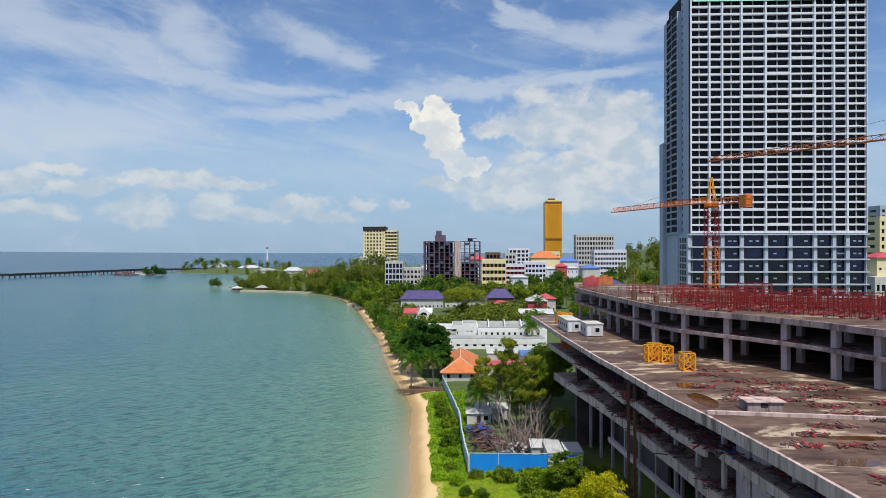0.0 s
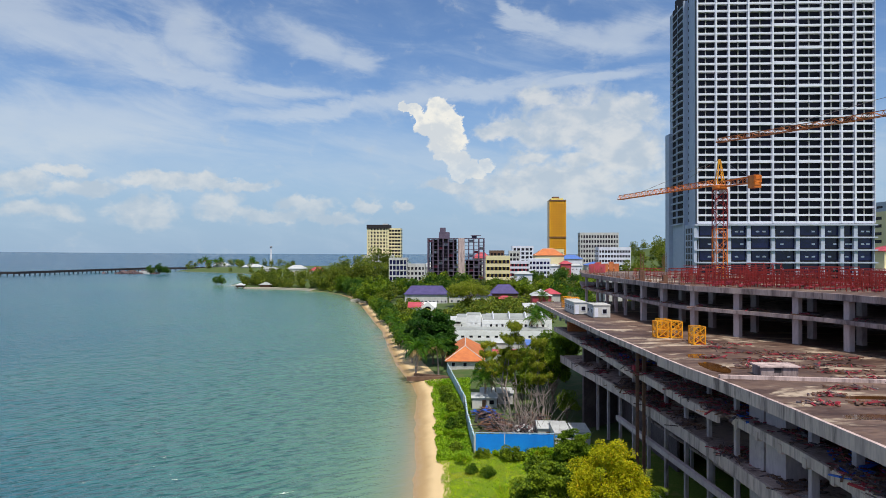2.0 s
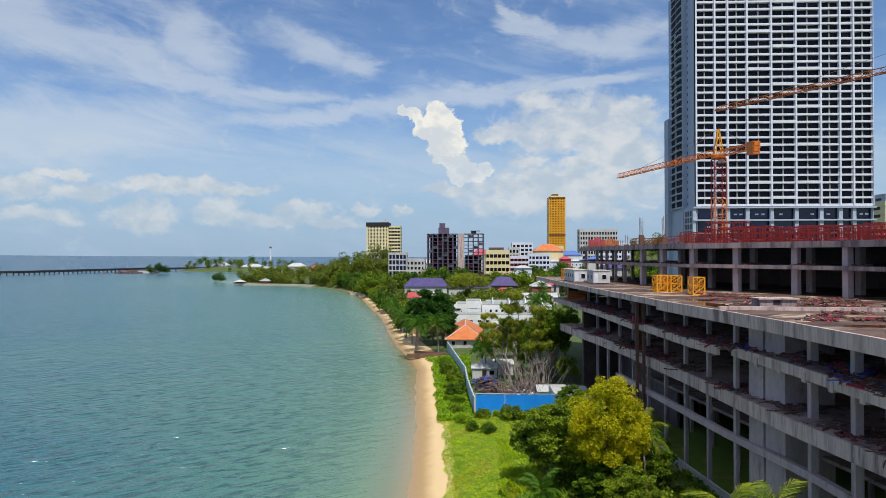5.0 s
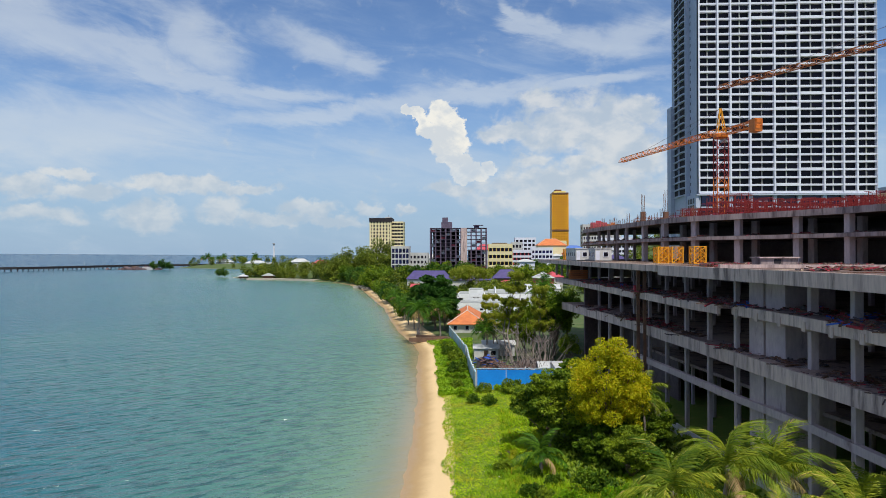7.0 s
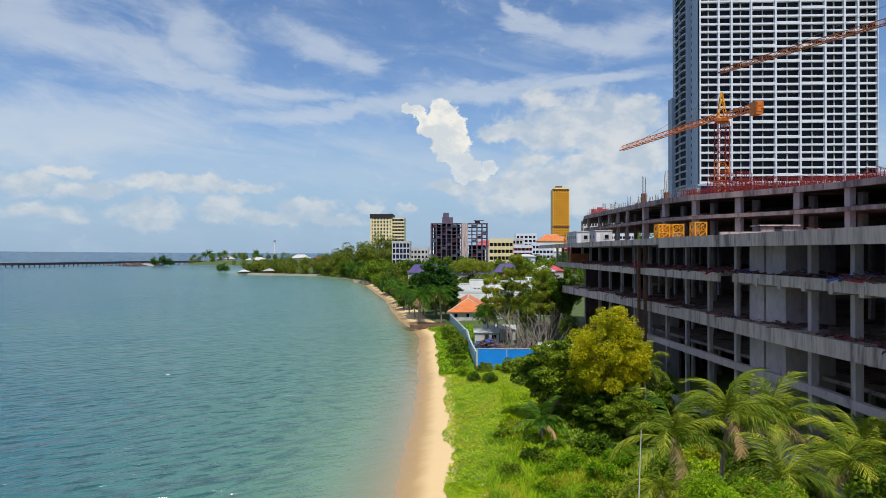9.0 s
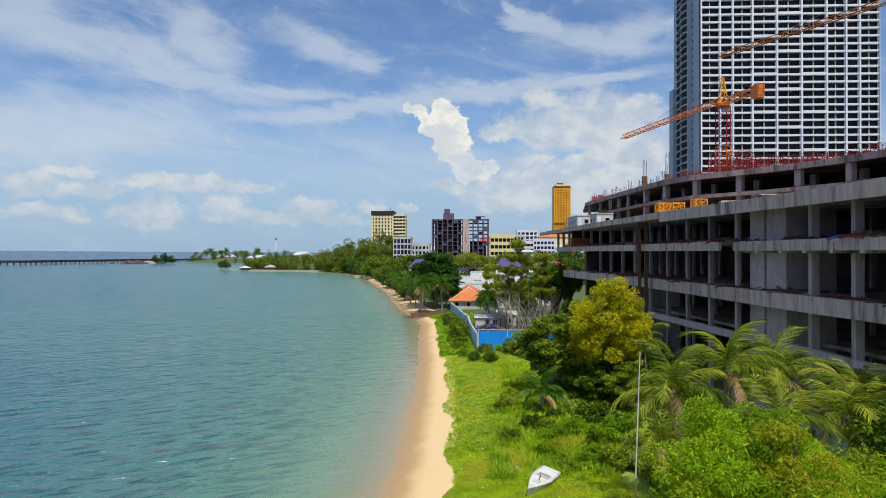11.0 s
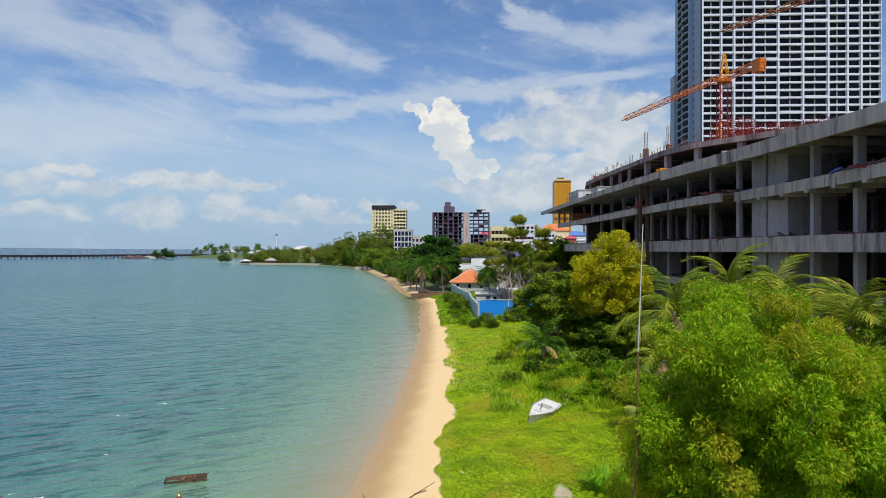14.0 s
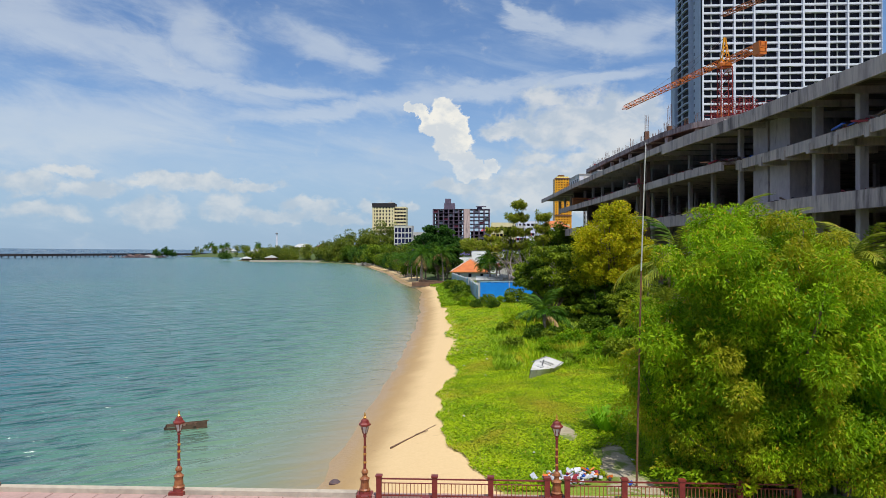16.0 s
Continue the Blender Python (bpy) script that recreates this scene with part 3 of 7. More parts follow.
def make_land():
    ys = list(np.arange(-60, 28, 3.0)) + [28.6, 29.4, 30.2, 30.9, 32.0] + list(np.arange(34, 130, 3.0)) + list(np.arange(130, 300, 6.0)) + list(np.arange(300, 760, 14.0)) + list(np.arange(760, 1600, 30.0))
    offs = [-60, -20, -8, -3, -1, -0.4, 0, 0.4, 0.9, 1.5, 2.2, 3, 3.6, 4.2, 4.8, 5.5, 6.5, 8, 10, 13, 17, 22, 30, 40, 55, 80, 110, 150, 200, 240, 280, 320, 360, 400, 440, 480, 520, 570, 630, 700, 800, 1000, 1600, 2600]
    v, inland = [], []
    for y in [-900.0] + ys:
        xs = shore(y)
        for o in offs:
            wob = 0.0
            if -1 < o < 8 and -60 < y < 230:
                wob = 0.45 * noise.noise(Vector((0.0, y * 0.16, 3.0))) + 0.2 * noise.noise(Vector((o, y * 0.6, 7.0)))
            x = xs + o + wob
            z = land_height(xs + o, y) + 0.05 * noise.noise(Vector((x * 0.4, y * 0.4, 0)))
            v.append((x, y, z))
            inland.append(o)
    n = len(offs)
    rows = len(ys) + 1
    f = [(r * n + c, r * n + c + 1, (r + 1) * n + c + 1, (r + 1) * n + c) for r in range(rows - 1) for c in range(n - 1)]
    me = bpy.data.meshes.new("ground")
    me.from_pydata(v, [], f)
    me.attributes.new("inland", "FLOAT", "POINT").data.foreach_set("value", inland)
    for p in me.polygons:
        p.use_smooth = True
    m = bpy.data.materials.new("beach_and_soil")
    m.use_nodes = True
    t = m.node_tree
    b = t.nodes["Principled BSDF"]
    att = t.nodes.new("ShaderNodeAttribute")
    att.attribute_name = "inland"
    geo = t.nodes.new("ShaderNodeNewGeometry")
    pos = geo.outputs["Position"]
    n1 = noise_fac(t, pos, 0.35, 5, 0.6)
    n2 = noise_fac(t, pos, 5.0, 4, 0.6)
    d = math_node(t, "ADD", att.outputs["Fac"], math_node(t, "MULTIPLY_ADD", n1, 1.4, -0.7))
    sand = mix_color(t, n2, (0.70, 0.515, 0.28), (0.59, 0.42, 0.21))
    wet = mix_color(t, n2, (0.42, 0.28, 0.125), (0.34, 0.22, 0.10))
    c = mix_color(t, step_range(t, d, 1.4, 3.9), wet, sand)
    litter = step_range(t, noise_fac(t, pos, 1.6, 6, 0.7), 0.66, 0.72)
    c = mix_color(t, math_node(t, "MULTIPLY", litter, 0.5), c, (0.24, 0.16, 0.09))
    green = mix_color(t, step_range(t, n2, 0.35, 0.65), (0.12, 0.21, 0.012), (0.20, 0.26, 0.03))
    green = mix_color(t, step_range(t, n1, 0.54, 0.76), green, (0.38, 0.31, 0.09))
    sepp = t.nodes.new("ShaderNodeSeparateXYZ")
    t.links.new(pos, sepp.inputs[0])
    soil = mix_color(t, step_range(t, n1, 0.4, 0.6), (0.085, 0.105, 0.03), (0.05, 0.095, 0.016))
    far = step_range(t, sepp.outputs[1], 125, 150)
    green = mix_color(t, far, green, soil)
    edge = math_node(t, "MULTIPLY_ADD", step_range(t, sepp.outputs[1], 165, 200), 3.0, 6.1)
    edge = math_node(t, "SUBTRACT", edge, step_range(t, sepp.outputs[1], 260, 380, 0.0, 3.6))
    edge = math_node(t, "SUBTRACT", edge, step_range(t, sepp.outputs[1], 560, 640, 0.0, 5.0))
    edge = math_node(t, "ADD", edge, step_range(t, sepp.outputs[1], 31, 40, 2.8, 0.0))
    c = mix_color(t, step_range(t, math_node(t, "SUBTRACT", d, edge), -0.15, 0.25), c, green)
    t.links.new(c, b.inputs["Base Color"])
    t.links.new(step_range(t, d, 0.3, 2.2, 0.35, 0.95), b.inputs["Roughness"])
    bp = t.nodes.new("ShaderNodeBump")
    bp.inputs["Strength"].default_value, bp.inputs["Distance"].default_value = 0.35, 0.08
    t.links.new(n2, bp.inputs["Height"])
    t.links.new(bp.outputs[0], b.inputs["Normal"])
    me.materials.append(m)
    return tagged(new("ground", me), "pale sand beach with green creepers and town soil behind", "ground", kind="structure")


def make_sea():
    xs = [-4700, -3600, -2600, -1800, -1200, -800, -560, -480, -400, -350, -300, -270, -250, -230, -215, -200, -185, -170, -155, -140, -125, -110, -97, -85, -75, -65, -50, -40, -33, -28, -24, -21, -18.5, -16, -14, -12, -10.5, -9, -8, -7, -6, -5, -3, 0, 10, 40, 100, 300, 800, 2000, 4700]
    ys = [-900, -400, -150, -60, 0] + list(np.arange(10, 300, 10.0)) + [320, 345, 370, 400, 440, 480, 520, 560, 600, 640, 680, 720, 780, 850, 950, 1100, 1300, 1500, 1800, 2200, 2800, 3500, 4200, 4900]
    v, shoal = [], []
    for y in ys:
        for x in xs:
            dist = math.hypot(x, y)
            v.append((x, y, 15.0 * max(0, (dist - 2500) / 2400) ** 2))
            off = shore(y) - x
            if off > 5:
                off = 5 + (off - 5) * float(np.interp(y, (60, 130), (1.8, 1.0)))
            wide = off * 1.25 if off < 12 else 15 + (off - 12) * float(np.interp(y, (150, 300, 520), (0.42, 0.34, 0.25)))
            far = float(np.interp(y, (60, 170), (0, 1)))
            shoal.append(max(0.0, min(400.0, off * (1 - far) + wide * far)))
    n = len(xs)
    f = [(r * n + c, r * n + c + 1, (r + 1) * n + c + 1, (r + 1) * n + c) for r in range(len(ys) - 1) for c in range(n - 1)]
    me = bpy.data.meshes.new("sea")
    me.from_pydata(v, [], f)
    me.attributes.new("shoal", "FLOAT", "POINT").data.foreach_set("value", shoal)
    for p in me.polygons:
        p.use_smooth = True
    m = bpy.data.materials.new("sea_water")
    m.use_nodes = True
    t = m.node_tree
    b = t.nodes["Principled BSDF"]
    att = t.nodes.new("ShaderNodeAttribute")
    att.attribute_name = "shoal"
    geo = t.nodes.new("ShaderNodeNewGeometry")
    pos = geo.outputs["Position"]
    mp = t.nodes.new("ShaderNodeMapping")
    mp.vector_type = "TEXTURE"
    mp.inputs["Scale"].default_value = (2.6, 1.0, 1)
    mp.inputs["Rotation"].default_value = (0, 0, radians(34))
    t.links.new(pos, mp.inputs[0])
    patch = noise_fac(t, mp.outputs[0], 0.022, 4, 0.55, 0.6)
    d = math_node(t, "MULTIPLY", att.outputs["Fac"], math_node(t, "MULTIPLY_ADD", patch, 0.9, 0.55))
    ramp = t.nodes.new("ShaderNodeValToRGB")
    t.links.new(math_node(t, "POWER", math_node(t, "DIVIDE", d, 330.0, clamp=True), 0.45), ramp.inputs[0])
    stops = ((0.0, (0.34, 0.255, 0.125)), (0.08, (0.27, 0.24, 0.13)), (0.13, (0.19, 0.225, 0.13)), (0.20, (0.135, 0.235, 0.145)), (0.32, (0.068, 0.180, 0.142)), (0.48, (0.026, 0.122, 0.146)), (0.75, (0.012, 0.076, 0.140)), (1.0, (0.010, 0.060, 0.130)))
    while len(ramp.color_ramp.elements) < len(stops):
        ramp.color_ramp.elements.new(0.5)
    for e, (p, c) in zip(ramp.color_ramp.elements, stops):
        e.position, e.color = p, (*c, 1)
    c = mix_color(t, math_node(t, "MULTIPLY", step_range(t, patch, 0.44, 0.64, 0.0, 0.5), step_range(t, att.outputs["Fac"], 25.0, 110.0)), ramp.outputs[0], (0.018, 0.078, 0.13))
    # Base colour turns to one darker blue between y = 500 and 2200.
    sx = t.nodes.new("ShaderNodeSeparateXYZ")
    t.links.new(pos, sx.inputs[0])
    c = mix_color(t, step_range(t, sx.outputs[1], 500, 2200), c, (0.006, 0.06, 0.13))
    # Dark ripple sides painted into the base colour, in place of broken sky reflection.
    ripple_shade = noise_fac(t, mp.outputs[0], 0.72, 3, 0.55, 0.5)
    c = mix_color(t, math_node(t, "MULTIPLY", step_range(t, ripple_shade, 0.47, 0.63), step_range(t, att.outputs["Fac"], 3.0, 30.0, 0.0, 0.80)), c, (0.008, 0.060, 0.064))
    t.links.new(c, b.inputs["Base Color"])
    b.inputs["Roughness"].default_value = 0.21
    b.inputs["IOR"].default_value = 1.36
    b.inputs["Specular IOR Level"].default_value = 0.8
    w1 = noise_fac(t, mp.outputs[0], 0.62, 3, 0.5, 0.5)
    w2 = noise_fac(t, mp.outputs[0], 0.16, 3, 0.5, 0.4)
    bp = t.nodes.new("ShaderNodeBump")
    bp.inputs["Strength"].default_value, bp.inputs["Distance"].default_value = 1.0, 1.25
    w3 = noise_fac(t, mp.outputs[0], 1.7, 2, 0.5, 0.3)
    t.links.new(math_node(t, "MULTIPLY_ADD", w3, 0.12, math_node(t, "MULTIPLY_ADD", w2, 1.6, w1)), bp.inputs["Height"])
    t.links.new(step_range(t, att.outputs["Fac"], 0.0, 22.0, 0.12, 1.0), bp.inputs["Strength"])
    t.links.new(bp.outputs[0], b.inputs["Normal"])
    me.materials.append(m)
    return tagged(new("water", me), "calm turquoise sea turning sandy green near the beach", "sea", kind="structure")


make_land()
make_sea()


# ---- unfinished podium of concrete decks ----
ROOF_EDGE = [(19.2, 195), (21.4, 152), (23.6, 120), (24.8, 108), (25.8, 95), (26.7, 86.5), (28.0, 77.5), (28.8, 70), (29.4, 64), (29.9, 57.5), (30.3, 52.5), (30.5, 46), (30.2, 34), (29.6, 22)]
THIRD_EDGE = [(20.9, 169.4), (22.6, 149.7), (24.3, 127), (25.2, 106.8), (26.1, 106.5), (27.4, 86.8), (28.4, 79.8), (29.9, 79.4), (30.8, 67), (31.0, 58), (31.0, 51), (30.8, 44), (30, 22)]
SECOND_EDGE = [(20.9, 157.6), (21.8, 150.7), (24.8, 131), (26.9, 115.7), (28.0, 102), (28.9, 93), (29.5, 84), (30.0, 75), (30.7, 66), (31.6, 59), (32.2, 54), (32.2, 45), (31.5, 22)]
UPPER_EDGE = [(31.5, 192), (32.8, 171), (34.4, 151.5), (36.2, 133), (39, 123.5), (42.5, 118), (46, 113.5), (50, 107), (53, 101), (55, 94), (58.5, 86), (66, 76), (78, 66)]
UPPER_COLUMNS = [(32.6, 191.2, -86), (33.4, 179.0, -86), (34.0, 169.6, -85), (34.6, 162.4, -85), (35.2, 155.4, -85), (36.3, 143.8, -84), (37.5, 133.3, -74), (40.3, 124.2, -58), (45.2, 117.0, -52), (50.9, 108.3, -58), (54.5, 100.4, -74), (56.7, 93.6, -66), (60.5, 85.8, -53), (65.1, 79.7, -53)]
COLUMN_LINE = [(22.0, 177.2), (22.9, 163.6), (24.0, 150), (25.2, 136.4), (26.6, 122.8), (28.0, 109.2), (29.5, 95.6), (31.0, 82), (33.2, 67.5), (33.6, 60.7), (33.9, 53.9), (34.0, 47), (34.0, 26)]
Z_GROUND, Z_FIRST, Z_SECOND, Z_THIRD, Z_ROOF, Z_MID, Z_TOP = 2.0, 11.0, 16.45, 21.7, 26.0, 30.45, 34.15


def along(line, spacing, start=0.0):
    """Points at even steps along a polyline, with the direction there."""
    out, need = [], start
    for (ax, ay), (bx, by) in zip(line, line[1:]):
        ln = math.hypot(bx - ax, by - ay)
        s = need
        while s < ln:
            out.append((ax + (bx - ax) * s / ln, ay + (by - ay) * s / ln, math.degrees(math.atan2(by - ay, bx - ax))))
            s += spacing
        need = s - ln
    return out


def deck_poly(edge, back=95.0, end=None):
    return [(x, y) for x, y in reversed(edge)] + [(back * 0.62, edge[0][1] + 4), (back, edge[0][1] - 20), (back, edge[-1][1])]


def fascia(edge, z0, z1, thick=0.35, out=0.02):
    g = Geo()
    n = len(edge)
    front = [(x - out, y) for x, y in edge]
    backp = [(x + thick, y) for x, y in edge]
    v = [(x, y, z) for line in (front, backp) for z in (z0, z1) for x, y in line]
    f = []
    for i in range(n - 1):
        f += [(i, i + 1, n + i + 1, n + i), (2 * n + i + 1, 2 * n + i, 3 * n + i, 3 * n + i + 1),
              (n + i, n + i + 1, 3 * n + i + 1, 3 * n + i), (i + 1, i, 2 * n + i, 2 * n + i + 1)]
    f += [(0, n, 3 * n, 2 * n), (n - 1, 3 * n - 1, 4 * n - 1, 2 * n - 1)]
    return g.add(v, f)


podium = thing("podium_building", "unfinished raw concrete podium with open curved decks", "building")
floor_of = {}
for nm, edge, z, th, fz in (("second_deck", SECOND_EDGE, Z_SECOND, 0.35, 1.5), ("third_deck", THIRD_EDGE, Z_THIRD, 0.35, 1.0), ("roof_deck", ROOF_EDGE, Z_ROOF, 0.4, 1.3)):
    part("slab", Geo().prism(deck_poly([(x + 0.1, y) for x, y in edge]), z - th, z - 0.004), M["deck"] if nm == "roof_deck" else M["deck_in"], podium, "stained floor deck")
    for k in range(len(edge) - 1):
        if nm == "third_deck" and edge[k][1] - edge[k + 1][1] < 0.5:
            continue
        part("edge_beam", fascia(edge[k:k + 2], z - (fz if nm != "roof_deck" or k > 3 else 0.85), z + 0.05), M["concrete"], podium)
UPPER_POLY = [(x, y) for x, y in reversed(UPPER_EDGE)] + [(36, 224), (62, 205), (73, 168), (85, 138), (102, 118), (122, 100), (122, 66)]
part("slab", Geo().prism(UPPER_POLY, Z_MID - 0.45, Z_MID), M["deck_in"], podium)
part("slab", Geo().prism(UPPER_POLY, Z_TOP - 0.8, Z_TOP), M["deck"], podium, "upper roof deck")
for z0, z1 in ((Z_MID - 0.5, Z_MID + 0.12), (Z_TOP - 0.85, Z_TOP + 0.1)):
    for k in range(len(UPPER_EDGE) - 1):
        part("edge_beam", fascia(UPPER_EDGE[k:k + 2], z0, z1, 0.4, 0.15), M["concrete_dark"], podium)


def column_mesh(w, d, h):
    g = Geo()
    b = 0.05
    g.prism([(-w / 2 + b, -d / 2), (w / 2 - b, -d / 2), (w / 2, -d / 2 + b), (w / 2, d / 2 - b), (w / 2 - b, d / 2), (-w / 2 + b, d / 2), (-w / 2, d / 2 - b), (-w / 2, -d / 2 + b)], 0, h)
    return g.mesh("column", M["column"])


COL_Y = [26.7 + 6.8 * k for k in range(23) if k != 7]


def column_x(y):
    return float(np.interp(y, [c[1] for c in reversed(COLUMN_LINE)], [c[0] for c in reversed(COLUMN_LINE)]))


for z, h in ((Z_GROUND, Z_SECOND - 0.3 - Z_GROUND), (Z_SECOND, Z_THIRD - 0.3 - Z_SECOND), (Z_THIRD, Z_ROOF - 0.35 - Z_THIRD)):
    near_col, far_col = column_mesh(0.80, 0.72, h), column_mesh(0.54, 0.54, h)
    for row, off in ((0, 0.0), (1, 7.0), (2, 14.5)):
        for y in COL_Y:
            if (row and y > 155) or (z < Z_THIRD and y > 138):
                continue
            back = 1 + 0.09 * min(1.0, max(0.0, (y - 82) / 24))
            part("column", near_col if y < 70 else far_col, None, podium, at=(column_x(y) * back + off, y * back - off * 0.1, z, 0, 0, 8 if y > 70 else 0))
LOW_LINE = [(column_x(y) - 0.3, y) for y in (122.8, 109.2, 95.6, 82, 67.5, 53.9, 40, 22)]
for k in range(len(LOW_LINE) - 1):
    part("beam", fascia(LOW_LINE[k:k + 2], Z_FIRST - 0.55, Z_FIRST + 0.25, 0.4, 0.25), M["column"], podium)
    part("wall", fascia([(x + 0.2, y) for x, y in LOW_LINE[k:k + 2]], Z_GROUND - 0.2, Z_GROUND + 1.6, 0.25), M["white_dirty"], podium, "low white hoarding wall")
part("slab", Geo().prism(deck_poly([(x + 5, y) for x, y in LOW_LINE]), Z_FIRST - 0.4, Z_FIRST), M["deck_in"], podium)
UP_COL = column_mesh(1.05, 1.05, Z_MID - 0.4 - Z_ROOF)
UP_COL2 = column_mesh(1.05, 1.05, Z_TOP - 0.75 - Z_MID)
SLIM_COL = column_mesh(0.65, 0.65, Z_MID - 0.4 - Z_ROOF)
SLIM_COL2 = column_mesh(0.65, 0.65, Z_TOP - 0.75 - Z_MID)
for row, dx, dy in ((0, 0.0, 0.0), (1, 5.6, 6.8)):
    for x, y, a in UPPER_COLUMNS:
        part("column", UP_COL if y < 150 else SLIM_COL, None, podium, at=(x + dx, y + dy, Z_ROOF, 0, 0, a + 90))
        part("column", UP_COL2 if y < 150 else SLIM_COL2, None, podium, at=(x + dx, y + dy, Z_MID, 0, 0, a + 90))
# shear walls, and dark walls added as the deep shade behind the open decks
for z, h in ((Z_GROUND, Z_SECOND - 0.35 - Z_GROUND), (Z_SECOND, Z_THIRD - 0.35 - Z_SECOND), (Z_THIRD, Z_ROOF - 0.4 - Z_THIRD)):
    part("shear_wall", Geo().prism([(31.4, 78.2), (32.0, 75.9), (32.5, 76.0), (31.9, 78.4)], z, z + h), M["column"], podium, "blank concrete core wall")
    part("shear_wall", Geo().prism([(32.15, 75.7), (32.95, 72.8), (33.4, 72.9), (32.6, 75.8)], z, z + h), M["column"], podium, "blank concrete core wall")
    part("core_return", Geo().prism([(32.95, 72.8), (38.5, 73.6), (38.4, 74.0), (32.9, 73.2)], z, z + h), M["column"], podium)
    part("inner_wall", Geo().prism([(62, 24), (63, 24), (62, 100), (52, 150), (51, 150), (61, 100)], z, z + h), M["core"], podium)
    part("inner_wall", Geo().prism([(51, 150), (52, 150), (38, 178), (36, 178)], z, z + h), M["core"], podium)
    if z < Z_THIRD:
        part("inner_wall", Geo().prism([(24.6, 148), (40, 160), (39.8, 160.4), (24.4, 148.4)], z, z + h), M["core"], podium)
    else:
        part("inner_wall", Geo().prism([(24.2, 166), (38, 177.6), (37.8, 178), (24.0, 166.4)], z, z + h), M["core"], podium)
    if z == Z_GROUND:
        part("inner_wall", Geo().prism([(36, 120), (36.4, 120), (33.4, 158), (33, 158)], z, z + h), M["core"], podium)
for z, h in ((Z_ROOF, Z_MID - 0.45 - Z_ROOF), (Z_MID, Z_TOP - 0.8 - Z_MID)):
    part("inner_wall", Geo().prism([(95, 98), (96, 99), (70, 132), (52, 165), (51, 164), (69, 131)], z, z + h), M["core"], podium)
for y in np.arange(46, 80, 4.6):
    x = float(np.interp(y, [e[1] for e in reversed(THIRD_EDGE)], [e[0] for e in reversed(THIRD_EDGE)]))
    part("bracket", Geo().box(x - 0.1, x + 6.0, y - 0.35, y + 0.35, Z_THIRD - 1.25, Z_THIRD - 0.35), M["concrete"], podium)

# ---- tower block ----
TX0, TX1, TY = 89.8, 158.8, 273.0
Z_WHITE = 51.2
tower = thing("tower_block", "white high-rise shell with a grid of dark openings", "building", (TX0, TY, Z_GROUND))
TW = TX1 - TX0
ST, NF = 2.985, 33
zb = Z_WHITE - Z_GROUND
# Solid near-black block stands in for the unlit inside of the shell.
part("core", Geo().box(0.6, TW - 0.4, 1.4, 30, -0.2, zb + ST * NF), M["void"], tower, "near-black block painted as the shaded unglazed interior")
part("side_wall", Geo().box(0.0, 0.6, 0.0, 11, zb - 6.5, zb + ST * NF), M["tower_side"], tower, "plain plaster flank with its shade painted blue-grey")
part("side_wall", Geo().box(TW - 0.4, TW, 0.0, 30, zb, zb + ST * NF), M["white"], tower)
bays = [0.0, 7.6, 12.6, 20.2, 29.6, 39.1, 48.7, 56.1, 61.3, TW]
for i, bx in enumerate(bays):
    part("fin", Geo().box(bx + (0.0 if i == 0 else -0.32), bx + (0.6 if i == 0 else 0.32 if i < 9 else -0.1), -0.35, 1.3, zb, zb + ST * NF), M["white"], tower)
    if i < 9:
        mid = (bx + bays[i + 1]) / 2
        if bays[i + 1] - bx > 6:
            part("mullion", Geo().box(mid - 0.11, mid + 0.11, 0.55, 1.3, zb, zb + ST * NF), M["white_dirty"], tower)
for k in range(NF + 1):
    part("floor_band", Geo().box(0.62, TW - 0.36, 0.0, 1.35, zb + k * ST - 0.08, zb + k * ST + (0.64 if k else 0.85)), M["white"], tower)
rng = np.random.default_rng(5)
for k in range(1, NF):
    for i in range(9):
        if (i in (4,) and k % 5 == 1) or (i in (3, 5) and k % 5 == 3):
            part("planter_band", Geo().box(bays[i] + 0.4, bays[i + 1] - 0.4, -0.45, 0.0, zb + k * ST - 0.15, zb + k * ST + 0.95), M["white"], tower, "bright deeper balcony band")
# Near-black sheets close the unglazed bays; their colour is the shade inside.
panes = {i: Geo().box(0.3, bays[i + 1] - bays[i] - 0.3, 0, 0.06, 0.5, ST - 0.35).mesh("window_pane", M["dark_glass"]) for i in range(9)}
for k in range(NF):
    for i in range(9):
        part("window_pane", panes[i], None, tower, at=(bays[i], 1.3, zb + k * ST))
# open lower storeys below the white grid
for k in range(6):
    z = zb - 0.3 - k * 4.95
    part("lower_slab", Geo().box(-1.0, TW + 0.5, -0.9, 14, z - 0.55, z), M["tower_side"], tower, "bare concrete storey edge")
    for i in range(9):
        part("lower_pane", Geo().box(bays[i] + 1.6, bays[i + 1] - 0.9, 1.2, 1.26, z - 4.3, z - 0.6), M["blue_glass"], tower, "blue film-covered glazing")
        for q in (0.35, 0.62):
            if rng.random() < 0.55:
                xx = bays[i] + (bays[i + 1] - bays[i]) * q
                part("notice", Geo().box(xx, xx + 1.3, 1.1, 1.16, z - 3.2, z - 2.6), M["white"], tower)
for i, bx in enumerate(bays):
    part("lower_column", Geo().box(max(bx - 0.7, 0.62), min(bx + 0.7, TW - 0.45), -0.3, 1.1, 18, zb - 0.9), M["tower_side"], tower)
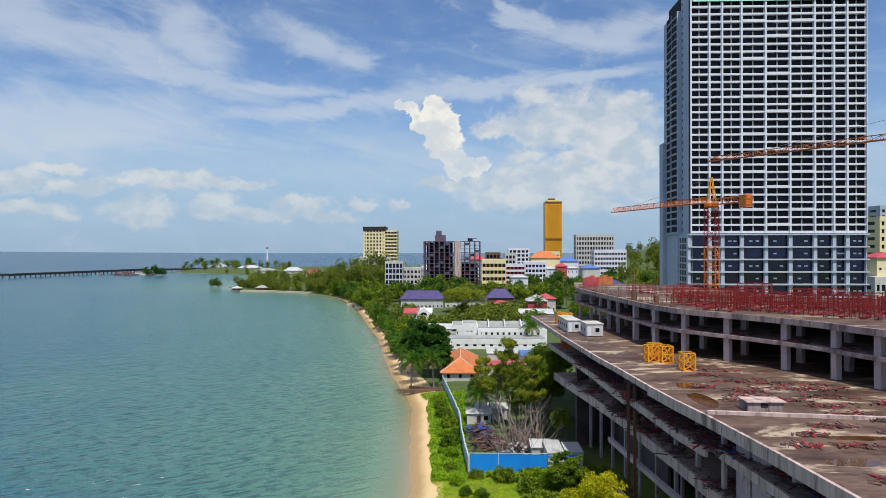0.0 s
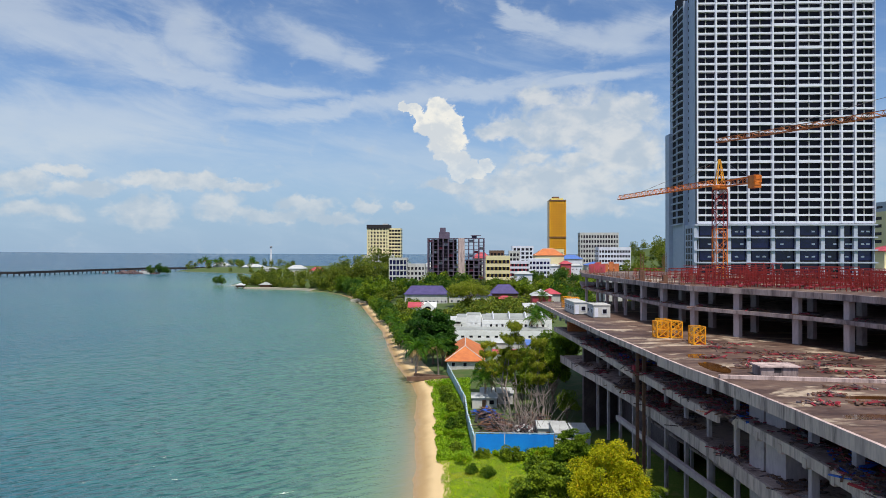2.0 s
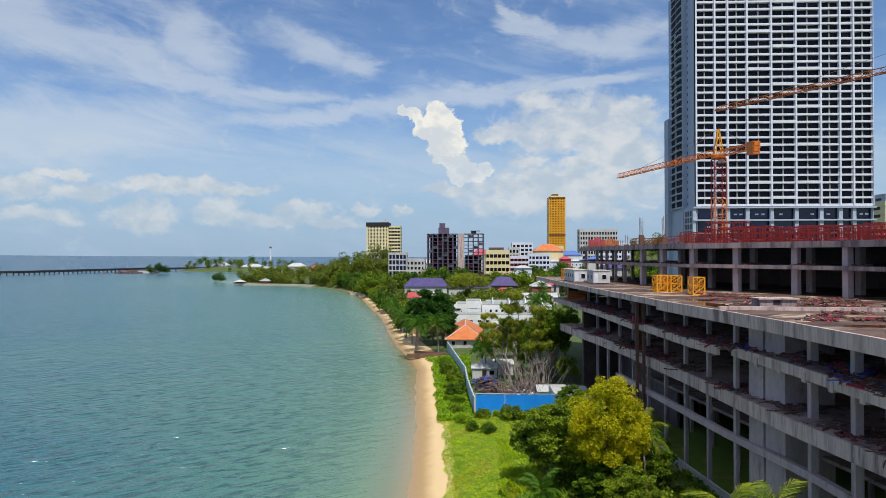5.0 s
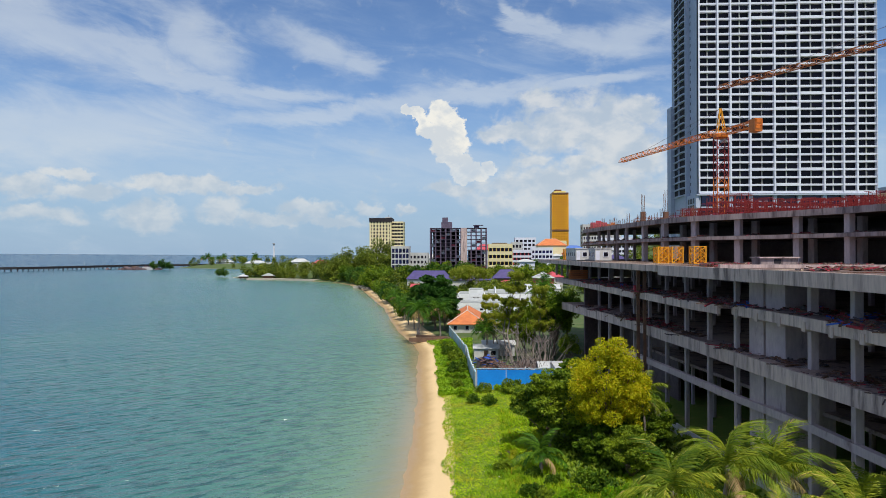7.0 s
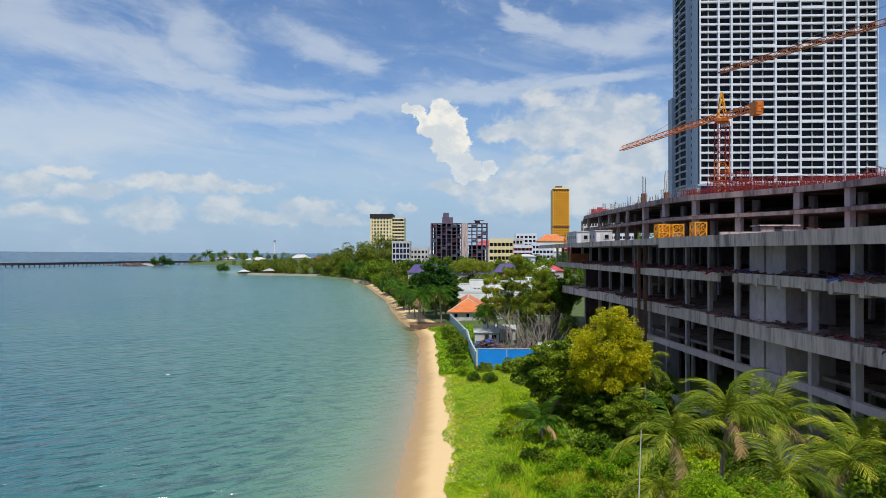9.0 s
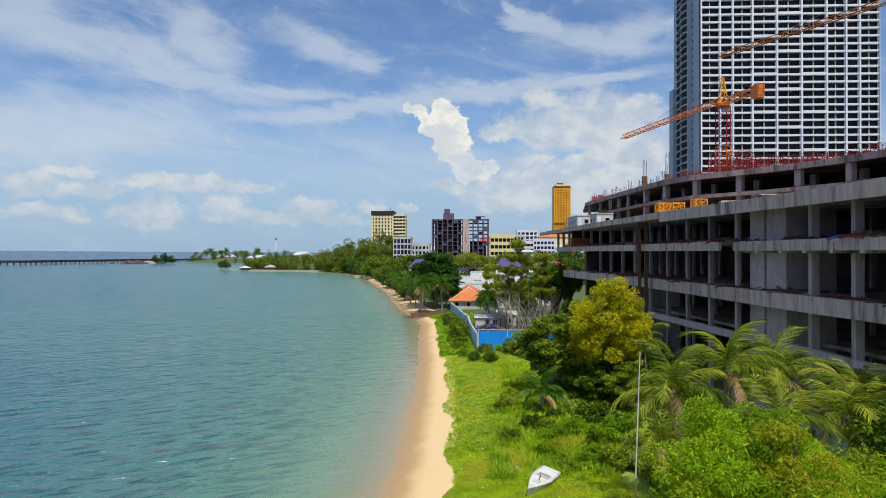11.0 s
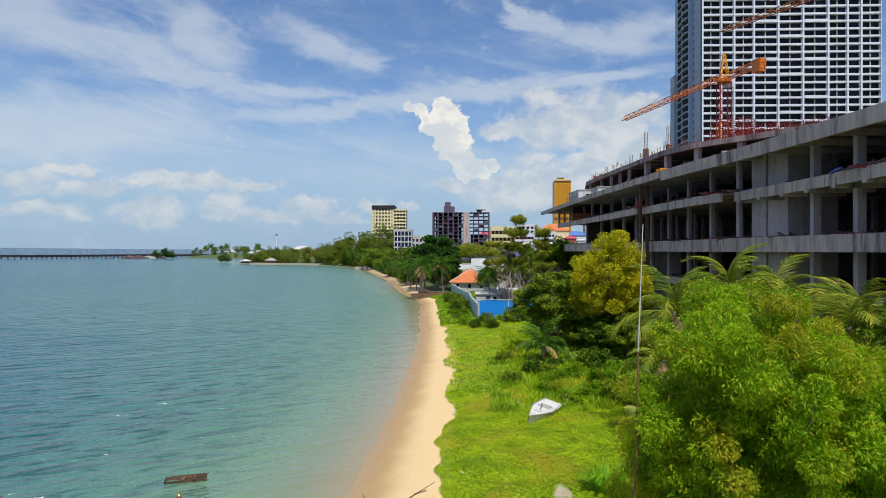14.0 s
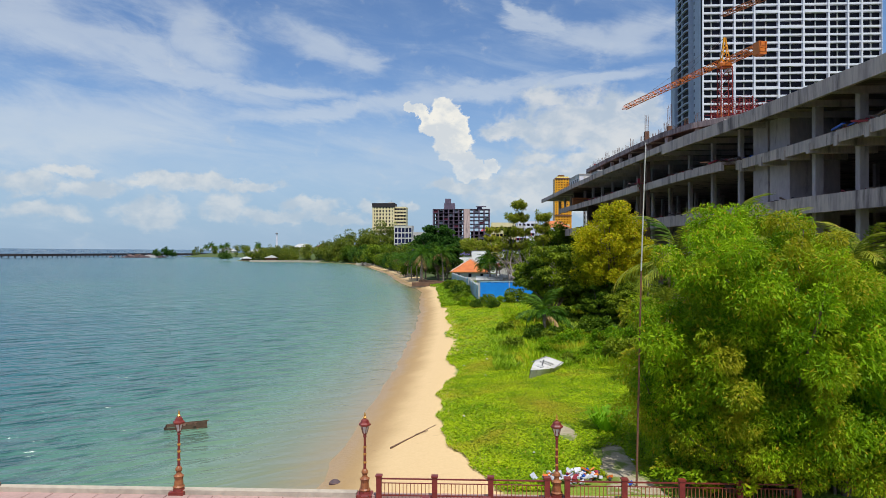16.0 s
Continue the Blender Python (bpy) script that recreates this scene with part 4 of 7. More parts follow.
# stepped flank with balconies
part("flank_block", Geo().box(-1.6, 0.0, 11, 30, -0.2, zb + 92), M["tower_side"], tower)
part("flank_block", Geo().box(-3.2, -1.6, 26, 31.5, -0.2, 91 - Z_GROUND), M["tower_side"], tower, "lower grey side wing")
part("flank_base", Geo().box(-1.2, -0.02, -0.4, 11, -0.2, zb - 0.4), M["tower_side"], tower)
for k in range(31):
    z = zb + k * ST
    out = -2.7 if z + Z_GROUND < 123 else -2.1
    part("balcony", Geo().add([(out, 13, z), (-1.6, 11.5, z + 0.25), (-1.6, 25.8, z), (out, 24.5, z - 0.3), (out, 13, z + 0.5), (-1.6, 11.5, z + 0.75), (-1.6, 25.8, z + 0.5), (out, 24.5, z + 0.2)],
                              [(3, 2, 1, 0), (4, 5, 6, 7), (0, 1, 5, 4), (1, 2, 6, 5), (2, 3, 7, 6), (3, 0, 4, 7)]), M["tower_side"], tower, "slanting flank balcony")
    # Near-black slab on the flank, painted as the shade behind each balcony.
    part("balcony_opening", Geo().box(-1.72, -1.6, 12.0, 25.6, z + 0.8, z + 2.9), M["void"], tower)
    part("balcony_screen", Geo().box(out + 0.2, -1.7, 18.4, 18.6, z + 0.5, z + 2.9), M["tower_side"], tower)
for k in range(10):
    for j in range(3):
        part("flank_window", Geo().box(-1.3, -1.2, 1.5 + j * 3, 3.3 + j * 3, 22 + k * 2.6, 24 + k * 2.6), M["dark_glass"], tower)
for k in range(NF):
    part("flank_window", Geo().box(-0.06, 0.0, 9.2, 10.0, zb + k * ST + 1.0, zb + k * ST + 2.2), M["dark_glass"], tower)
part("safety_net", Geo().box(1.0, TW - 1, -0.6, -0.5, zb + 31 * ST - 0.8, zb + 31 * ST + 2.4), surface("green_net", (0.35, 0.75, 0.6), (0.5, 0.8, 0.7), 0.5, 3.0, 0.8, 0.1), tower, "pale green safety netting")

# ---- cranes ----
def tower_crane(base, top_z, jib_dir, jib_len, counter_len, label, apex=5.5, mast_w=2.3, red_from=None, paint="orange_steel", jib_w=1.5):
    x, y, z = base
    t = thing("tower_crane", label, "crane", (x, y, z))
    h = top_z - z
    lo = h * 0.62 if red_from is None else red_from
    part("mast", lattice(Geo(), (0, 0, 0), (0, 0, lo), mast_w, 2.4, 0.13, (0, 1, 0)), M["orange_steel"], t, "orange lattice mast")
    part("mast", lattice(Geo(), (0, 0, lo), (0, 0, h), mast_w, 2.4, 0.13, (0, 1, 0)), M["red_steel"], t, "red climbing frame round the mast")
    part("slewing_ring", Geo().turned(0, 0, [(1.5, h), (1.7, h + 0.2), (1.7, h + 0.9), (1.4, h + 1.1)], 12), M["orange_steel"], t)
    d = Vector((jib_dir[0], jib_dir[1], 0)).normalized()
    d.z = jib_dir[2]
    s = Vector((-d.y, d.x, 0))
    root = Vector((0, 0, h + 1.2))
    g = Geo()
    for i, j in ((-1, -1), (1, -1), (1, 1), (-1, 1)):
        g.beam(root + Vector((i * 0.9, j * 0.9, 0)), root + Vector((i * 0.15, j * 0.15, apex)), 0.12)
    for k in range(4):
        w0, w1 = 0.9 - 0.19 * k, 0.9 - 0.19 * (k + 1)
        for i, j in ((-1, -1), (1, -1), (1, 1), (-1, 1)):
            g.beam(root + Vector((i * w0, j * w0, apex * k / 4)), root + Vector((-j * w1, i * w1, apex * (k + 1) / 4)), 0.07, 3)
    part("apex_frame", g, M["yellow_steel"], t, "yellow pointed apex frame")
    part("jib", lattice(Geo(), root + d * 1.2, root + d * jib_len, jib_w, 2.0, 0.1, (0, 0, 1), True), M[paint], t)
    part("counter_jib", lattice(Geo(), root - d * 1.2, root - d * counter_len, 1.3, 2.2, 0.12, (0, 0, 1)), M["orange_steel"], t)
    e = root - d * (counter_len - 1.5)
    part("counterweight", Geo().tilted(e.x, e.y, e.z - 0.5, 2.2, 1.8, 2.8, 0, 0, math.degrees(math.atan2(d.y, d.x))), M["orange_steel"], t, "blocks of counterweight")
    c = root + s * -1.6 + d * 0.8
    cab = Geo().tilted(c.x, c.y, c.z - 0.9, 1.8, 1.5, 2.1, 0, 0, math.degrees(math.atan2(d.y, d.x)))
    part("cab", cab, M["white"], t, "white operator cab")
    part("cab_window", Geo().tilted(c.x + d.x * 0.5, c.y + d.y * 0.5, c.z - 0.7, 1.0, 1.56, 1.0, 0, 0, math.degrees(math.atan2(d.y, d.x))), M["dark_glass"], t)
    tip = root + Vector((0, 0, apex))
    g = Geo()
    for q in (0.38, 0.75):
        g.beam(tip, root + d * jib_len * q + Vector((0, 0, 1.2)), 0.05, 3)
    g.beam(tip, root - d * counter_len * 0.9, 0.05, 3)
    part("tie_rod", g, M["grey_steel"], t)
    return t


tower_crane((59.6, 165, Z_TOP), 55.0, (-0.20, 0.975, 0.010), 57, 15, "orange tower crane with red climbing frame standing on the podium", 6.0, 2.6, 11.5)
tower_crane((84.5, 94, Z_TOP), 61.9, (-0.39, 0.92, 0.03), 70.5, 14, "orange tower crane with a long lattice jib crossing the tower", 6.0, 2.3, None, "old_orange", 1.1)

# hoist shaft at the joint between the deck sections
for x, y in ((25.9, 106.6), (26.7, 105.9)):
    part("joint_column", Geo().box(x - 0.22, x + 0.22, y - 0.22, y + 0.22, Z_GROUND, Z_ROOF - 0.9), M["rust"], podium, "slender rusty column at the deck joint")
part("joint_box", Geo().box(25.4, 26.3, 106.9, 107.7, Z_THIRD - 0.6, Z_THIRD + 1.0), M["tarp_red"], podium, "red box at the deck joint")
# soffit ribs under the roof overhang
for y in np.arange(44, 150, 5.4):
    x0 = float(np.interp(y, [e[1] for e in reversed(ROOF_EDGE)], [e[0] for e in reversed(ROOF_EDGE)]))
    x1 = float(np.interp(y, [c[1] for c in reversed(COLUMN_LINE)], [c[0] for c in reversed(COLUMN_LINE)]))
    part("soffit_rib", Geo().box(x0 + 0.4, x1 + 10, y - 0.2, y + 0.2, Z_ROOF - 1.0, Z_ROOF - 0.4), M["column"], podium)
    x0 = float(np.interp(y, [e[1] for e in reversed(SECOND_EDGE)], [e[0] for e in reversed(SECOND_EDGE)]))
    part("soffit_rib", Geo().box(x0 + 0.4, x1 + 10, y - 0.2, y + 0.2, Z_SECOND - 1.1, Z_SECOND - 0.35), M["column"], podium)

# ---- things on the podium decks ----
def scaffold(w, d, h, step=1.7):
    g = Geo()
    nx, ny, nz = max(1, round(w / step)), max(1, round(d / step)), max(1, round(h / 1.2))
    for i in range(nx + 1):
        for j in range(ny + 1):
            x, y = i * w / nx, j * d / ny
            g.beam((x, y, 0), (x, y, h * (0.80 + 0.20 * ((i * 7 + j * 3) % 4) / 3)), 0.065, 4)
    for k in range(1, nz + 1):
        z = k * h / nz * 0.95
        for j in range(ny + 1):
            g.beam((0, j * d / ny, z), (w, j * d / ny, z), 0.04, 3)
        for i in range(nx + 1):
            g.beam((i * w / nx, 0, z), (i * w / nx, d, z), 0.04, 3)
    return g


red_scaffold = thing("scaffolding", "dense red steel propping scaffold standing on the upper deck", "scaffolding", (41.5, 121.5, Z_TOP, 0, 0, -36), "red scaffolding")
part("frame", scaffold(6.4, 5.2, 3.9), M["red_steel"], red_scaffold)
for i in range(3):
    part("formwork_beam", Geo().tilted(1.2 + i * 2.0, 2.4, 0.35 + 0.5 * (i % 2), 0.5, 4.6, 0.35, 0, 0, 6 * i), M["tarp_red"], red_scaffold, "red formwork beam")
for k, (x, y, a) in enumerate(along([(39, 136), (43, 126), (49.5, 117), (56.5, 108), (66, 98)], 7.2, 1.0)):
    for r in range(2):
        if k in (0,) and r:
            continue
        hs = 0.52 + 0.30 * abs(math.sin(k * 2.3 + r))
        copy_thing(red_scaffold, pose(x + 1.2 + 5.4 * r * math.cos(radians(a + 90)) * 1.0 + (5.5 if r else 0), y + 1.6 + (6.0 if r else 0), Z_TOP, 0, 0, a) @ Matrix.Diagonal((1, 1, hs, 1)))
for x, y, a, s in ((48, 130, -30, 0.85), (55, 123, -36, 0.8), (62, 116, -36, 0.8), (70, 108, -36, 0.75), (52, 136, -30, 0.9), (60, 127, -34, 0.9), (67, 120, -34, 0.85), (43, 140, -15, 0.7), (46, 158, -8, 0.6), (40, 165, -5, 0.55), (47, 150, -10, 0.8), (56, 140, -20, 1), (64, 128, -30, 0.9), (72, 118, -34, 0.95), (80, 112, -30, 0.9)):
    copy_thing(red_scaffold, pose(x, y, Z_TOP, 0, 0, a) @ Matrix.Diagonal((1, 1, s, 1)))


def rebar_stub(x, y, z, h=2.6, stub=1.2, seed=0):
    rng = np.random.default_rng(seed)
    t = thing("column_starter", "concrete column stub with rusty starter bars", "rebar", (x, y, z), "column starters")
    part("stub", Geo().box(-0.45, 0.45, -0.45, 0.45, 0, stub), M["rust"], t)
    for i in range(6):
        a = math.tau * i / 6
        part("bar", Geo().beam((0.36 * math.cos(a), 0.36 * math.sin(a), stub), (0.36 * math.cos(a) + rng.normal() * 0.1, 0.36 * math.sin(a) + rng.normal() * 0.1, stub + h * (0.8 + 0.3 * rng.random())), 0.035, 3), M["rust"], t)
    return t


rebar_stub(36.0, 144, Z_TOP, 3.8, 2.2, 1)
rebar_stub(38.1, 134.8, Z_TOP, 4.2, 1.6, 2)
for k, (x, y, a) in enumerate(along(UPPER_EDGE[:5], 3.4, 1.0)):
    rebar_stub(x + 1.0, y + 0.3, Z_TOP, 0.9 + 0.5 * (k % 3), 0.12 + 0.25 * (k % 2), 10 + k)


def mast_section(material):
    t = thing("mast_section", "yellow lattice crane mast section standing on the deck", "crane part", (0, 0, 0), "crane mast sections")
    for i, j in ((-1, -1), (1, -1), (1, 1), (-1, 1)):
        part("leg", Geo().beam((i * 0.95, j * 0.95, 0), (i * 0.95, j * 0.95, 3.1), 0.13), material, t)
    for z0, z1 in ((0.1, 1.55), (1.55, 3.0)):
        for i, j in ((-1, -1), (1, -1), (1, 1), (-1, 1)):
            part("brace", Geo().beam((i * 0.95, j * 0.95, z0), (-j * 0.95, i * 0.95, z1), 0.08, 3), material, t)
            part("brace", Geo().beam((-j * 0.95, i * 0.95, z0), (i * 0.95, j * 0.95, z1), 0.08, 3), material, t)
    for z in (0.08, 1.55, 3.02):
        for i, j in ((-1, -1), (1, -1), (1, 1), (-1, 1)):
            part("rung", Geo().beam((i * 0.95, j * 0.95, z), (-j * 0.95, i * 0.95, z), 0.09, 4), material, t)
    return t


ms = mast_section(M["yellow_steel"])
ms.matrix_basis = pose(31.9, 115.6, Z_ROOF, 0, 0, 8) @ Matrix.Diagonal((0.95, 0.95, 0.9, 1))
for x, y, a in ((34.2, 115.3, 4), (33.2, 118.5, 12), (35.3, 107.6, 6), (24.9, 176, 10), (26.6, 173.5, 4), (25.3, 171, 0)):
    copy_thing(ms, pose(x, y, Z_ROOF, 0, 0, a))


def site_cabin(x, y, rot, length, width, height, z=Z_ROOF, windows=3, roof="white_dirty", label="white site cabin with small windows standing on the roof deck"):
    t = thing("site_cabin", label, "site cabin", (x, y, z, 0, 0, rot), "site cabins")
    part("body", Geo().box(0, width, 0, length, 0.15, height), M["white_dirty"], t)
    part("roof", Geo().box(-0.12, width + 0.12, -0.12, length + 0.12, height, height + 0.18), M[roof], t)
    part("skid", Geo().box(0.1, 0.3, 0, length, 0, 0.15).box(width - 0.3, width - 0.1, 0, length, 0, 0.15), M["grey_steel"], t)
    for k in range(windows):
        yy = length * (k + 0.5) / windows
        w = part("window", Geo().box(-0.07, 0.0, yy - 0.6, yy + 0.6, 0.95, 2.0), M["white"], t)
        part("pane", Geo().box(-0.085, -0.07, yy - 0.5, yy + 0.5, 1.05, 1.9), M["dark_glass"], w)
    w = part("window", Geo().box(width * 0.5, width * 0.5 + 1.1, -0.07, 0, 0.9, 2.0), M["white"], t)
    part("pane", Geo().box(width * 0.5 + 0.1, width * 0.5 + 1.0, -0.085, -0.07, 1.0, 1.9), M["dark_glass"], w)
    part("door", Geo().box(0.2, 1.0, -0.05, 0, 0.2, 2.2), M["white"], t)
    return t


site_cabin(23.7, 155.0, 3, 11.5, 3.0, 2.7, windows=5)
site_cabin(26.7, 147.8, 3, 6.0, 3.6, 2.7, windows=2)

hut = thing("stair_hut", "small flat-roofed concrete hut on the roof deck", "hut", (33.4, 79.9, Z_ROOF))
part("wall", Geo().box(0, 4.2, 0, 2.4, 0, 1.1), M["concrete_dark"], hut)
part("roof", Geo().box(-0.2, 4.4, -0.2, 2.6, 1.1, 1.24), M["concrete"], hut)
# Near-black slab on the solid wall, painted as a shaded opening.
part("opening", Geo().box(1.5, 2.3, -0.02, 0.0, 0.5, 1.0), M["void"], hut)
part("upstand", Geo().prism([(28.3, 78.6), (62, 74.1), (62, 74.6), (28.3, 79.1)], Z_ROOF, Z_ROOF + 0.4), M["concrete"], podium, "low concrete upstand")
part("upstand", Geo().prism([(43.6, 57), (60, 55), (60, 55.4), (43.6, 57.4)], Z_ROOF, Z_ROOF + 0.95), M["concrete"], podium)


def debris(name, label, x, y, z, rx, ry, n, seed, mats, size=1.0, flat=0.35):
    """A heap of boards, bars and sheets."""
    rng = np.random.default_rng(seed)
    t = thing(name, label, "rubble", (x, y, z), "debris heaps")
    for mi, mm in enumerate(mats):
        g = Geo()
        for _ in range(n // len(mats)):
            px, py = rng.normal() * rx * 0.45, rng.normal() * ry * 0.45
            l = size * (0.5 + 2.2 * rng.random())
            h = flat * (0.1 + max(0, 1 - math.hypot(px / rx, py / ry)) * rng.random())
            g.tilted(px, py, h + 0.03, l, size * (0.08 + 0.4 * rng.random() ** 2), 0.05 + 0.1 * rng.random(), rng.normal() * 9, rng.normal() * 9, rng.random() * 180)
        part("scrap", g, M[mm], t, kind="stuff")
    return t


def edge_x(edge, y):
    return float(np.interp(y, [e[1] for e in reversed(edge)], [e[0] for e in reversed(edge)]))


rng = np.random.default_rng(11)
RED = ["tarp_red", "junk", "rust", "deck"]
for k in range(44):
    y = 48 + 100 * rng.random()
    debris("debris_heap", "heap of red formwork boards and scrap on the deck", edge_x(THIRD_EDGE, y) + 1.6 + 3.6 * rng.random(), y, Z_THIRD, 2.0, 3.8, 110, 100 + k, ["tarp_red", "junk", "rust", "junk"] if k % 4 else ["tarp_blue", "tarp_red", "junk", "rust"], 0.6, 0.55)
for k, (x, y, rx, ry) in enumerate(((44, 97, 4, 1.2), (39, 107, 4, 1.2), (36, 88, 2, 1.2), (47, 93, 3, 1), (34, 86, 1.6, 0.8), (44, 83, 3, 0.8), (33, 66, 1.6, 0.8), (48, 76, 3, 0.7), (36, 70, 2, 0.6), (45, 64, 3, 0.7), (40, 98, 5, 2), (43, 93, 4, 1.6), (47, 88, 4, 1.2), (38, 91, 3, 2), (36, 103, 3, 1.5), (33, 94, 1.5, 1), (52, 84, 4, 1.5), (45, 79, 3, 1), (40, 73.5, 3, 0.8), (46, 71, 3, 0.8), (38, 66, 2.5, 1), (42, 60, 3, 1), (36, 56, 2.5, 1.2), (50, 66, 4, 1.5), (41, 86, 2.5, 1), (50, 95, 3, 1.5), (34, 118, 2, 3), (36, 110, 2, 2))):
    debris("debris_heap", "scattered red formwork boards on the roof deck", x, y, Z_ROOF, rx * 1.1, ry * 1.1, 48, 200 + k, RED, 0.6, 0.3)
for k in range(30):
    y = 48 + 97 * rng.random()
    debris("debris_heap", "thin scatter of scrap boards on the floor", edge_x(SECOND_EDGE, y) + 1 + 4 * rng.random(), y, Z_SECOND, 2.2, 3.4, 36, 300 + k, ["junk", "rust"] if k % 3 else ["tarp_red", "junk"], 0.8, 0.2)
for k in range(12):
    x, y, a = along(UPPER_EDGE, 9.3, 6.0)[k % 12] if k < len(along(UPPER_EDGE, 9.3, 6.0)) else (60, 92, 0)
    debris("debris_heap", "scrap and red boards on the open storey", x + 1.6, y + 1.2, Z_MID, 2.2, 2.0, 26, 340 + k, RED, 0.9, 0.5)
for x, y, z in ((33.0, 77.5, Z_THIRD), (33.4, 74.8, Z_SECOND)):
    g = Geo()
    g.tilted(0, 0, 0.35, 1.7, 0.9, 0.6, 8, 6, 20).tilted(0.4, 0.3, 0.3, 1.0, 1.2, 0.5, -6, 12, 60)
    tagged(part("tarpaulin", g, M["tarp_blue"] if z == Z_SECOND else M["tarp_red"], at=(x, y, z)), "crumpled tarpaulin over a small heap on the deck", "tarpaulin")
for z, x, y in ((Z_THIRD, 23.2, 160.0),):
    t = thing("timber_crate", "stack of pale timber formwork panels at the deck edge", "timber stack", (x, y, z))
    for i in range(5):
        part("panel", Geo().tilted(1.8, 0, 0.25 + i * 0.42, 4.2, 1.6, 0.34, 0, 0, 2 * i - 4), M["orange_roof"], t)

# ---- fenced yard and shore houses ----
fence = thing("hoarding", "bright blue sheet metal hoarding round the yard", "fence", (1.2, 131.0, 1.7))
for i in range(8):
    part("panel", Geo().box(i * 1.86 + 0.02, (i + 1) * 1.86 - 0.02, 0, 0.08, 0, 3.75), M["blue_sheet"], fence)
    part("rib", Geo().box(i * 1.86 + 0.9, i * 1.86 + 0.98, -0.05, 0, 0, 3.7), M["blue_sheet"], fence)
    part("post", Geo().box(i * 1.86 - 0.06, i * 1.86 + 0.06, -0.06, 0.14, -0.3, 3.9), M["pole_white"] if i in (0, 3) else M["blue_sheet"], fence)
part("cap_rail", Geo().box(-0.1, 15.0, -0.06, 0.14, 3.9, 4.0), M["pale_blue_sheet"], fence)
side = thing("side_fence", "pale blue wall along the beach", "fence", (0, 0, 1.6))
line = [(1.1, 131.2), (0.4, 140), (-0.4, 152), (-0.9, 166), (-2.2, 180), (-4.4, 198), (-6.6, 216)]
for k, (x, y, a) in enumerate(along(line, 4.2, 0.1)):
    part("panel", Geo().box(0, 4.15, -0.12, 0.12, -0.8, 3.2 if y < 170 else 2.8), M["pale_blue_sheet"], side, at=(x, y, 0, 0, 0, a))
    part("post", Geo().box(-0.2, 0.2, -0.2, 0.2, -0.8, 3.4 if y < 170 else 3.0), M["white_dirty"], side, at=(x, y, 0, 0, 0, a))
for x, y, l, w, h in ((16.4, 131.6, 9.0, 3.1, 3.8), (19.9, 131.4, 7.0, 3.2, 4.0)):
    site_cabin(x, y, 0, l, w, h, 1.7, 2, "grey_roof", "aged white portable cabin with a blue stripe beside the hoarding")
    tagged(part("stripe", Geo().box(x - 0.02, x + w + 0.02, y - 0.06, y - 0.02, 1.7 + h - 0.75, 1.7 + h - 0.35), M["blue_sheet"]), "blue painted band on the cabin front", "sign")
for k, (x, y, rx, ry, mats) in enumerate(((6, 150, 4, 6, ["junk", "void", "rust"]), (12, 145, 4, 5, ["junk", "grey_roof", "void"]), (9, 138, 5, 3, ["junk", "tarp_blue", "rust", "void"]), (4, 160, 3, 5, ["junk", "void", "rust", "tarp_blue"]), (14, 156, 4, 5, ["rust", "junk", "void"]))):
    debris("scrap_heap", "heap of dark building scrap inside the yard", x, y, 2.1, rx, ry, 130, 400 + k, mats, 1.5, 1.6)


def shed(x, y, z, w, d, h, roof, label, ridge=0.8, wall="white_dirty"):
    t = thing("shed", label, "shed", (x, y, z))
    part("wall", Geo().box(0, w, 0, d, -0.3, h), M[wall], t)
    part("roof", Geo().add([(-0.3, -0.3, h), (w + 0.3, -0.3, h), (w + 0.3, d + 0.3, h), (-0.3, d + 0.3, h), (-0.3, d / 2, h + ridge), (w + 0.3, d / 2, h + ridge),
                            (-0.3, -0.3, h + 0.1), (w + 0.3, -0.3, h + 0.1), (w + 0.3, d + 0.3, h + 0.1), (-0.3, d + 0.3, h + 0.1), (-0.3, d / 2, h + ridge + 0.1), (w + 0.3, d / 2, h + ridge + 0.1)],
                           [(6, 7, 11, 10), (8, 9, 10, 11), (0, 4, 5, 1), (2, 5, 4, 3), (0, 1, 7, 6), (2, 3, 9, 8), (0, 6, 10, 4), (4, 10, 9, 3), (1, 5, 11, 7), (5, 2, 8, 11)]), M[roof], t)
    part("door", Geo().box(w * 0.4, w * 0.4 + 1.0, -0.05, 0, -0.2, 2.0), M["wood"], t)
    part("window", Geo().box(w * 0.7, w * 0.7 + 1.1, -0.05, 0, 0.9, 1.9), M["dark_glass"], t)
    return t


shed(0.8, 168, 1.9, 6, 5, 2.4, "grey_roof", "low shed with a stained sheet roof inside the yard")
shed(3.0, 172, 1.9, 8, 6, 2.8, "grey_roof", "low shed with a grey sheet roof behind the yard")
shed(14, 139, 1.9, 4, 6, 2.6, "grey_roof", "low shed with a pale sheet roof inside the yard")


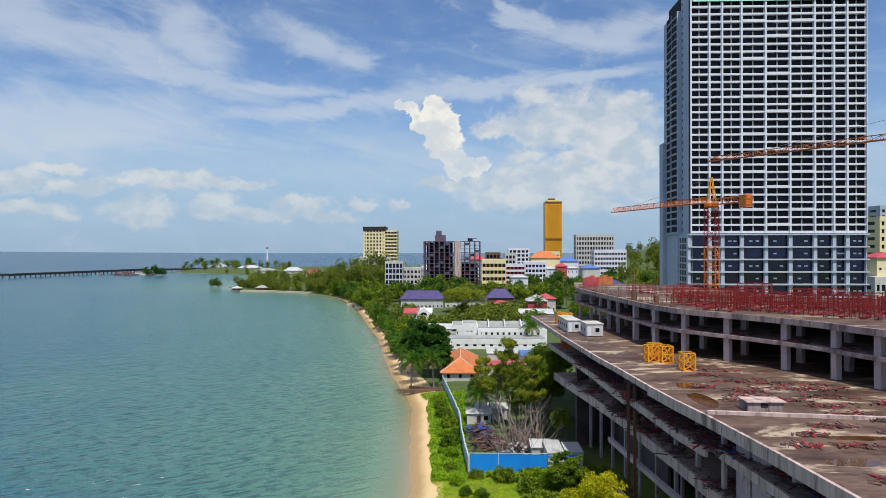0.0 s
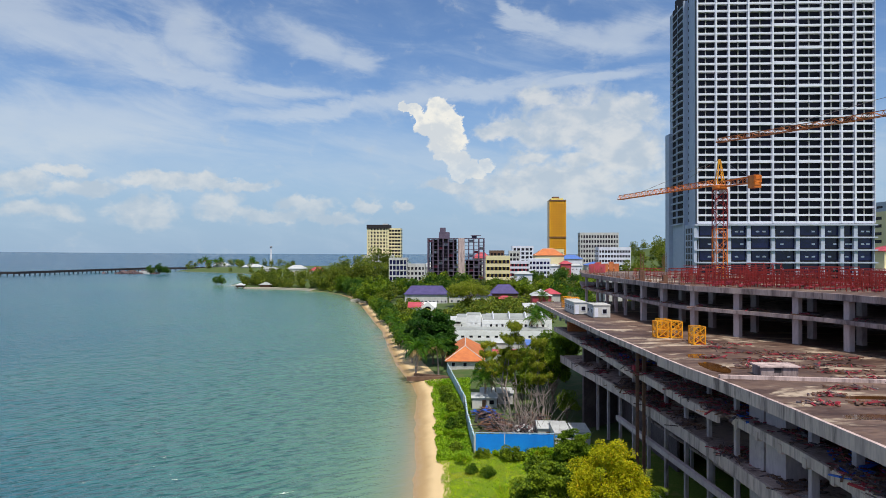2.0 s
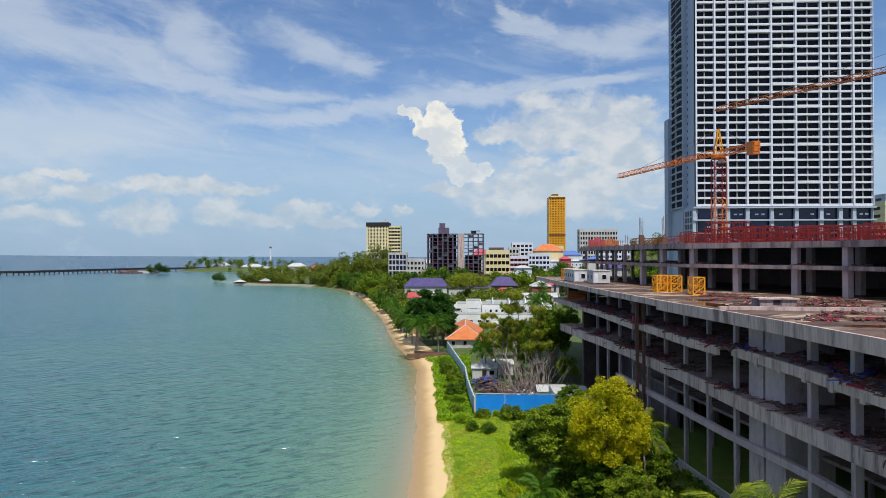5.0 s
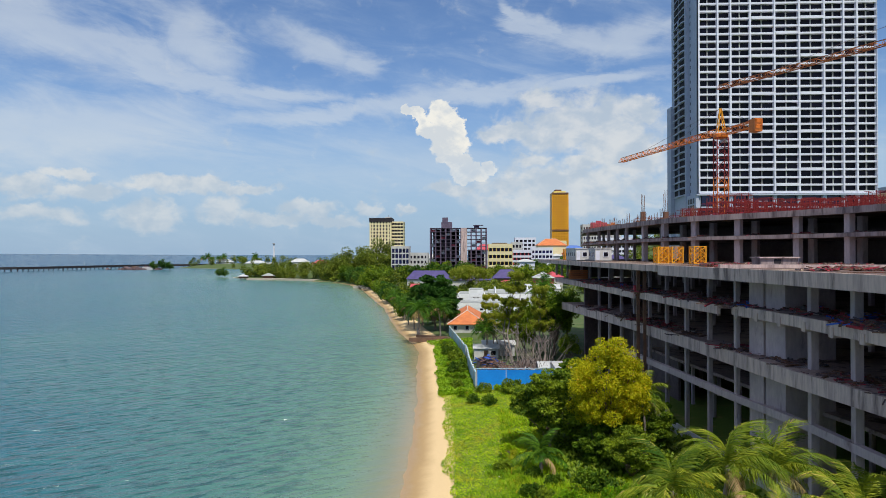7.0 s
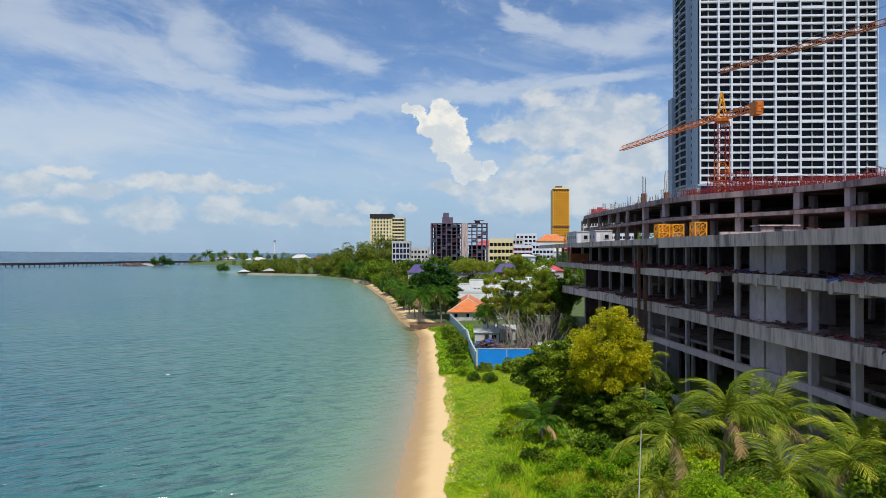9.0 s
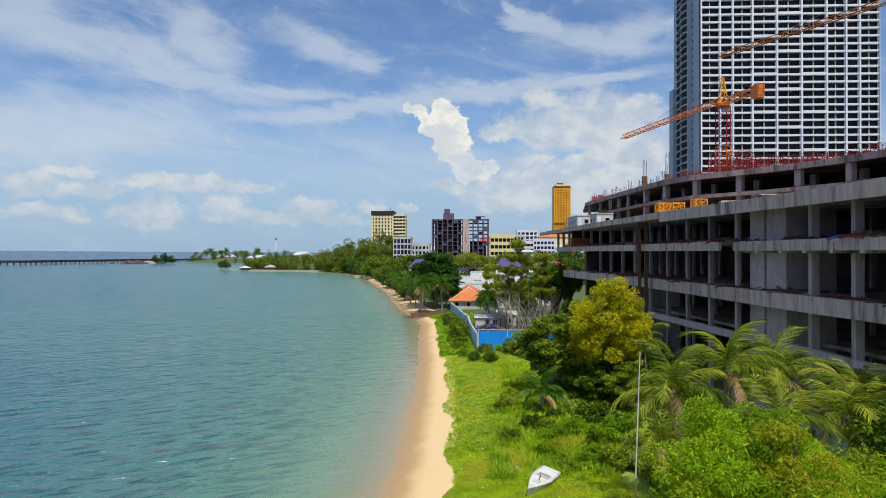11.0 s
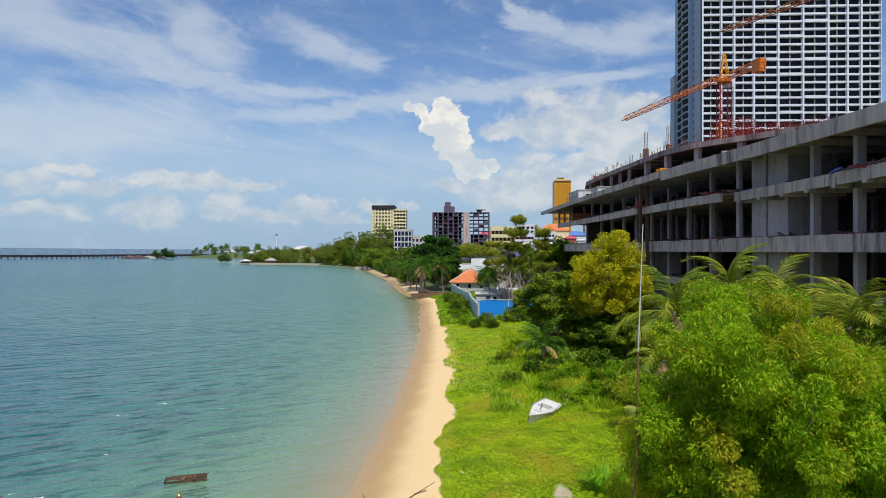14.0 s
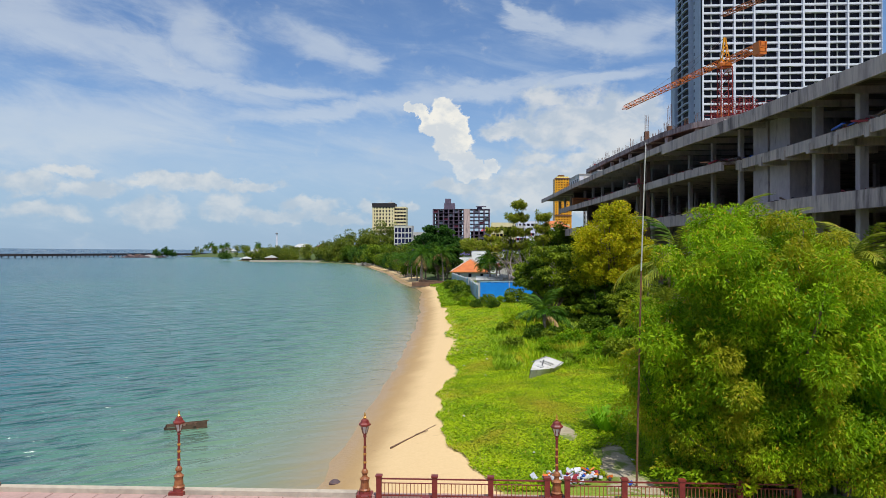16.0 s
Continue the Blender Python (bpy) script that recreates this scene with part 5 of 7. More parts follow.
def hip_house(x, y, z, w, d, h, rise, roof, wall, label, name="house", bays=4, storeys=1, hip=0.35, group=""):
    t = thing(name, label, "house", (x, y, z), group)
    part("wall", Geo().box(0, w, 0, d, -0.5, h), M[wall], t)
    e = 0.8
    r0, r1 = (d / 2, w - d / 2) if w > d else (w / 2, w / 2)
    if w > d:
        rid = [(max(0.2, r0 * (0.4 + hip)), d / 2, h + rise), (min(w - 0.2, w - r0 * (0.4 + hip)), d / 2, h + rise)]
    else:
        rid = [(w / 2, w / 2, h + rise), (w / 2, d - w / 2, h + rise)]
    base = [(-e, -e, h), (w + e, -e, h), (w + e, d + e, h), (-e, d + e, h)]
    low = [(a, b, c - 0.25) for a, b, c in base]
    if w > d:
        faces = [(0, 1, 5, 4), (1, 2, 5), (2, 3, 4, 5), (3, 0, 4)]
    else:
        faces = [(0, 1, 4), (1, 2, 5, 4), (2, 3, 5), (3, 0, 4, 5)]
    faces += [(6, 7, 1, 0), (7, 8, 2, 1), (8, 9, 3, 2), (9, 6, 0, 3), (9, 8, 7, 6)]
    part("roof", Geo().add(base + rid + low, faces), M[roof], t)
    g = Geo().beam(rid[0], rid[1], 0.16, 6)
    for a, b in ((0, 0), (1, 0 if w <= d else 1), (2, 1), (3, 1 if w <= d else 0)):
        g.beam(base[a], rid[b], 0.14, 6)
    part("ridge_cap", g, M["white_dirty"] if roof == "orange_roof" else M[roof], t)
    fh = h / storeys
    for s in range(storeys):
        for k in range(bays):
            cx = w * (k + 0.5) / bays
            win = part("window", Geo().box(cx - 0.65, cx + 0.65, -0.1, 0, s * fh + 0.8, s * fh + min(2.3, fh - 0.5)), M["white"], t)
            part("pane", Geo().box(cx - 0.52, cx + 0.52, -0.13, -0.1, s * fh + 0.92, s * fh + min(2.18, fh - 0.62)), M["dark_glass"], win)
    return t


hip_house(-7.0, 222, 2.0, 11.5, 34, 2.8, 4.0, "orange_roof", "white_dirty", "white shore house with a large orange tiled hip roof", bays=3)
shed(8, 226, 2.0, 12, 8, 4.5, "red_roof", "white outbuilding with a rusty red sheet roof")
shed(8.5, 248, 2.0, 18, 10, 5.0, "grey_roof", "white outbuilding with a pale sheet roof")
shed(20, 236, 2.0, 7, 14, 6.0, "blue_roof", "narrow building with a blue sheet roof")


def block(x, y, z, w, d, h, floors, bays, wall="white_dirty", glass="dark_glass", label="", roof="grey_roof", band=0.38, pier=0.3, name="building", sides=True, parapet=0.8, proud=0.5, band_mat=None, pier_mat=None):
    """A storeyed building: inner core, floor bands, piers and a window pane in each bay."""
    t = thing(name, label, "building", (x, y, z))
    part("core", Geo().box(0.1, w - 0.1, proud, d, -1.5, h), M[wall], t)
    fh = h / floors
    bw = w / bays
    for k in range(floors + 1):
        part("floor_band", Geo().box(-0.05, w + 0.05, 0, d + 0.1, k * fh - fh * band / 2, k * fh + fh * band / 2 + (parapet if k == floors else 0)), M[band_mat or wall], t)
    for i in range(bays + 1):
        cx = min(max(i * bw, bw * pier / 2), w - bw * pier / 2)
        part("pier", Geo().box(cx - bw * pier / 2, cx + bw * pier / 2, 0.06, proud + 0.1, 0, h), M[pier_mat or wall], t)
    pane = Geo().box(bw * pier / 2, bw * (1 - pier / 2), 0, 0.08, fh * band / 2, fh * (1 - band / 2)).mesh("window", M[glass])
    for k in range(floors):
        for i in range(bays):
            part("window", pane, None, t, at=(i * bw, proud - 0.08, k * fh))
    if sides:
        for sx in (-0.02, w - 0.06):
            for k in range(floors):
                part("side_window", Geo().box(sx, sx + 0.1, d * 0.3, d * 0.7, k * fh + fh * 0.35, k * fh + fh * 0.8), M[glass], t)
    part("roof", Geo().box(0.3, w - 0.3, 0.3, d - 0.2, h + 0.05, h + fh * band / 2 + 0.3), M[roof], t)
    return t


# white walled compound with ribbed roof
compound = block(-8, 292, 2.2, 43, 13, 3.1, 1, 12, "clean_white", label="long low white compound building with small windows", parapet=0.0, band=0.7, pier=0.6, roof="old_roof")
block(6.0, 306, 2.2, 31, 22, 6.4, 2, 12, "clean_white", label="white two-storey compound building with curved roof ribs", parapet=0.0, band=0.62, pier=0.62, roof="old_roof")
ribs = thing("roof_ribs", "row of curved white ribs over a grey panel roof", "roof structure", (2, 306, 8.8))
for k in range(4):
    g = Geo()
    x = 9 + k * 7.4
    last = None
    for s in range(9):
        a = math.pi * s / 8
        p = (x, 10 - 9 * math.cos(a) * 0.9, 3.4 * math.sin(a))
        if last:
            g.beam(last, p, 0.28, 4)
        last = p
    part("rib", g, M["white"], ribs)
part("panel_roof", Geo().add([(6, 0.5, 0.2), (34, 0.5, 0.2), (34, 19, 2.0), (6, 19, 2.0), (6, 0.5, 0), (34, 0.5, 0), (34, 19, 0), (6, 19, 0)], [(0, 1, 2, 3), (4, 5, 1, 0), (5, 6, 2, 1), (6, 7, 3, 2), (7, 4, 0, 3)]), M["old_roof"], ribs)
block(-1.0, 309, 2.2, 6.6, 12, 7.4, 2, 2, "clean_white", label="plain white stair block beside the compound hall", parapet=0.0, band=0.9, pier=0.9, roof="old_roof")
shed(-22, 330, 2.2, 18, 12, 4.0, "grey_roof", "grey sheet-roofed store among the shore trees", 2.0)
block(-6, 330, 2.2, 20, 16, 4.5, 1, 5, "clean_white", label="low white flat-roofed wing of the compound", parapet=0.0, band=0.7, pier=0.6, roof="old_roof")

# violet roofed halls
hip_house(-45, 480, 3.2, 30, 16, 6.6, 5.6, "purple_roof", "white_dirty", "white hall with a violet tiled hip roof", "hall", 11, 1, 0.1)
hip_house(-14, 484, 3.2, 30, 14, 5.6, 5.0, "purple_roof", "white_dirty", "long white hall with a violet tiled roof", "hall", 7, 1, 0.1)
hip_house(16, 490, 3.5, 19, 14, 6.5, 6.0, "purple_roof", "wood", "brown hall with a dark violet roof", "hall", 4, 1)
hip_house(20, 474, 3.5, 10, 8, 3.5, 2.0, "red_roof", "wood", "open pavilion with a crimson roof", "pavilion", 3, 1)
gable = thing("house", "small white house with a white gable and red roof slopes", "house", (-36, 408, 3.0))
part("wall", Geo().box(0, 16, 0, 9, -0.5, 3.6), M["clean_white"], gable)
for x0, x1, mat in ((-0.6, 9, "red_roof"), (7.2, 16.6, "clean_white")):
    part("roof", Geo().add([(x0, -0.8, 3.5), (x1, -0.8, 3.5), (x1, 9.6, 3.5), (x0, 9.6, 3.5), (x0, 4.4, 6.4), (x1, 4.4, 6.4)], [(0, 1, 5, 4), (2, 3, 4, 5), (1, 2, 5), (3, 0, 4), (3, 2, 1, 0)]), M[mat], gable)
part("gable_front", Geo().add([(8.0, -2.2, 0), (15.2, -2.2, 0), (15.2, -2.2, 4.2), (11.6, -2.2, 7.2), (8.0, -2.2, 4.2), (8.0, 3, 0), (15.2, 3, 0), (15.2, 3, 4.2), (11.6, 3, 7.2), (8.0, 3, 4.2)], [(0, 1, 2, 3, 4), (6, 5, 9, 8, 7), (1, 6, 7, 2), (2, 7, 8, 3), (3, 8, 9, 4), (4, 9, 5, 0)]), M["clean_white"], gable)
arch = [(9.6 + 2 * math.cos(a) + 2, 2.6 + 1.7 * math.sin(a)) for a in np.linspace(0, math.pi, 9)]
n = len(arch)
part("arched_window", Geo().add([(x, -2.3, z) for x, z in arch] + [(x, -2.2, z) for x, z in arch], [tuple(range(n))] + [(i, i + 1, n + i + 1, n + i) for i in range(n - 1)]), M["dark_glass"], gable)
for k in range(3):
    part("window", Geo().box(1 + 2.3 * k, 2.3 + 2.3 * k, -0.08, 0, 1.0, 2.5), M["dark_glass"], gable)
shed(32, 400, 3.0, 20, 12, 4.0, "grey_roof", "pale sheet-roofed warehouse among the trees", 2.5)

# standing rain water on the roof deck
wet = surface("rain_puddle", (0.12, 0.05, 0.015), (0.05, 0.02, 0.01), 0.3, 2.0, 0.06, 0.0, spec=0.6)
for k, (x, y, rx, ry) in enumerate(((30.4, 86, 1.6, 4.5), (31.5, 95, 2.0, 2.2), (35, 61, 3.0, 1.2), (40, 69, 4.0, 0.9), (37, 92.5, 2.5, 1.0))):
    r2 = np.random.default_rng(500 + k)
    poly = [(x + rx * math.cos(a) * (0.75 + 0.35 * r2.random()), y + ry * math.sin(a) * (0.75 + 0.35 * r2.random())) for a in np.linspace(0, math.tau, 15)[:-1]]
    tagged(part("puddle", Geo().prism(poly, Z_ROOF - 0.003, Z_ROOF + 0.006), wet), "shallow brown rain puddle on the deck", "puddle", "rain puddles")
# ---- town in the distance ----
hotel = block(-134, 895, 7.3, 28.9, 26, 63.8, 14, 7, "cream", "dark_glass", label="cream high-rise hotel slab with dark crown", band=0.42, pier=0.5, parapet=0)
block(-106, 899, 7.3, 16.4, 22, 61.7, 14, 4, "cream", "dark_glass", label="cream hotel wing with banded balconies", band=0.45, pier=0.12, parapet=0)
gold_tower = block(106, 900, 18.7, 21.6, 24, 87.6, 27, 6, "gold", "gold_glass", label="slender golden apartment tower", band=0.5, pier=0.5, parapet=0)
block(133, 820, 19.8, 45.6, 18, 40.3, 7, 14, "white_dirty", "dark_glass", label="white apartment block on the hillside", band=0.42, pier=0.35)
block(136, 720, 17.1, 33.4, 18, 25.0, 5, 11, "white", "dark_glass", label="white hillside block with floor bands", band=0.5, pier=0.25)
block(-71, 605, 3.2, 16.1, 16, 29.5, 6, 5, "white_dirty", "blue_glass", label="white framed building with blue glass", band=0.25, pier=0.2)
block(-56, 615, 4.2, 16.8, 16, 22.5, 5, 5, "white_dirty", "dark_glass", label="grey-white storeyed apartment building in town", band=0.45, pier=0.4)
block(-139, 890, 7.2, 41.3, 20, 25.4, 4, 10, "white_dirty", "dark_glass", label="white podium of the hotel", band=0.5, pier=0.4)
block(15, 590, 4.5, 20.6, 20, 29.3, 5, 6, "yellow_wall", "dark_glass", label="yellow storeyed building with pale floor bands", band=0.5, pier=0.15, band_mat='cream')
block(51, 800, 11.5, 24.6, 16, 32.9, 7, 5, "white", "dark_glass", label="white stepped apartment building", band=0.4, pier=0.3)
block(46, 780, 10.4, 12.3, 12, 28.2, 5, 3, "white_dirty", "dark_glass", label="white flat-roofed storeyed town building", band=0.4, pier=0.3)
block(26, 850, 8.0, 18.3, 16, 30.8, 5, 4, "wood", "dark_glass", label="dark roofed concrete town building", band=0.4, pier=0.3)
block(56, 640, 8.7, 20.2, 14, 22.6, 5, 6, "white", "blue_glass", label="blue and white storeyed town building", band=0.45, pier=0.25, roof='blue_roof')
block(39, 640, 6.9, 18.1, 14, 22.3, 5, 5, "white", "dark_glass", label="white building with red roof edge", band=0.45, pier=0.25, roof='red_roof', band_mat='white', pier_mat='red_roof')
hip_house(68, 700, 13.1, 29.0, 24, 22.7, 7.0, "orange_roof", "cream", "large house with an orange tiled roof", "house", 6, 2)
block(90, 790, 16.5, 19.7, 14, 23.4, 4, 5, "cream", "dark_glass", label="cream building under trees", band=0.5, pier=0.4)
hip_house(99, 735, 15.9, 22.6, 18, 15.8, 4.3, "blue_roof", "white", "white house with a blue sheet roof", "house", 5, 2)
hip_house(80, 690, 14.3, 12.0, 12, 10.8, 2.3, "grey_roof", "white", "white low house beside the crimson one", "house", 3, 2)
hip_house(103, 692, 14.8, 11.5, 12, 10.8, 2.3, "grey_roof", "white", "white low house with a flat pale roof", "house", 3, 2)
hip_house(92, 685, 14.2, 10.2, 10, 13.3, 2.8, "red_roof", "red_roof", "crimson painted two-storey house", "house", 3, 2)
hip_house(110, 640, 11.5, 15.9, 18, 15.5, 3.2, "blue_roof", "white_dirty", "low house with a blue roof", "house", 5, 1)
hip_house(83, 420, 4, 13.9, 20, 19.8, 3.1, "purple_roof", "white_dirty", "long low house with a violet roof", "house", 6, 1)
hip_house(40, 430, 4, 11.8, 14, 8.3, 3.6, "grey_roof", "red_roof", "house with a pale gabled roof", "house", 4, 1)
hip_house(48, 450, 4, 12.0, 12, 8.2, 3.4, "red_roof", "white_dirty", "house with a faded red roof", "house", 4, 1)
block(257, 430, 5, 13.9, 18, 57.9, 12, 4, "cream", "dark_glass", label="cream apartment block behind the tower", band=0.5, pier=0.35)
block(311, 520, 5.1, 24.6, 18, 70.2, 16, 6, "tower_side", "dark_glass", label="grey apartment block far behind the tower", band=0.5, pier=0.35)
hip_house(208, 350, 4, 12.8, 16, 36.4, 2.6, "red_roof", "cream", "cream house with a red roof", "building", 4, 5)
block(204, 345, 3, 11.5, 12, 25.5, 4, 4, "white_dirty", "dark_glass", label="white low building behind the tower", band=0.5, pier=0.35)
hip_house(-136, 780, 12.9, 18.1, 16, 8.9, 5.2, "grey_roof", "white_dirty", "white house among trees", "house", 4, 2)
hip_house(-106, 760, 19.7, 10.7, 14, 3.0, 3.2, "grey_roof", "white", "white villa with a pale roof", "house", 4, 2)
hip_house(-52, 760, 14.5, 22.1, 16, 7.9, 5.0, "grey_roof", "white_dirty", "white house behind the frame building", "house", 4, 2)
hip_house(5, 800, 6.9, 19.9, 16, 24.9, 6.6, "red_roof", "white_dirty", "house with a dull red roof", "house", 4, 3)
hip_house(40, 590, 5.7, 14.7, 14, 14.9, 2.0, "grey_roof", "white", "white low house with a pale roof", "house", 4, 1)
hip_house(-436, 1290, 1.0, 39.4, 30, 8.5, 5.2, "grey_roof", "white", "long white hall on the headland", "hall", 8, 1)
hip_house(-357, 1150, 0.0, 30.5, 24, 8.9, 3.8, "old_roof", "white_dirty", "low white sheds on the headland", "house", 6, 1)
hip_house(-505, 1330, 1.0, 29.4, 20, 10.3, 5.9, "grey_roof", "white_dirty", "pale shed on the headland", "house", 4, 1)
hip_house(-241, 900, 5.6, 22.4, 16, 11.1, 4.5, "grey_roof", "white_dirty", "white house on the wooded headland", "house", 4, 1)
hip_house(-202, 860, 7.0, 17.8, 14, 8.1, 4.3, "red_roof", "white_dirty", "red-roofed house on the headland", "house", 3, 1)
part("crown_band", Geo().box(-0.4, 29.6, -0.6, 26, 62.2, 67.4), M["void"], hotel, "dark plant storey")
part("plant_room", Geo().box(20, 27, 6, 20, 67.4, 69), M["white_dirty"], hotel)
part("antenna", Geo().beam((24, 10, 67.5), (24, 10, 71.5), 0.2, 5), M["grey_steel"], hotel)
part("cap_step", Geo().box(0, 21.4, -0.5, 24, 87.0, 88.6), M["rust"], gold_tower)
part("cap_step", Geo().box(2.5, 18, 2, 22, 88.6, 90.6), M["yellow_wall"], gold_tower)
part("plant_room", Geo().box(5, 13, 5, 16, 90.6, 93), M["rust"], gold_tower)
part("dark_band", Geo().box(-0.4, 21.8, -0.7, 0, 38.5, 39.9), M["rust"], gold_tower)

# bare concrete frame building
frame_b = thing("frame_building", "abandoned multi-storey concrete frame with open floors", "building", (-40, 670, 5.5))
FWD, FD, FH, FN = 55.0, 20.0, 47.3, 13
for k in range(1, FN + 1):
    part("floor_slab", Geo().box(-0.6, FWD + 0.6, -0.6, FD + 0.6, k * FH / FN - 0.45, k * FH / FN), M["frame_purple"], frame_b)
for i in range(12):
    for j in range(5):
        part("column", Geo().box(i * 5 - 0.6, i * 5 + 0.6, j * 5 - 0.4, j * 5 + 0.4, -1.5, FH), M["frame_purple"], frame_b)
part("core_wall", Geo().box(30, 36, -0.9, 6, -1, FH), M["concrete"], frame_b, "pale blank wall panel")
part("core_wall", Geo().box(10, 21, 9, 16, -1, FH), M["frame_purple"], frame_b)
# Near-black sheets added to give the open floors their inner shade.
part("back_wall", Geo().box(2, 28, 12, 12.4, -1, FH - 1), M["void"], frame_b, "near-black sheet added for the shade inside the frame")
part("back_wall", Geo().box(37, 53, 15, 15.4, -1, FH * 0.55), M["void"], frame_b, "near-black sheet added for the shade inside the frame")
part("stair_head", Geo().box(10.5, 21, 4, 14, FH, FH + 6).box(11.5, 17, 5, 12, FH + 6, FH + 10.5), M["frame_purple"], frame_b)
part("stair_head", Geo().box(43, 48, 6, 12, FH, FH + 2.5).box(42, 52, 4, 13, FH + 2.5, FH + 3.0), M["frame_purple"], frame_b)
for k in range(FN):
    for i in range(11):
        if (i * 5 + k * 3) % 4 == 0 and not 6 <= i <= 7:
            part("infill", Geo().box(i * 5 + 0.5, i * 5 + 4.5, 2.0, 2.3, k * FH / FN, k * FH / FN + 2.2), M["white_dirty"] if (i + k) % 3 else M["red_roof"], frame_b)

mastt = thing("radio_mast", "slim white mast on the headland", "mast", (-416, 1423, 3))
part("shaft", Geo().beam((0, 0, 0), (0, 0, 44), 2.6, 8, 1.6), M["white"], mastt)
part("head", Geo().turned(0, 0, [(1.6, 44), (2.8, 44.5), (2.8, 46), (0.6, 47.5)], 8), M["grey_steel"], mastt)

# long jetty on piles
jetty = thing("jetty", "long low jetty on dark piles reaching out to sea", "jetty", (0, 0, 0))
JL = [(-1150, 880), (-727, 1065), (-640, 1330), (-520, 1380), (-440, 1390)]
for (ax, ay), (bx, by) in zip(JL, JL[1:]):
    a = Vector((ax, ay, 5.0))
    b = Vector((bx, by, 5.2))
    part("deck", Geo().beam(a, b, 2.7, 4), M["void"], jetty, "dark weathered deck")
    n = int((b - a).length / 9)
    g = Geo()
    for k in range(n):
        p = a.lerp(b, k / n)
        g.beam((p.x, p.y, -1), (p.x, p.y, 4.6), 1.1 if ax < -640 else 0.7, 5)
    part("pile_row", g, M["void"], jetty, kind="stuff")
for x, y in ((-690, 1190), (-655, 1290), (-900, 990)):
    part("lamp_pole", Geo().beam((x, y, 5), (x, y, 15), 0.25, 4).box(x - 1.6, x + 1.6, y - 0.2, y + 0.2, 14.6, 15), M["grey_steel"], jetty)

islet = thing("rock_islet", "dark rocky islet with low walls in the bay", "islet", (-585, 1180, 0))
rng = np.random.default_rng(3)
g = Geo()
for k in range(40):
    s = 2 + 5 * rng.random()
    g.tilted(rng.normal() * 22, rng.normal() * 8, s * 0.1, s * 2, s * 1.4, s * 0.7, rng.normal() * 15, rng.normal() * 15, rng.random() * 180)
part("rocks", g, M["junk"], islet)
part("hut", Geo().box(-12, -2, -3, 4, 0, 6), M["wood"], islet)
part("hut", Geo().box(6, 26, -3, 3, 0, 4.4), M["white_dirty"], islet)

# pier houses by the wooded point
for x, y, w, d, h, rf in ((-250, 722, 9, 8, 3.0, "grey_roof"), (-222, 716, 12, 8, 4.5, "old_roof")):
    t = thing("pier_house", "small pier house with a pale roof on stilts", "hut", (x, y, 1.6), "pier houses")
    part("platform", Geo().box(-1, w + 1, -1, d + 1, -0.3, 0), M["wood"], t)
    part("wall", Geo().box(0.5, w - 0.5, 0.5, d - 0.5, 0, h * 0.6), M["wood"], t)
    part("roof", Geo().add([(-1, -1, h * 0.6), (w + 1, -1, h * 0.6), (w + 1, d + 1, h * 0.6), (-1, d + 1, h * 0.6), (w / 2, d / 2, h + 1.2)], [(0, 1, 4), (1, 2, 4), (2, 3, 4), (3, 0, 4), (3, 2, 1, 0)]), M[rf], t)
    for i in (0, 1):
        for j in (0, 1):
            part("stilt", Geo().beam((i * w, j * d, -2.6), (i * w, j * d, 0), 0.25, 5), M["wood"], t)
quay = tagged(part("quay_wall", Geo().prism([(-238, 714), (-206, 708), (-160, 684), (-152, 686), (-200, 713), (-236, 720)], -1, 1.7), M["sand_rock"]), "pale stone quay along the wooded point", "quay")
rocks = thing("rock_groyne", "pale rubble groyne at the beach end", "groyne", (-78, 518, 0))
g = Geo()
for k in range(60):
    s = 0.8 + 1.6 * rng.random()
    u = rng.random()
    g.tilted(-12 + 30 * u + rng.normal() * 2, 26 - 60 * u + rng.normal() * 2, 0.5 + 0.5 * rng.random(), s * 1.8, s * 1.4, s, rng.normal() * 20, rng.normal() * 20, rng.random() * 180)
part("stones", g, M["sand_rock"], rocks)
bank = tagged(part("log_bank", Geo().tilted(-12.5, 209, 1.3, 13, 0.9, 1.2, 0, 0, 2).tilted(-12, 210.2, 2.0, 10, 0.7, 0.8, 0, 3, -3), M["wood"]), "low brown timber bank at the top of the beach", "revetment")

# formwork panels on the upper deck
for x, y, c in ((36.5, 206, "orange_roof"), (41, 210, "orange_roof"), (34.5, 198, "red_roof")):
    t = thing("formwork_panel", "upright orange formwork panels on the upper deck", "formwork", (x, y, Z_TOP), "formwork")
    for i in range(3):
        part("panel", Geo().box(i * 1.6, i * 1.6 + 1.5, 0, 0.2, 0, 2.4 + 0.5 * (i % 2)), M[c], t)

# ---- trees ----
def put_tree(src, x, y, z, s, rot, sz=None):
    return copy_thing(src, pose(x, y, z, 0, 0, rot) @ Matrix.Diagonal((s, s, sz or s, 1)))


FAR = [broad_tree("tree", "dense green broadleaf tree", 21 + i, 11, 5.2, lf, 1600, 1.0, 0.62, 0.35, 36, 1.9, 0.85, low=-0.85, crown_low=0.1) for i, lf in enumerate(("leaf_dark", "leaf_mid", "leaf_dark", "leaf_mid", "leaf_mid"))]
home = [(-62, 512), (-78, 560), (-150, 760), (62, 470), (-92, 580)]
for ob, (x, y) in zip(FAR, home):
    ob.matrix_basis = pose(x, y, land_height(x, y))
rng = np.random.default_rng(77)
FOOT = []
GROVE = []


def clear_of(x, y, r=4):
    return all(not (x0 - r < x < x1 + r and y0 - r < y < y1 + r) for x0, x1, y0, y1 in FOOT)


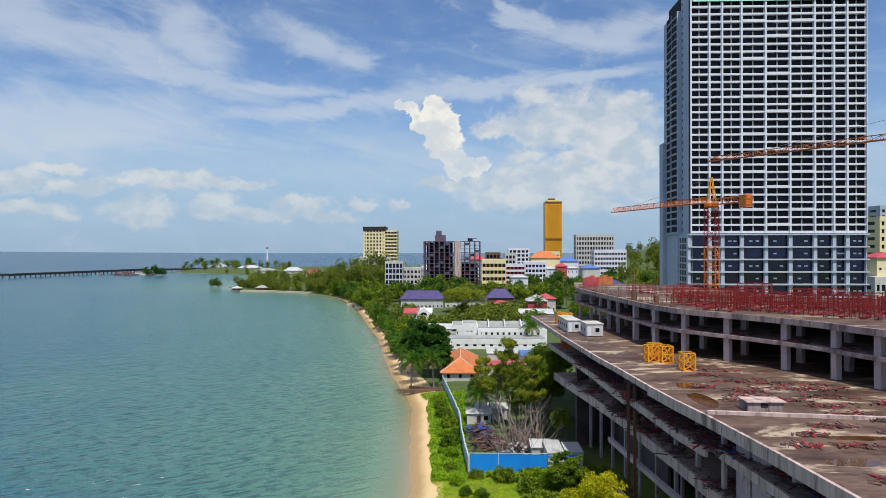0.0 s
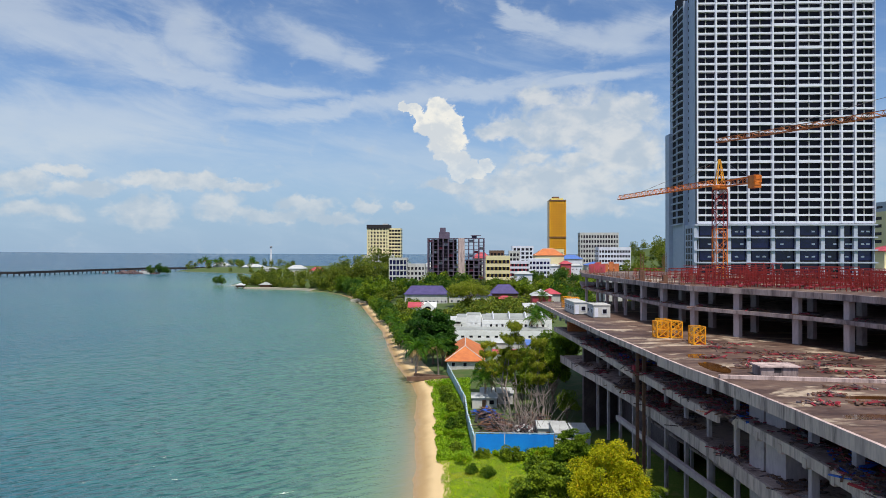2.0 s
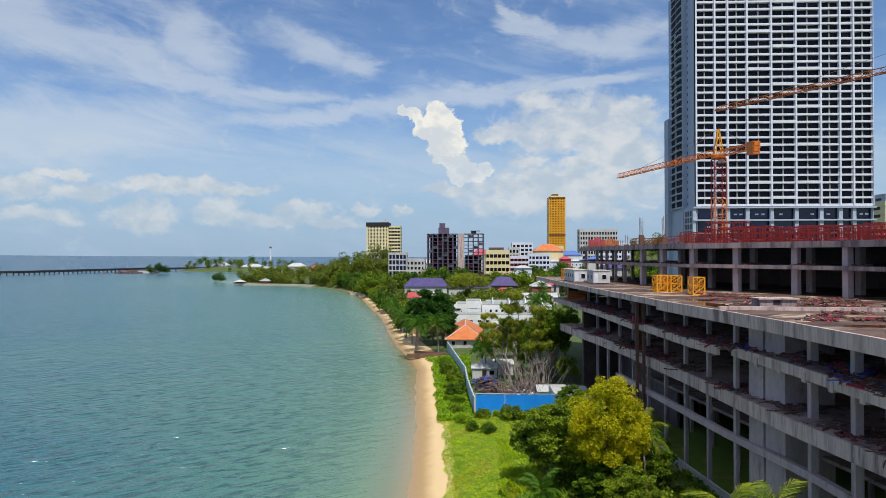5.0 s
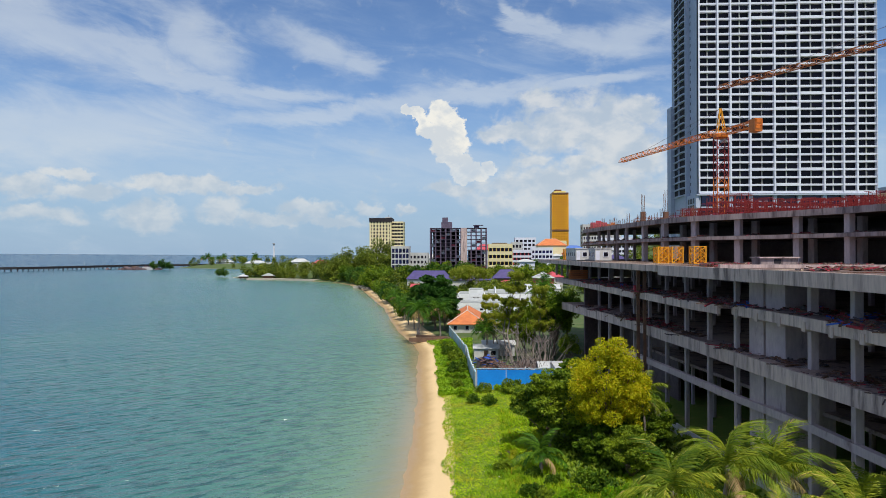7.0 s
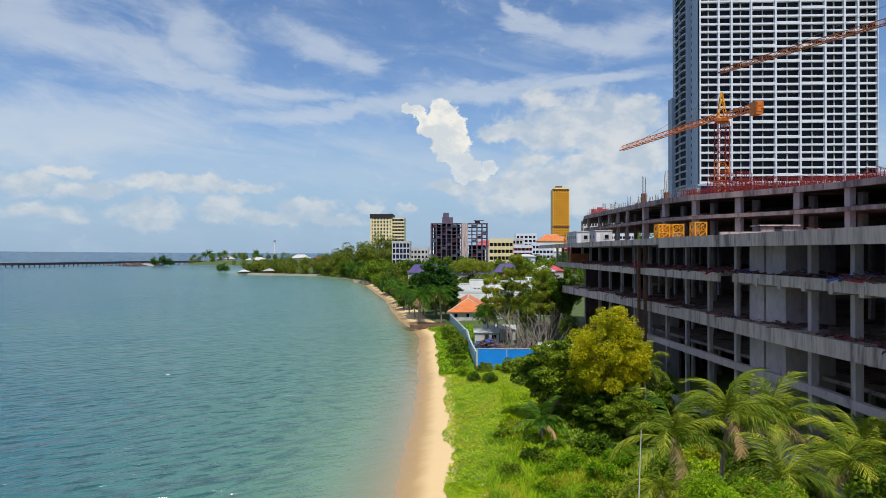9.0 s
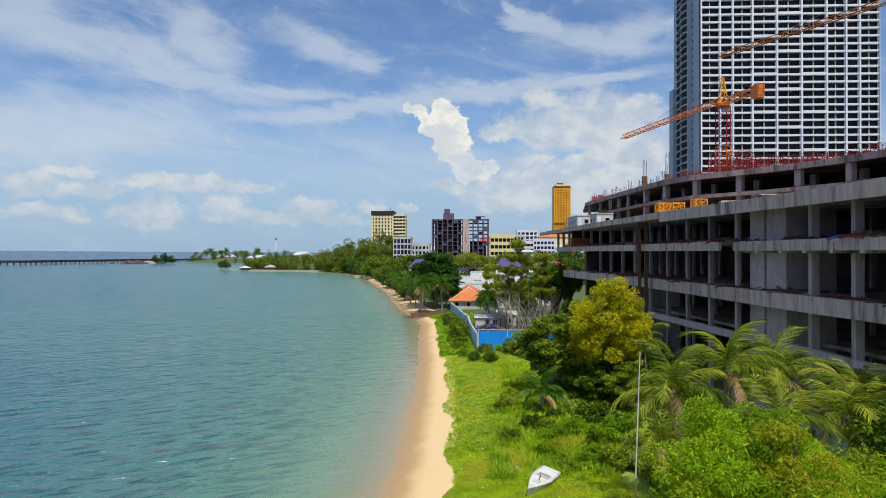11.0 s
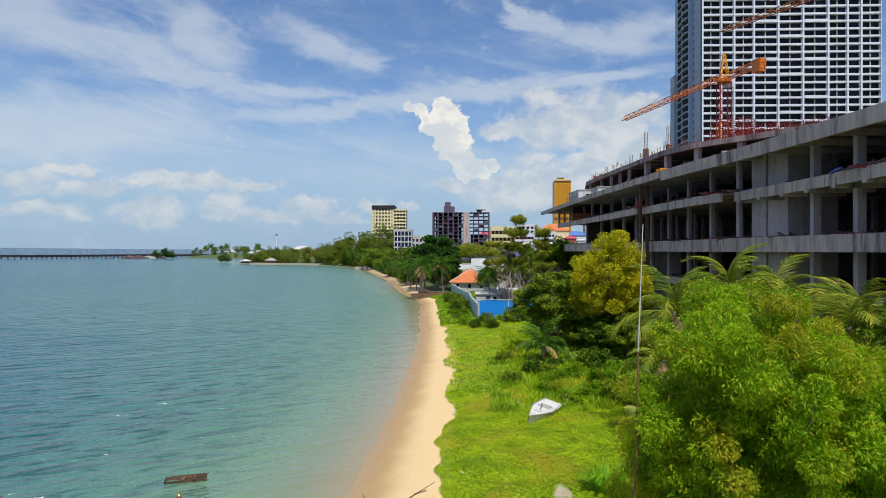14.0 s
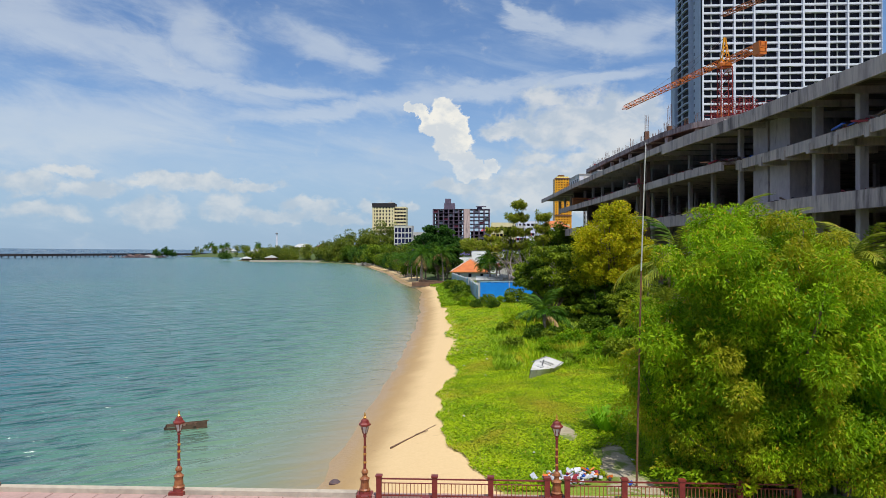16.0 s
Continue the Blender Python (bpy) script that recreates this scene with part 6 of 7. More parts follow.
for ob in bpy.data.objects:
    if ob.parent is None and ob.type == "EMPTY" and ob.get("category") in ("building", "house", "shed") and ob.location.y > 200:
        xs = [(c.matrix_basis @ Vector(p)) for c in ob.children if c.name.split(".")[0] in ("core", "wall") for p in c.bound_box]
        if xs:
            FOOT.append((ob.location.x + min(p.x for p in xs), ob.location.x + max(p.x for p in xs), ob.location.y + min(p.y for p in xs), ob.location.y + max(p.y for p in xs)))
FOOT.append((-41, 16, 668, 692))
for k in range(84):
    y = 250 + 400 * (k + rng.random()) / 84
    x = shore(y) + 5.0 + (6 if 370 < y < 492 else 16) * rng.random()
    if clear_of(x, y, 3):
        s = (0.5 + 0.3 * rng.random()) if y < 492 else (0.9 + 0.5 * rng.random())
        put_tree(FAR[int(rng.integers(5))], x, y, land_height(x, y), s, 360 * rng.random())
for k in range(24):
    y = 505 + 130 * rng.random()
    x = shore(y) + 30 + 28 * rng.random()
    if clear_of(x, y, 3):
        put_tree(FAR[int(rng.integers(5))], x, y, land_height(x, y), 0.9 + 0.5 * rng.random(), 360 * rng.random())
for k in range(88):
    y = 680 + 300 * rng.random() ** 2.0
    x = shore(y) + 8 + (150 if y < 800 else 120) * rng.random() ** 1.5
    if x < -88 and clear_of(x, y, 3):
        k2 = (1.45 + 0.7 * rng.random()) * float(np.interp(x, (-215, -160, -125), (0.58, 0.62, 1.0)))
        GROVE.append((x, y, 11 * k2, 4.6 * k2))
for k in range(130):
    y = 410 + 260 * rng.random()
    x = -40 + (95 + 0.3 * y) * rng.random()
    if clear_of(x, y, 5) and x > shore(y) + 20 and not (y < 500 and -60 < x < 40):
        put_tree(FAR[int(rng.integers(5))], x, y, land_height(x, y), 0.85 + 0.55 * rng.random(), 360 * rng.random())
for k in range(52):
    x = 186 + 200 * rng.random()
    y = 640 + 260 * rng.random()
    if clear_of(x, y, 5):
        k2 = 1.1 + 0.7 * rng.random()
        GROVE.append((x, y, 11 * k2, 4.6 * k2))
for x, y, s in ((165, 395, 1.0), (175, 410, 1.2), (170, 330, 1.1), (180, 340, 1.0), (186, 360, 1.2)):
    put_tree(FAR[1], x, y, 3, s, 30 * s)
for k in range(16):
    x, y = -500 + 170 * rng.random(), 1140 + 150 * rng.random()
    if x > shore(y) + 4:
        k2 = 0.7 + 0.7 * rng.random()
        GROVE.append((x, y, 11 * k2, 4.6 * k2))
for k in range(34):
    x, y = -565 + 215 * rng.random(), 1300 + 90 * rng.random()
    if x > shore(y) + 6 and clear_of(x, y, 2):
        k2 = 0.7 + 0.9 * rng.random()
        GROVE.append((x, y, 11 * k2, 4.6 * k2))
for x, y, s in ((-545, 1150, 1.3), (-531, 1155, 1.6), (-517, 1150, 1.2), (-300, 800, 0.8), (-290, 790, 1.0)):
    put_tree(FAR[0], x, y, 0.8, s, 40 * s)
cl = []
r3 = np.random.default_rng(123)
for k in range(450):
    if k < 230:
        y = 345 + 330 * r3.random()
        x = -70 + (120 + 0.36 * y) * r3.random()
        if (-52 < x < 38 and 372 < y < 492) or x < shore(y) + 8 or not clear_of(x, y, 4) or (x < 40 and y < 372):
            continue
        if y > 480:
            h, r = 6 + 7 * r3.random(), 3.0 + 2.0 * r3.random()
        else:
            h, r = 5 + 4 * r3.random(), 2.6 + 1.5 * r3.random()
    elif k < 260:
        x, y = -505 + 200 * r3.random(), 1060 + 200 * r3.random()
        if x < shore(y) + 5:
            continue
        h, r = 6 + 6 * r3.random(), 4 + 2 * r3.random()
    elif k < 350:
        y = 678 + 240 * r3.random() ** 1.6
        x = shore(y) + 5 + (-80 - shore(y)) * r3.random()
        k2 = float(np.interp(x, (-215, -160, -125), (0.55, 0.6, 1.0)))
        h, r = (11 + 8 * r3.random()) * k2, (4.5 + 2.5 * r3.random()) * (0.4 + 0.6 * k2)
    else:
        x, y = 150 + 190 * r3.random(), 600 + 260 * r3.random()
        if not clear_of(x, y, 5):
            continue
        h, r = 8 + 7 * r3.random(), 4 + 2.5 * r3.random()
    GROVE.append((x, y, h, r))
for k in range(320):
    # gardens between the compound and the halls, and the town's front gardens
    if k < 200:
        x, y = -48 + 92 * r3.random(), 352 + 112 * r3.random()
        if x < shore(y) + 8 or not clear_of(x, y, 1.2):
            continue
        if -34 < x < -8 and y > 398:
            continue
        GROVE.append((x, y, (3.2 + 3.0 * r3.random()) if x < 4 else (4.5 + 3.5 * r3.random()), 2.6 + 1.6 * r3.random()))
    elif k < 262:
        x, y = -72 + 180 * r3.random(), 515 + 60 * r3.random()
        if x > shore(y) + 10 and clear_of(x, y, 2):
            GROVE.append((x, y, 9 + 6 * r3.random(), 3.2 + 2 * r3.random()))
    else:
        y = 545 + 230 * r3.random()
        GROVE.append((shore(y) + 3 + 14 * r3.random(), y, 5 + 6 * r3.random(), 3.4 + 2 * r3.random()))
for x, y, h, r in GROVE:
    z0 = land_height(x, y)
    for q in range(7):
        a, w = r3.random() * math.tau, r * 0.6 * r3.random()
        cl.append((x + math.cos(a) * w, y + math.sin(a) * w, z0 + h * (0.15 + 0.75 * r3.random()), r * (0.45 + 0.3 * r3.random()), 0.8))
wood = new("woodland", leaf_mesh("woodland", r3, cl, 300000, 1.2, 0.75, M["leaf_wood"], 0.2, 0.6))
tagged(wood, "mixed green woodland and garden trees between the houses", "woodland", kind="stuff")

# big wide-crowned tree in front of the violet halls
big = broad_tree("tree", "wide feathery olive rain tree before the halls", 61, 13, 13, "leaf_olive", 16000, 0.7, 0.34, 0.5, 80, 3.0, 0.5, low=-0.5, crown_low=0.3)
big.matrix_basis = pose(0, 450, 3.3) @ Matrix.Diagonal((1.1, 1.1, 1.25, 1))
# broad tree and palms on the beach head
bt = broad_tree("tree", "dark layered almond tree at the beach head", 62, 14.5, 6.6, "leaf_dark", 14000, 0.6, 0.36, 0.35, 54, 1.7, 0.42, crown_low=0.15, low=-0.8)
bt.matrix_basis = pose(-12.2, 233, 2) @ Matrix.Diagonal((1.15, 1.15, 1.3, 1))
put_tree(bt, -17.5, 248, 1.8, 0.8, 80)
put_tree(bt, -9.0, 230, 2.0, 0.7, 200)

P1 = palm("tall coconut palm with hanging fronds at the beach head", 31, 8.4, 5.6, 32, "leaf_palm_dark", (0.4, -0.2), 0.22, 15)
P1.matrix_basis = pose(-16.4, 211, 1.4)
P2 = palm("leaning coconut palm with hanging fronds at the beach head", 32, 8.6, 5.6, 32, "leaf_palm_dark", (-0.7, 0.3), 0.22, 15)
P2.matrix_basis = pose(-9.5, 213, 1.6)
for i, (x, y, s) in enumerate(((-17, 224, 0.85), (-20, 240, 0.85), (-23.5, 256, 0.85), (-26.5, 272, 0.8), (-30, 290, 0.8), (-34, 310, 0.8), (-37, 330, 0.8), (4, 170, 0.75), (30, 300, 1.0), (33, 318, 1.1), (60, 520, 1.1), (70, 470, 1.0), (46, 430, 1.0))):
    copy_thing((P1, P2)[i % 2], pose(x, y, land_height(x, y), 0, 0, 67 * i) @ Matrix.Diagonal((s, s, s, 1)))
for i in range(9):
    x = -545 + 15 * i + 6 * math.sin(i * 3)
    copy_thing((P1, P2)[i % 2], pose(x, 1345 + 20 * math.cos(i), 2, 0, 0, 50 * i) @ Matrix.Diagonal((1.5, 1.5, 1.9 + 0.3 * math.sin(i * 2), 1)))


def feathery_tree(seed, height, spread, label, leaves=26000, bare=True):
    """A tall thin-crowned casuarina: ragged tufts along bare crooked limbs."""
    rng = np.random.default_rng(seed)
    t = thing("tree", label, "tree")
    tips = []
    g = Geo()
    for s in range(3):
        bx, by = rng.normal() * 0.8, rng.normal() * 0.8
        p = Vector((bx, by, -0.3))
        for k in range(6):
            q = p + Vector((rng.normal() * 0.6, rng.normal() * 0.6, height / 6.6))
            g.beam(p, q, 0.24 * (1 - k / 7), 6, 0.24 * (1 - (k + 1) / 7))
            if k > 0:
                for b in range(5):
                    a = rng.random() * math.tau
                    ln = spread * (0.4 + 0.6 * rng.random()) * (1.15 - 0.17 * k)
                    e = q + Vector((math.cos(a) * ln, math.sin(a) * ln, ln * (0.5 + 0.4 * rng.random())))
                    m = q.lerp(e, 0.5) + Vector((0, 0, -0.15 * ln))
                    g.beam(q, m, 0.09, 4, 0.06)
                    g.beam(m, e, 0.06, 4, 0.02)
                    if k > 1 or not bare:
                        for u in (0.3, 0.45, 0.6, 0.75, 0.9, 1.05):
                            w = m.lerp(e, (u - 0.5) * 2) if u > 0.5 else q.lerp(m, u * 2)
                            tips.append((w.x + rng.normal() * 0.25, w.y + rng.normal() * 0.25, w.z + 0.15 + rng.normal() * 0.2, 0.35 + 0.4 * rng.random(), 1.1))
            p = q
        tips.append((p.x, p.y, p.z, 1.0, 1.2))
    part("trunk", g, M["bark_pale"], t)
    part("crown", leaf_mesh("crown", rng, tips, int(leaves * 1.15), 0.50, 0.11, M["leaf_olive"], 0.5, 0.1), M["leaf_olive"], t)
    return t


c1 = feathery_tree(41, 22.5, 3.9, "tall feathery olive casuarina with bare lower limbs in the yard")
c1.matrix_basis = pose(9.5, 163, 1.9)
c2 = feathery_tree(42, 19, 3.4, "slender feathery casuarina with bare lower limbs in the yard", 19000)
c2.matrix_basis = pose(16.5, 158, 1.9)
copy_thing(c1, pose(5.5, 172, 1.9, 0, 0, 130) @ Matrix.Diagonal((0.8, 0.8, 0.72, 1)))
dk = broad_tree("tree", "dense dark green tree between yard and podium", 64, 17, 4.4, "leaf_mid", 8000, 0.5, 0.3, 0.3, 40, 1.5, 0.9, crown_low=0.25)
dk.matrix_basis = pose(19.5, 163, 1.9)
put_tree(dk, 16, 176, 1.9, 0.8, 120)
put_tree(dk, 9, 180, 1.9, 0.6, 30)
put_tree(dk, 3.5, 186, 1.9, 0.5, 70)
put_tree(dk, 13, 166, 1.9, 0.55, 160)
put_tree(dk, 21, 172, 1.9, 0.75, 250)
put_tree(dk, 21.5, 150, 1.9, 0.5, 220)
for x, y, k in ((22, 190, 0.8), (17, 198, 0.7), (24, 206, 0.9), (12, 200, 0.6), (28, 200, 0.9), (30, 215, 0.8)):
    put_tree(dk, x, y, 1.9, k, 37 * x)


def bare_shrub(seed, h, label, n=26):
    rng = np.random.default_rng(seed)
    t = thing("bare_tree", label, "tree")
    g = Geo()
    for s in range(n):
        a = rng.random() * math.tau
        p = Vector((math.cos(a) * 0.4, math.sin(a) * 0.4, -0.2))
        d = Vector((math.cos(a) * 0.55, math.sin(a) * 0.55, 1)) * h / 4
        for k in range(4):
            q = p + d * (0.7 + 0.5 * rng.random()) + Vector((rng.normal(), rng.normal(), rng.normal() * 0.3)) * h * 0.07
            g.beam(p, q, 0.06 * (1 - k / 5), 3, 0.06 * (1 - (k + 1) / 5))
            p = q
    part("twig_crown", g, M["bark_pale"], t)
    return t


b1 = bare_shrub(51, 9, "leafless grey-brown tree with upright twigs in the yard")
b1.matrix_basis = pose(11, 148, 1.9)
for x, y, s, r in ((15, 142, 1.1, 50), (8, 142, 0.8, 90), (18, 136, 0.6, 150), (13, 153, 1.1, 200), (22.6, 136.5, 0.5, 20)):
    copy_thing(b1, pose(x, y, 1.8, 0, 0, r) @ Matrix.Diagonal((s, s, s, 1)))

# foreshore grove
yt = broad_tree("tree", "rounded yellow-green tree in bright new leaf", 76, 15.4, 5.0, "leaf_yellow", 34000, 0.30, 0.15, 0.32, 150, 1.0, 0.8, crown_low=0.2, low=-0.7)
yt.matrix_basis = pose(16.9, 84, 1.8)
at_ = broad_tree("tree", "dark green almond tree with flat leaf layers", 72, 11.2, 5.4, "leaf_mid", 17000, 0.42, 0.24, 0.32, 84, 1.1, 0.42, crown_low=0.12, low=-0.8)
at_.matrix_basis = pose(10.9, 90, 1.6)
put_tree(at_, 15.6, 94, 1.6, 0.9, 140)
put_tree(at_, 15.6, 83, 1.6, 0.6, 250)
put_tree(at_, 18.5, 118, 1.6, 0.75, 60)
put_tree(at_, 18.5, 78, 1.6, 0.6, 20)
put_tree(at_, 22, 88, 1.6, 0.75, 310)
nt = broad_tree("tree", "large bright green tree with drooping small leaves", 73, 12.4, 5.3, "leaf_bright", 125000, 0.22, 0.068, 0.34, 220, 0.85, 0.75, crown_low=0.08, low=-0.9, droop=0.7)
nt.matrix_basis = pose(12.5, 31.4, 1.2)
nt2 = broad_tree("tree", "smaller bright green tree with drooping leaves", 74, 6.4, 3.2, "leaf_bright", 36000, 0.20, 0.058, 0.2, 50, 0.95, 0.8, crown_low=0.06, low=-0.9, droop=0.7)
nt2.matrix_basis = pose(10.3, 33.2, 1.2)
for x, y, k, a in ((12.3, 31.6, 1.1, 300), (15.0, 31.4, 1.3, 100), (11.8, 33.4, 1.15, 210), (17.6, 32.2, 1.4, 20), (19.4, 35.5, 1.4, 200), (11.0, 30.0, 0.72, 140), (13.4, 29.8, 0.8, 60), (15.8, 29.8, 0.85, 250), (18.0, 30.0, 0.85, 170)):
    put_tree(nt2, x, y, 1.2, k, a)
nb = broad_tree("tree", "broad-leaved dark green tree beside the podium", 75, 11, 3.8, "leaf_mid", 9000, 0.42, 0.26, 0.25, 34, 1.3, 0.6, crown_low=0.2)
nb.matrix_basis = pose(27.0, 41, 1.6)
put_tree(nb, 30, 46, 1.6, 0.7, 70)

PA = palm("coconut palm with long arching yellow-green fronds", 33, 9.9, 4.5, 17, "leaf_palm", (0.6, -0.3), 0.17, 34)
PA.matrix_basis = pose(18.4, 51.5, 1.6)
PB = palm("coconut palm with long arching fronds, slightly leaning", 34, 8.6, 4.5, 16, "leaf_palm", (-0.8, -0.4), 0.17, 34)
PB.matrix_basis = pose(15.4, 50.2, 1.6)
for k, (x, y, s, sz) in enumerate(((22.6, 53, 1.0, 0.95), (26.2, 48.5, 0.95, 0.95), (29.6, 52, 0.9, 0.85), (21.6, 84.7, 0.85, 0.92), (14.0, 48.2, 0.75, 0.66), (18.6, 42.4, 0.9, 0.96), (24.0, 43.5, 0.85, 0.85), (27, 62, 0.9, 0.8))):
    copy_thing((PA, PB)[(0, 1, 1, 1, 1, 1, 0, 1)[k]], pose(x, y, 1.5, 0, 0, 77 * k + 40) @ Matrix.Diagonal((s, s, sz, 1)))
PS = palm("young palm with a short trunk and spreading fronds", 35, 2.3, 3.6, 20, "leaf_palm_dark", (0, 0), 0.2, 26)
PS.matrix_basis = pose(8.3, 80.5, 1.5)

# ---- ground cover ----
def veg_edge(y):
    return shore(y) + 5.5 + float(np.interp(y, (30, 32, 34, 36, 40, 44), (3.4, 2.8, 1.8, 1.0, 0.4, 0))) - min(1.0, max(0.0, (y - 70) / 60)) + 1.5 * noise.noise(Vector((0.0, y * 0.11, 1.0))) + 0.45 * noise.noise(Vector((0.0, y * 0.45, 5.0)))


def ground_cover(name, label, seed, count, y0, y1, xmax, length, width, mat, patch_scale, thresh, height, power=1.0, xmin=-99.0):
    rng = np.random.default_rng(seed)
    v = []
    tries = 0
    while len(v) < count * 4 and tries < count * 12:
        tries += 1
        y = y0 + (y1 - y0) * rng.random() ** power
        x0 = max(xmin, veg_edge(y))
        x = x0 + (xmax - x0) * rng.random()
        if (y < 31.5 and x > 3.4) or (y < 36 + 0.6 * noise.noise(Vector((x, y, 2.0))) and 6.1 + 0.3 * noise.noise(Vector((x, y, 4.0))) < x < 7.7) or ((x - 5.15) / 0.6) ** 2 + ((y - 38.4) / 1.8) ** 2 < 0.8 + 0.5 * noise.noise(Vector((x, y, 2.0))):
            continue
        if noise.noise(Vector((x * patch_scale, y * patch_scale, seed))) + 0.25 * rng.random() < thresh:
            continue
        z = land_height(x, y) + height * rng.random()
        a = rng.random() * math.tau
        k = 0.6 + 0.8 * rng.random()
        up = 0.15 + 0.75 * rng.random() if height < 0.22 else 0.6 + rng.random()
        d = Vector((math.cos(a), math.sin(a), up)).normalized() * length * k
        s = Vector((-math.sin(a), math.cos(a), 0)) * width * k / 2
        p = Vector((x, y, z))
        v += [tuple(p - s * 0.4), tuple(p + d * 0.55 + s), tuple(p + d), tuple(p + d * 0.55 - s)]
    me = bpy.data.meshes.new(name)
    me.from_pydata(v, [], [(i, i + 1, i + 2, i + 3) for i in range(0, len(v) - 3, 4)])
    me.materials.append(M[mat])
    ob = new(name, me)
    return tagged(ob, label, "plants", kind="stuff")


ground_cover("creeper", "low bright green beach creeper over the sand", 1, 190000, 29.5, 68, 12.5, 0.11, 0.085, "grass", 0.25, -0.95, 0.13)
ground_cover("creeper", "low bright green beach creeper over the far sand", 2, 55000, 66, 140, 15, 0.22, 0.17, "grass", 0.2, -0.5, 0.2)
ground_cover("creeper", "rank green creeper between the beach and the wall", 7, 30000, 128, 206, 0.4, 0.34, 0.24, "leaf_fresh", 0.2, -0.6, 0.5)
ground_cover("tall_grass", "long pale grass round the stranded boat", 6, 14000, 57, 84, 12, 0.6, 0.05, "leaf_fresh", 0.3, 0.05, 0.3, 1.0, 1.8)
ground_cover("tall_grass", "tufts of tall green grass on the foreshore", 3, 22000, 56, 112, 18, 0.8, 0.06, "leaf_bright", 0.2, -0.02, 0.25, 1.0, 4.5)
ground_cover("undergrowth", "dark undergrowth below the grove", 4, 22000, 72, 132, 30, 0.5, 0.3, "leaf_mid", 0.15, 0.05, 0.9, 1.0, 11.0)
ground_cover("undergrowth", "dark undergrowth below the palms", 5, 16000, 34, 66, 30, 0.5, 0.3, "leaf_mid", 0.15, -0.3, 0.9, 1.0, 14.0)


def shrub(label, seed, r, h, leaf, leaves, length, width):
    rng = np.random.default_rng(seed)
    t = thing("shrub", label, "shrub")
    cl = clumps_on(rng, 16, r, r, h * 0.55, h * 0.45, r * 0.42, 0.8, -0.3)
    part("stems", limbs(rng, h * 0.4, 0.05, [c[:3] for c in cl[:8]], 0.1), M["bark"], t)
    part("crown", leaf_mesh("crown", rng, cl, leaves, length, width, M[leaf]), M[leaf], t)
    return t


S1 = shrub("low leafy green shrub on the foreshore", 81, 1.6, 2.0, "leaf_bright", 2200, 0.28, 0.13)
S1.matrix_basis = pose(10.2, 70, 1.5)
S2 = shrub("dark leafy shrub on the foreshore", 82, 1.7, 2.2, "leaf_mid", 2000, 0.32, 0.2)
S2.matrix_basis = pose(-1.5, 158, 1.2)
rng = np.random.default_rng(90)
for x, y, s, k in ((12.5, 66, 1.0, 0), (8.0, 68, 0.8, 0), (6.5, 73, 0.7, 1), (13.5, 74, 1.1, 1), (15.6, 70, 1.2, 0), (5.0, 88, 0.8, 0), (3.2, 118, 0.8, 1), (2.5, 128.5, 0.8, 1), (5.4, 129, 0.7, 0), (-3.0, 150, 1.2, 1), (-3.6, 166, 1.3, 1), (-5.2, 176, 1.2, 1), (-2.4, 142, 0.9, 0), (-4.6, 158, 1.0, 0), (-2.6, 134, 0.8, 1), (-1.2, 126, 0.9, 0), (-3.8, 171, 0.9, 1), (-6.4, 186, 1.1, 1), (-7.4, 196, 1.0, 0), (0.4, 120, 0.7, 1), (-4.2, 145, 0.8, 0), (8, 126, 1.2, 1), (14, 126, 1.4, 0), (12, 120, 1.2, 1), (18, 122, 1.6, 1), (22, 118, 1.6, 0), (20, 108, 1.6, 1), (24, 104, 1.5, 1), (16, 104, 1.3, 0), (25, 96, 1.4, 1), (25.5, 78, 1.4, 1), (23, 69, 1.3, 0), (26, 64, 1.5, 1), (19, 66, 1.2, 1), (16, 62, 1.1, 0), (27, 58, 1.5, 1), (10.8, 61, 0.8, 0), (13, 59, 0.9, 1), (15, 45, 1.0, 1), (12, 41, 0.8, 0), (18, 42, 1.2, 1), (21, 38, 1.2, 0), (26, 38, 1.4, 1), (9.4, 30.2, 0.8, 0), (11.2, 29.9, 0.9, 0), (13.2, 30.1, 1.0, 0), (15.4, 29.9, 1.1, 0), (17.8, 30.2, 1.2, 0), (20.4, 30.2, 1.2, 0), (10.6, 32.5, 1.0, 0)):
    put_tree((S1, S2)[k], x, y, land_height(x, y), s, 360 * rng.random())
for k in range(22):
    x, y = 3.5 + 9 * rng.random(), 56 + 30 * rng.random()
    if math.hypot(x - 5.6, y - 56.6) > 3.5:
        put_tree((S1, S2, S1)[k % 3], x, y, land_height(x, y) - 0.1, 0.25 + 0.45 * rng.random(), 360 * rng.random())
fern = thing("shrub", "bright green strap-leaved clump near the railing", "shrub", (7.7, 39.2, 1.38))
g = Geo()
for i in range(90):
    a = rng.random() * math.tau
    l = 1.0 + 0.7 * rng.random()
    r0 = 0.7 * rng.random()
    p = Vector((math.cos(a) * r0, math.sin(a) * r0, 0))
    q = p + Vector((math.cos(a) * l * 0.45, math.sin(a) * l * 0.45, l * 0.75))
    e = q + Vector((math.cos(a) * l * 0.5, math.sin(a) * l * 0.5, -0.1 * l))
    s = Vector((-math.sin(a), math.cos(a), 0)) * 0.06
    g.add([tuple(p - s), tuple(p + s), tuple(q + s), tuple(q - s), tuple(e)], [(0, 1, 2, 3), (3, 2, 4)])
part("leaves", g, M["fern"], fern)

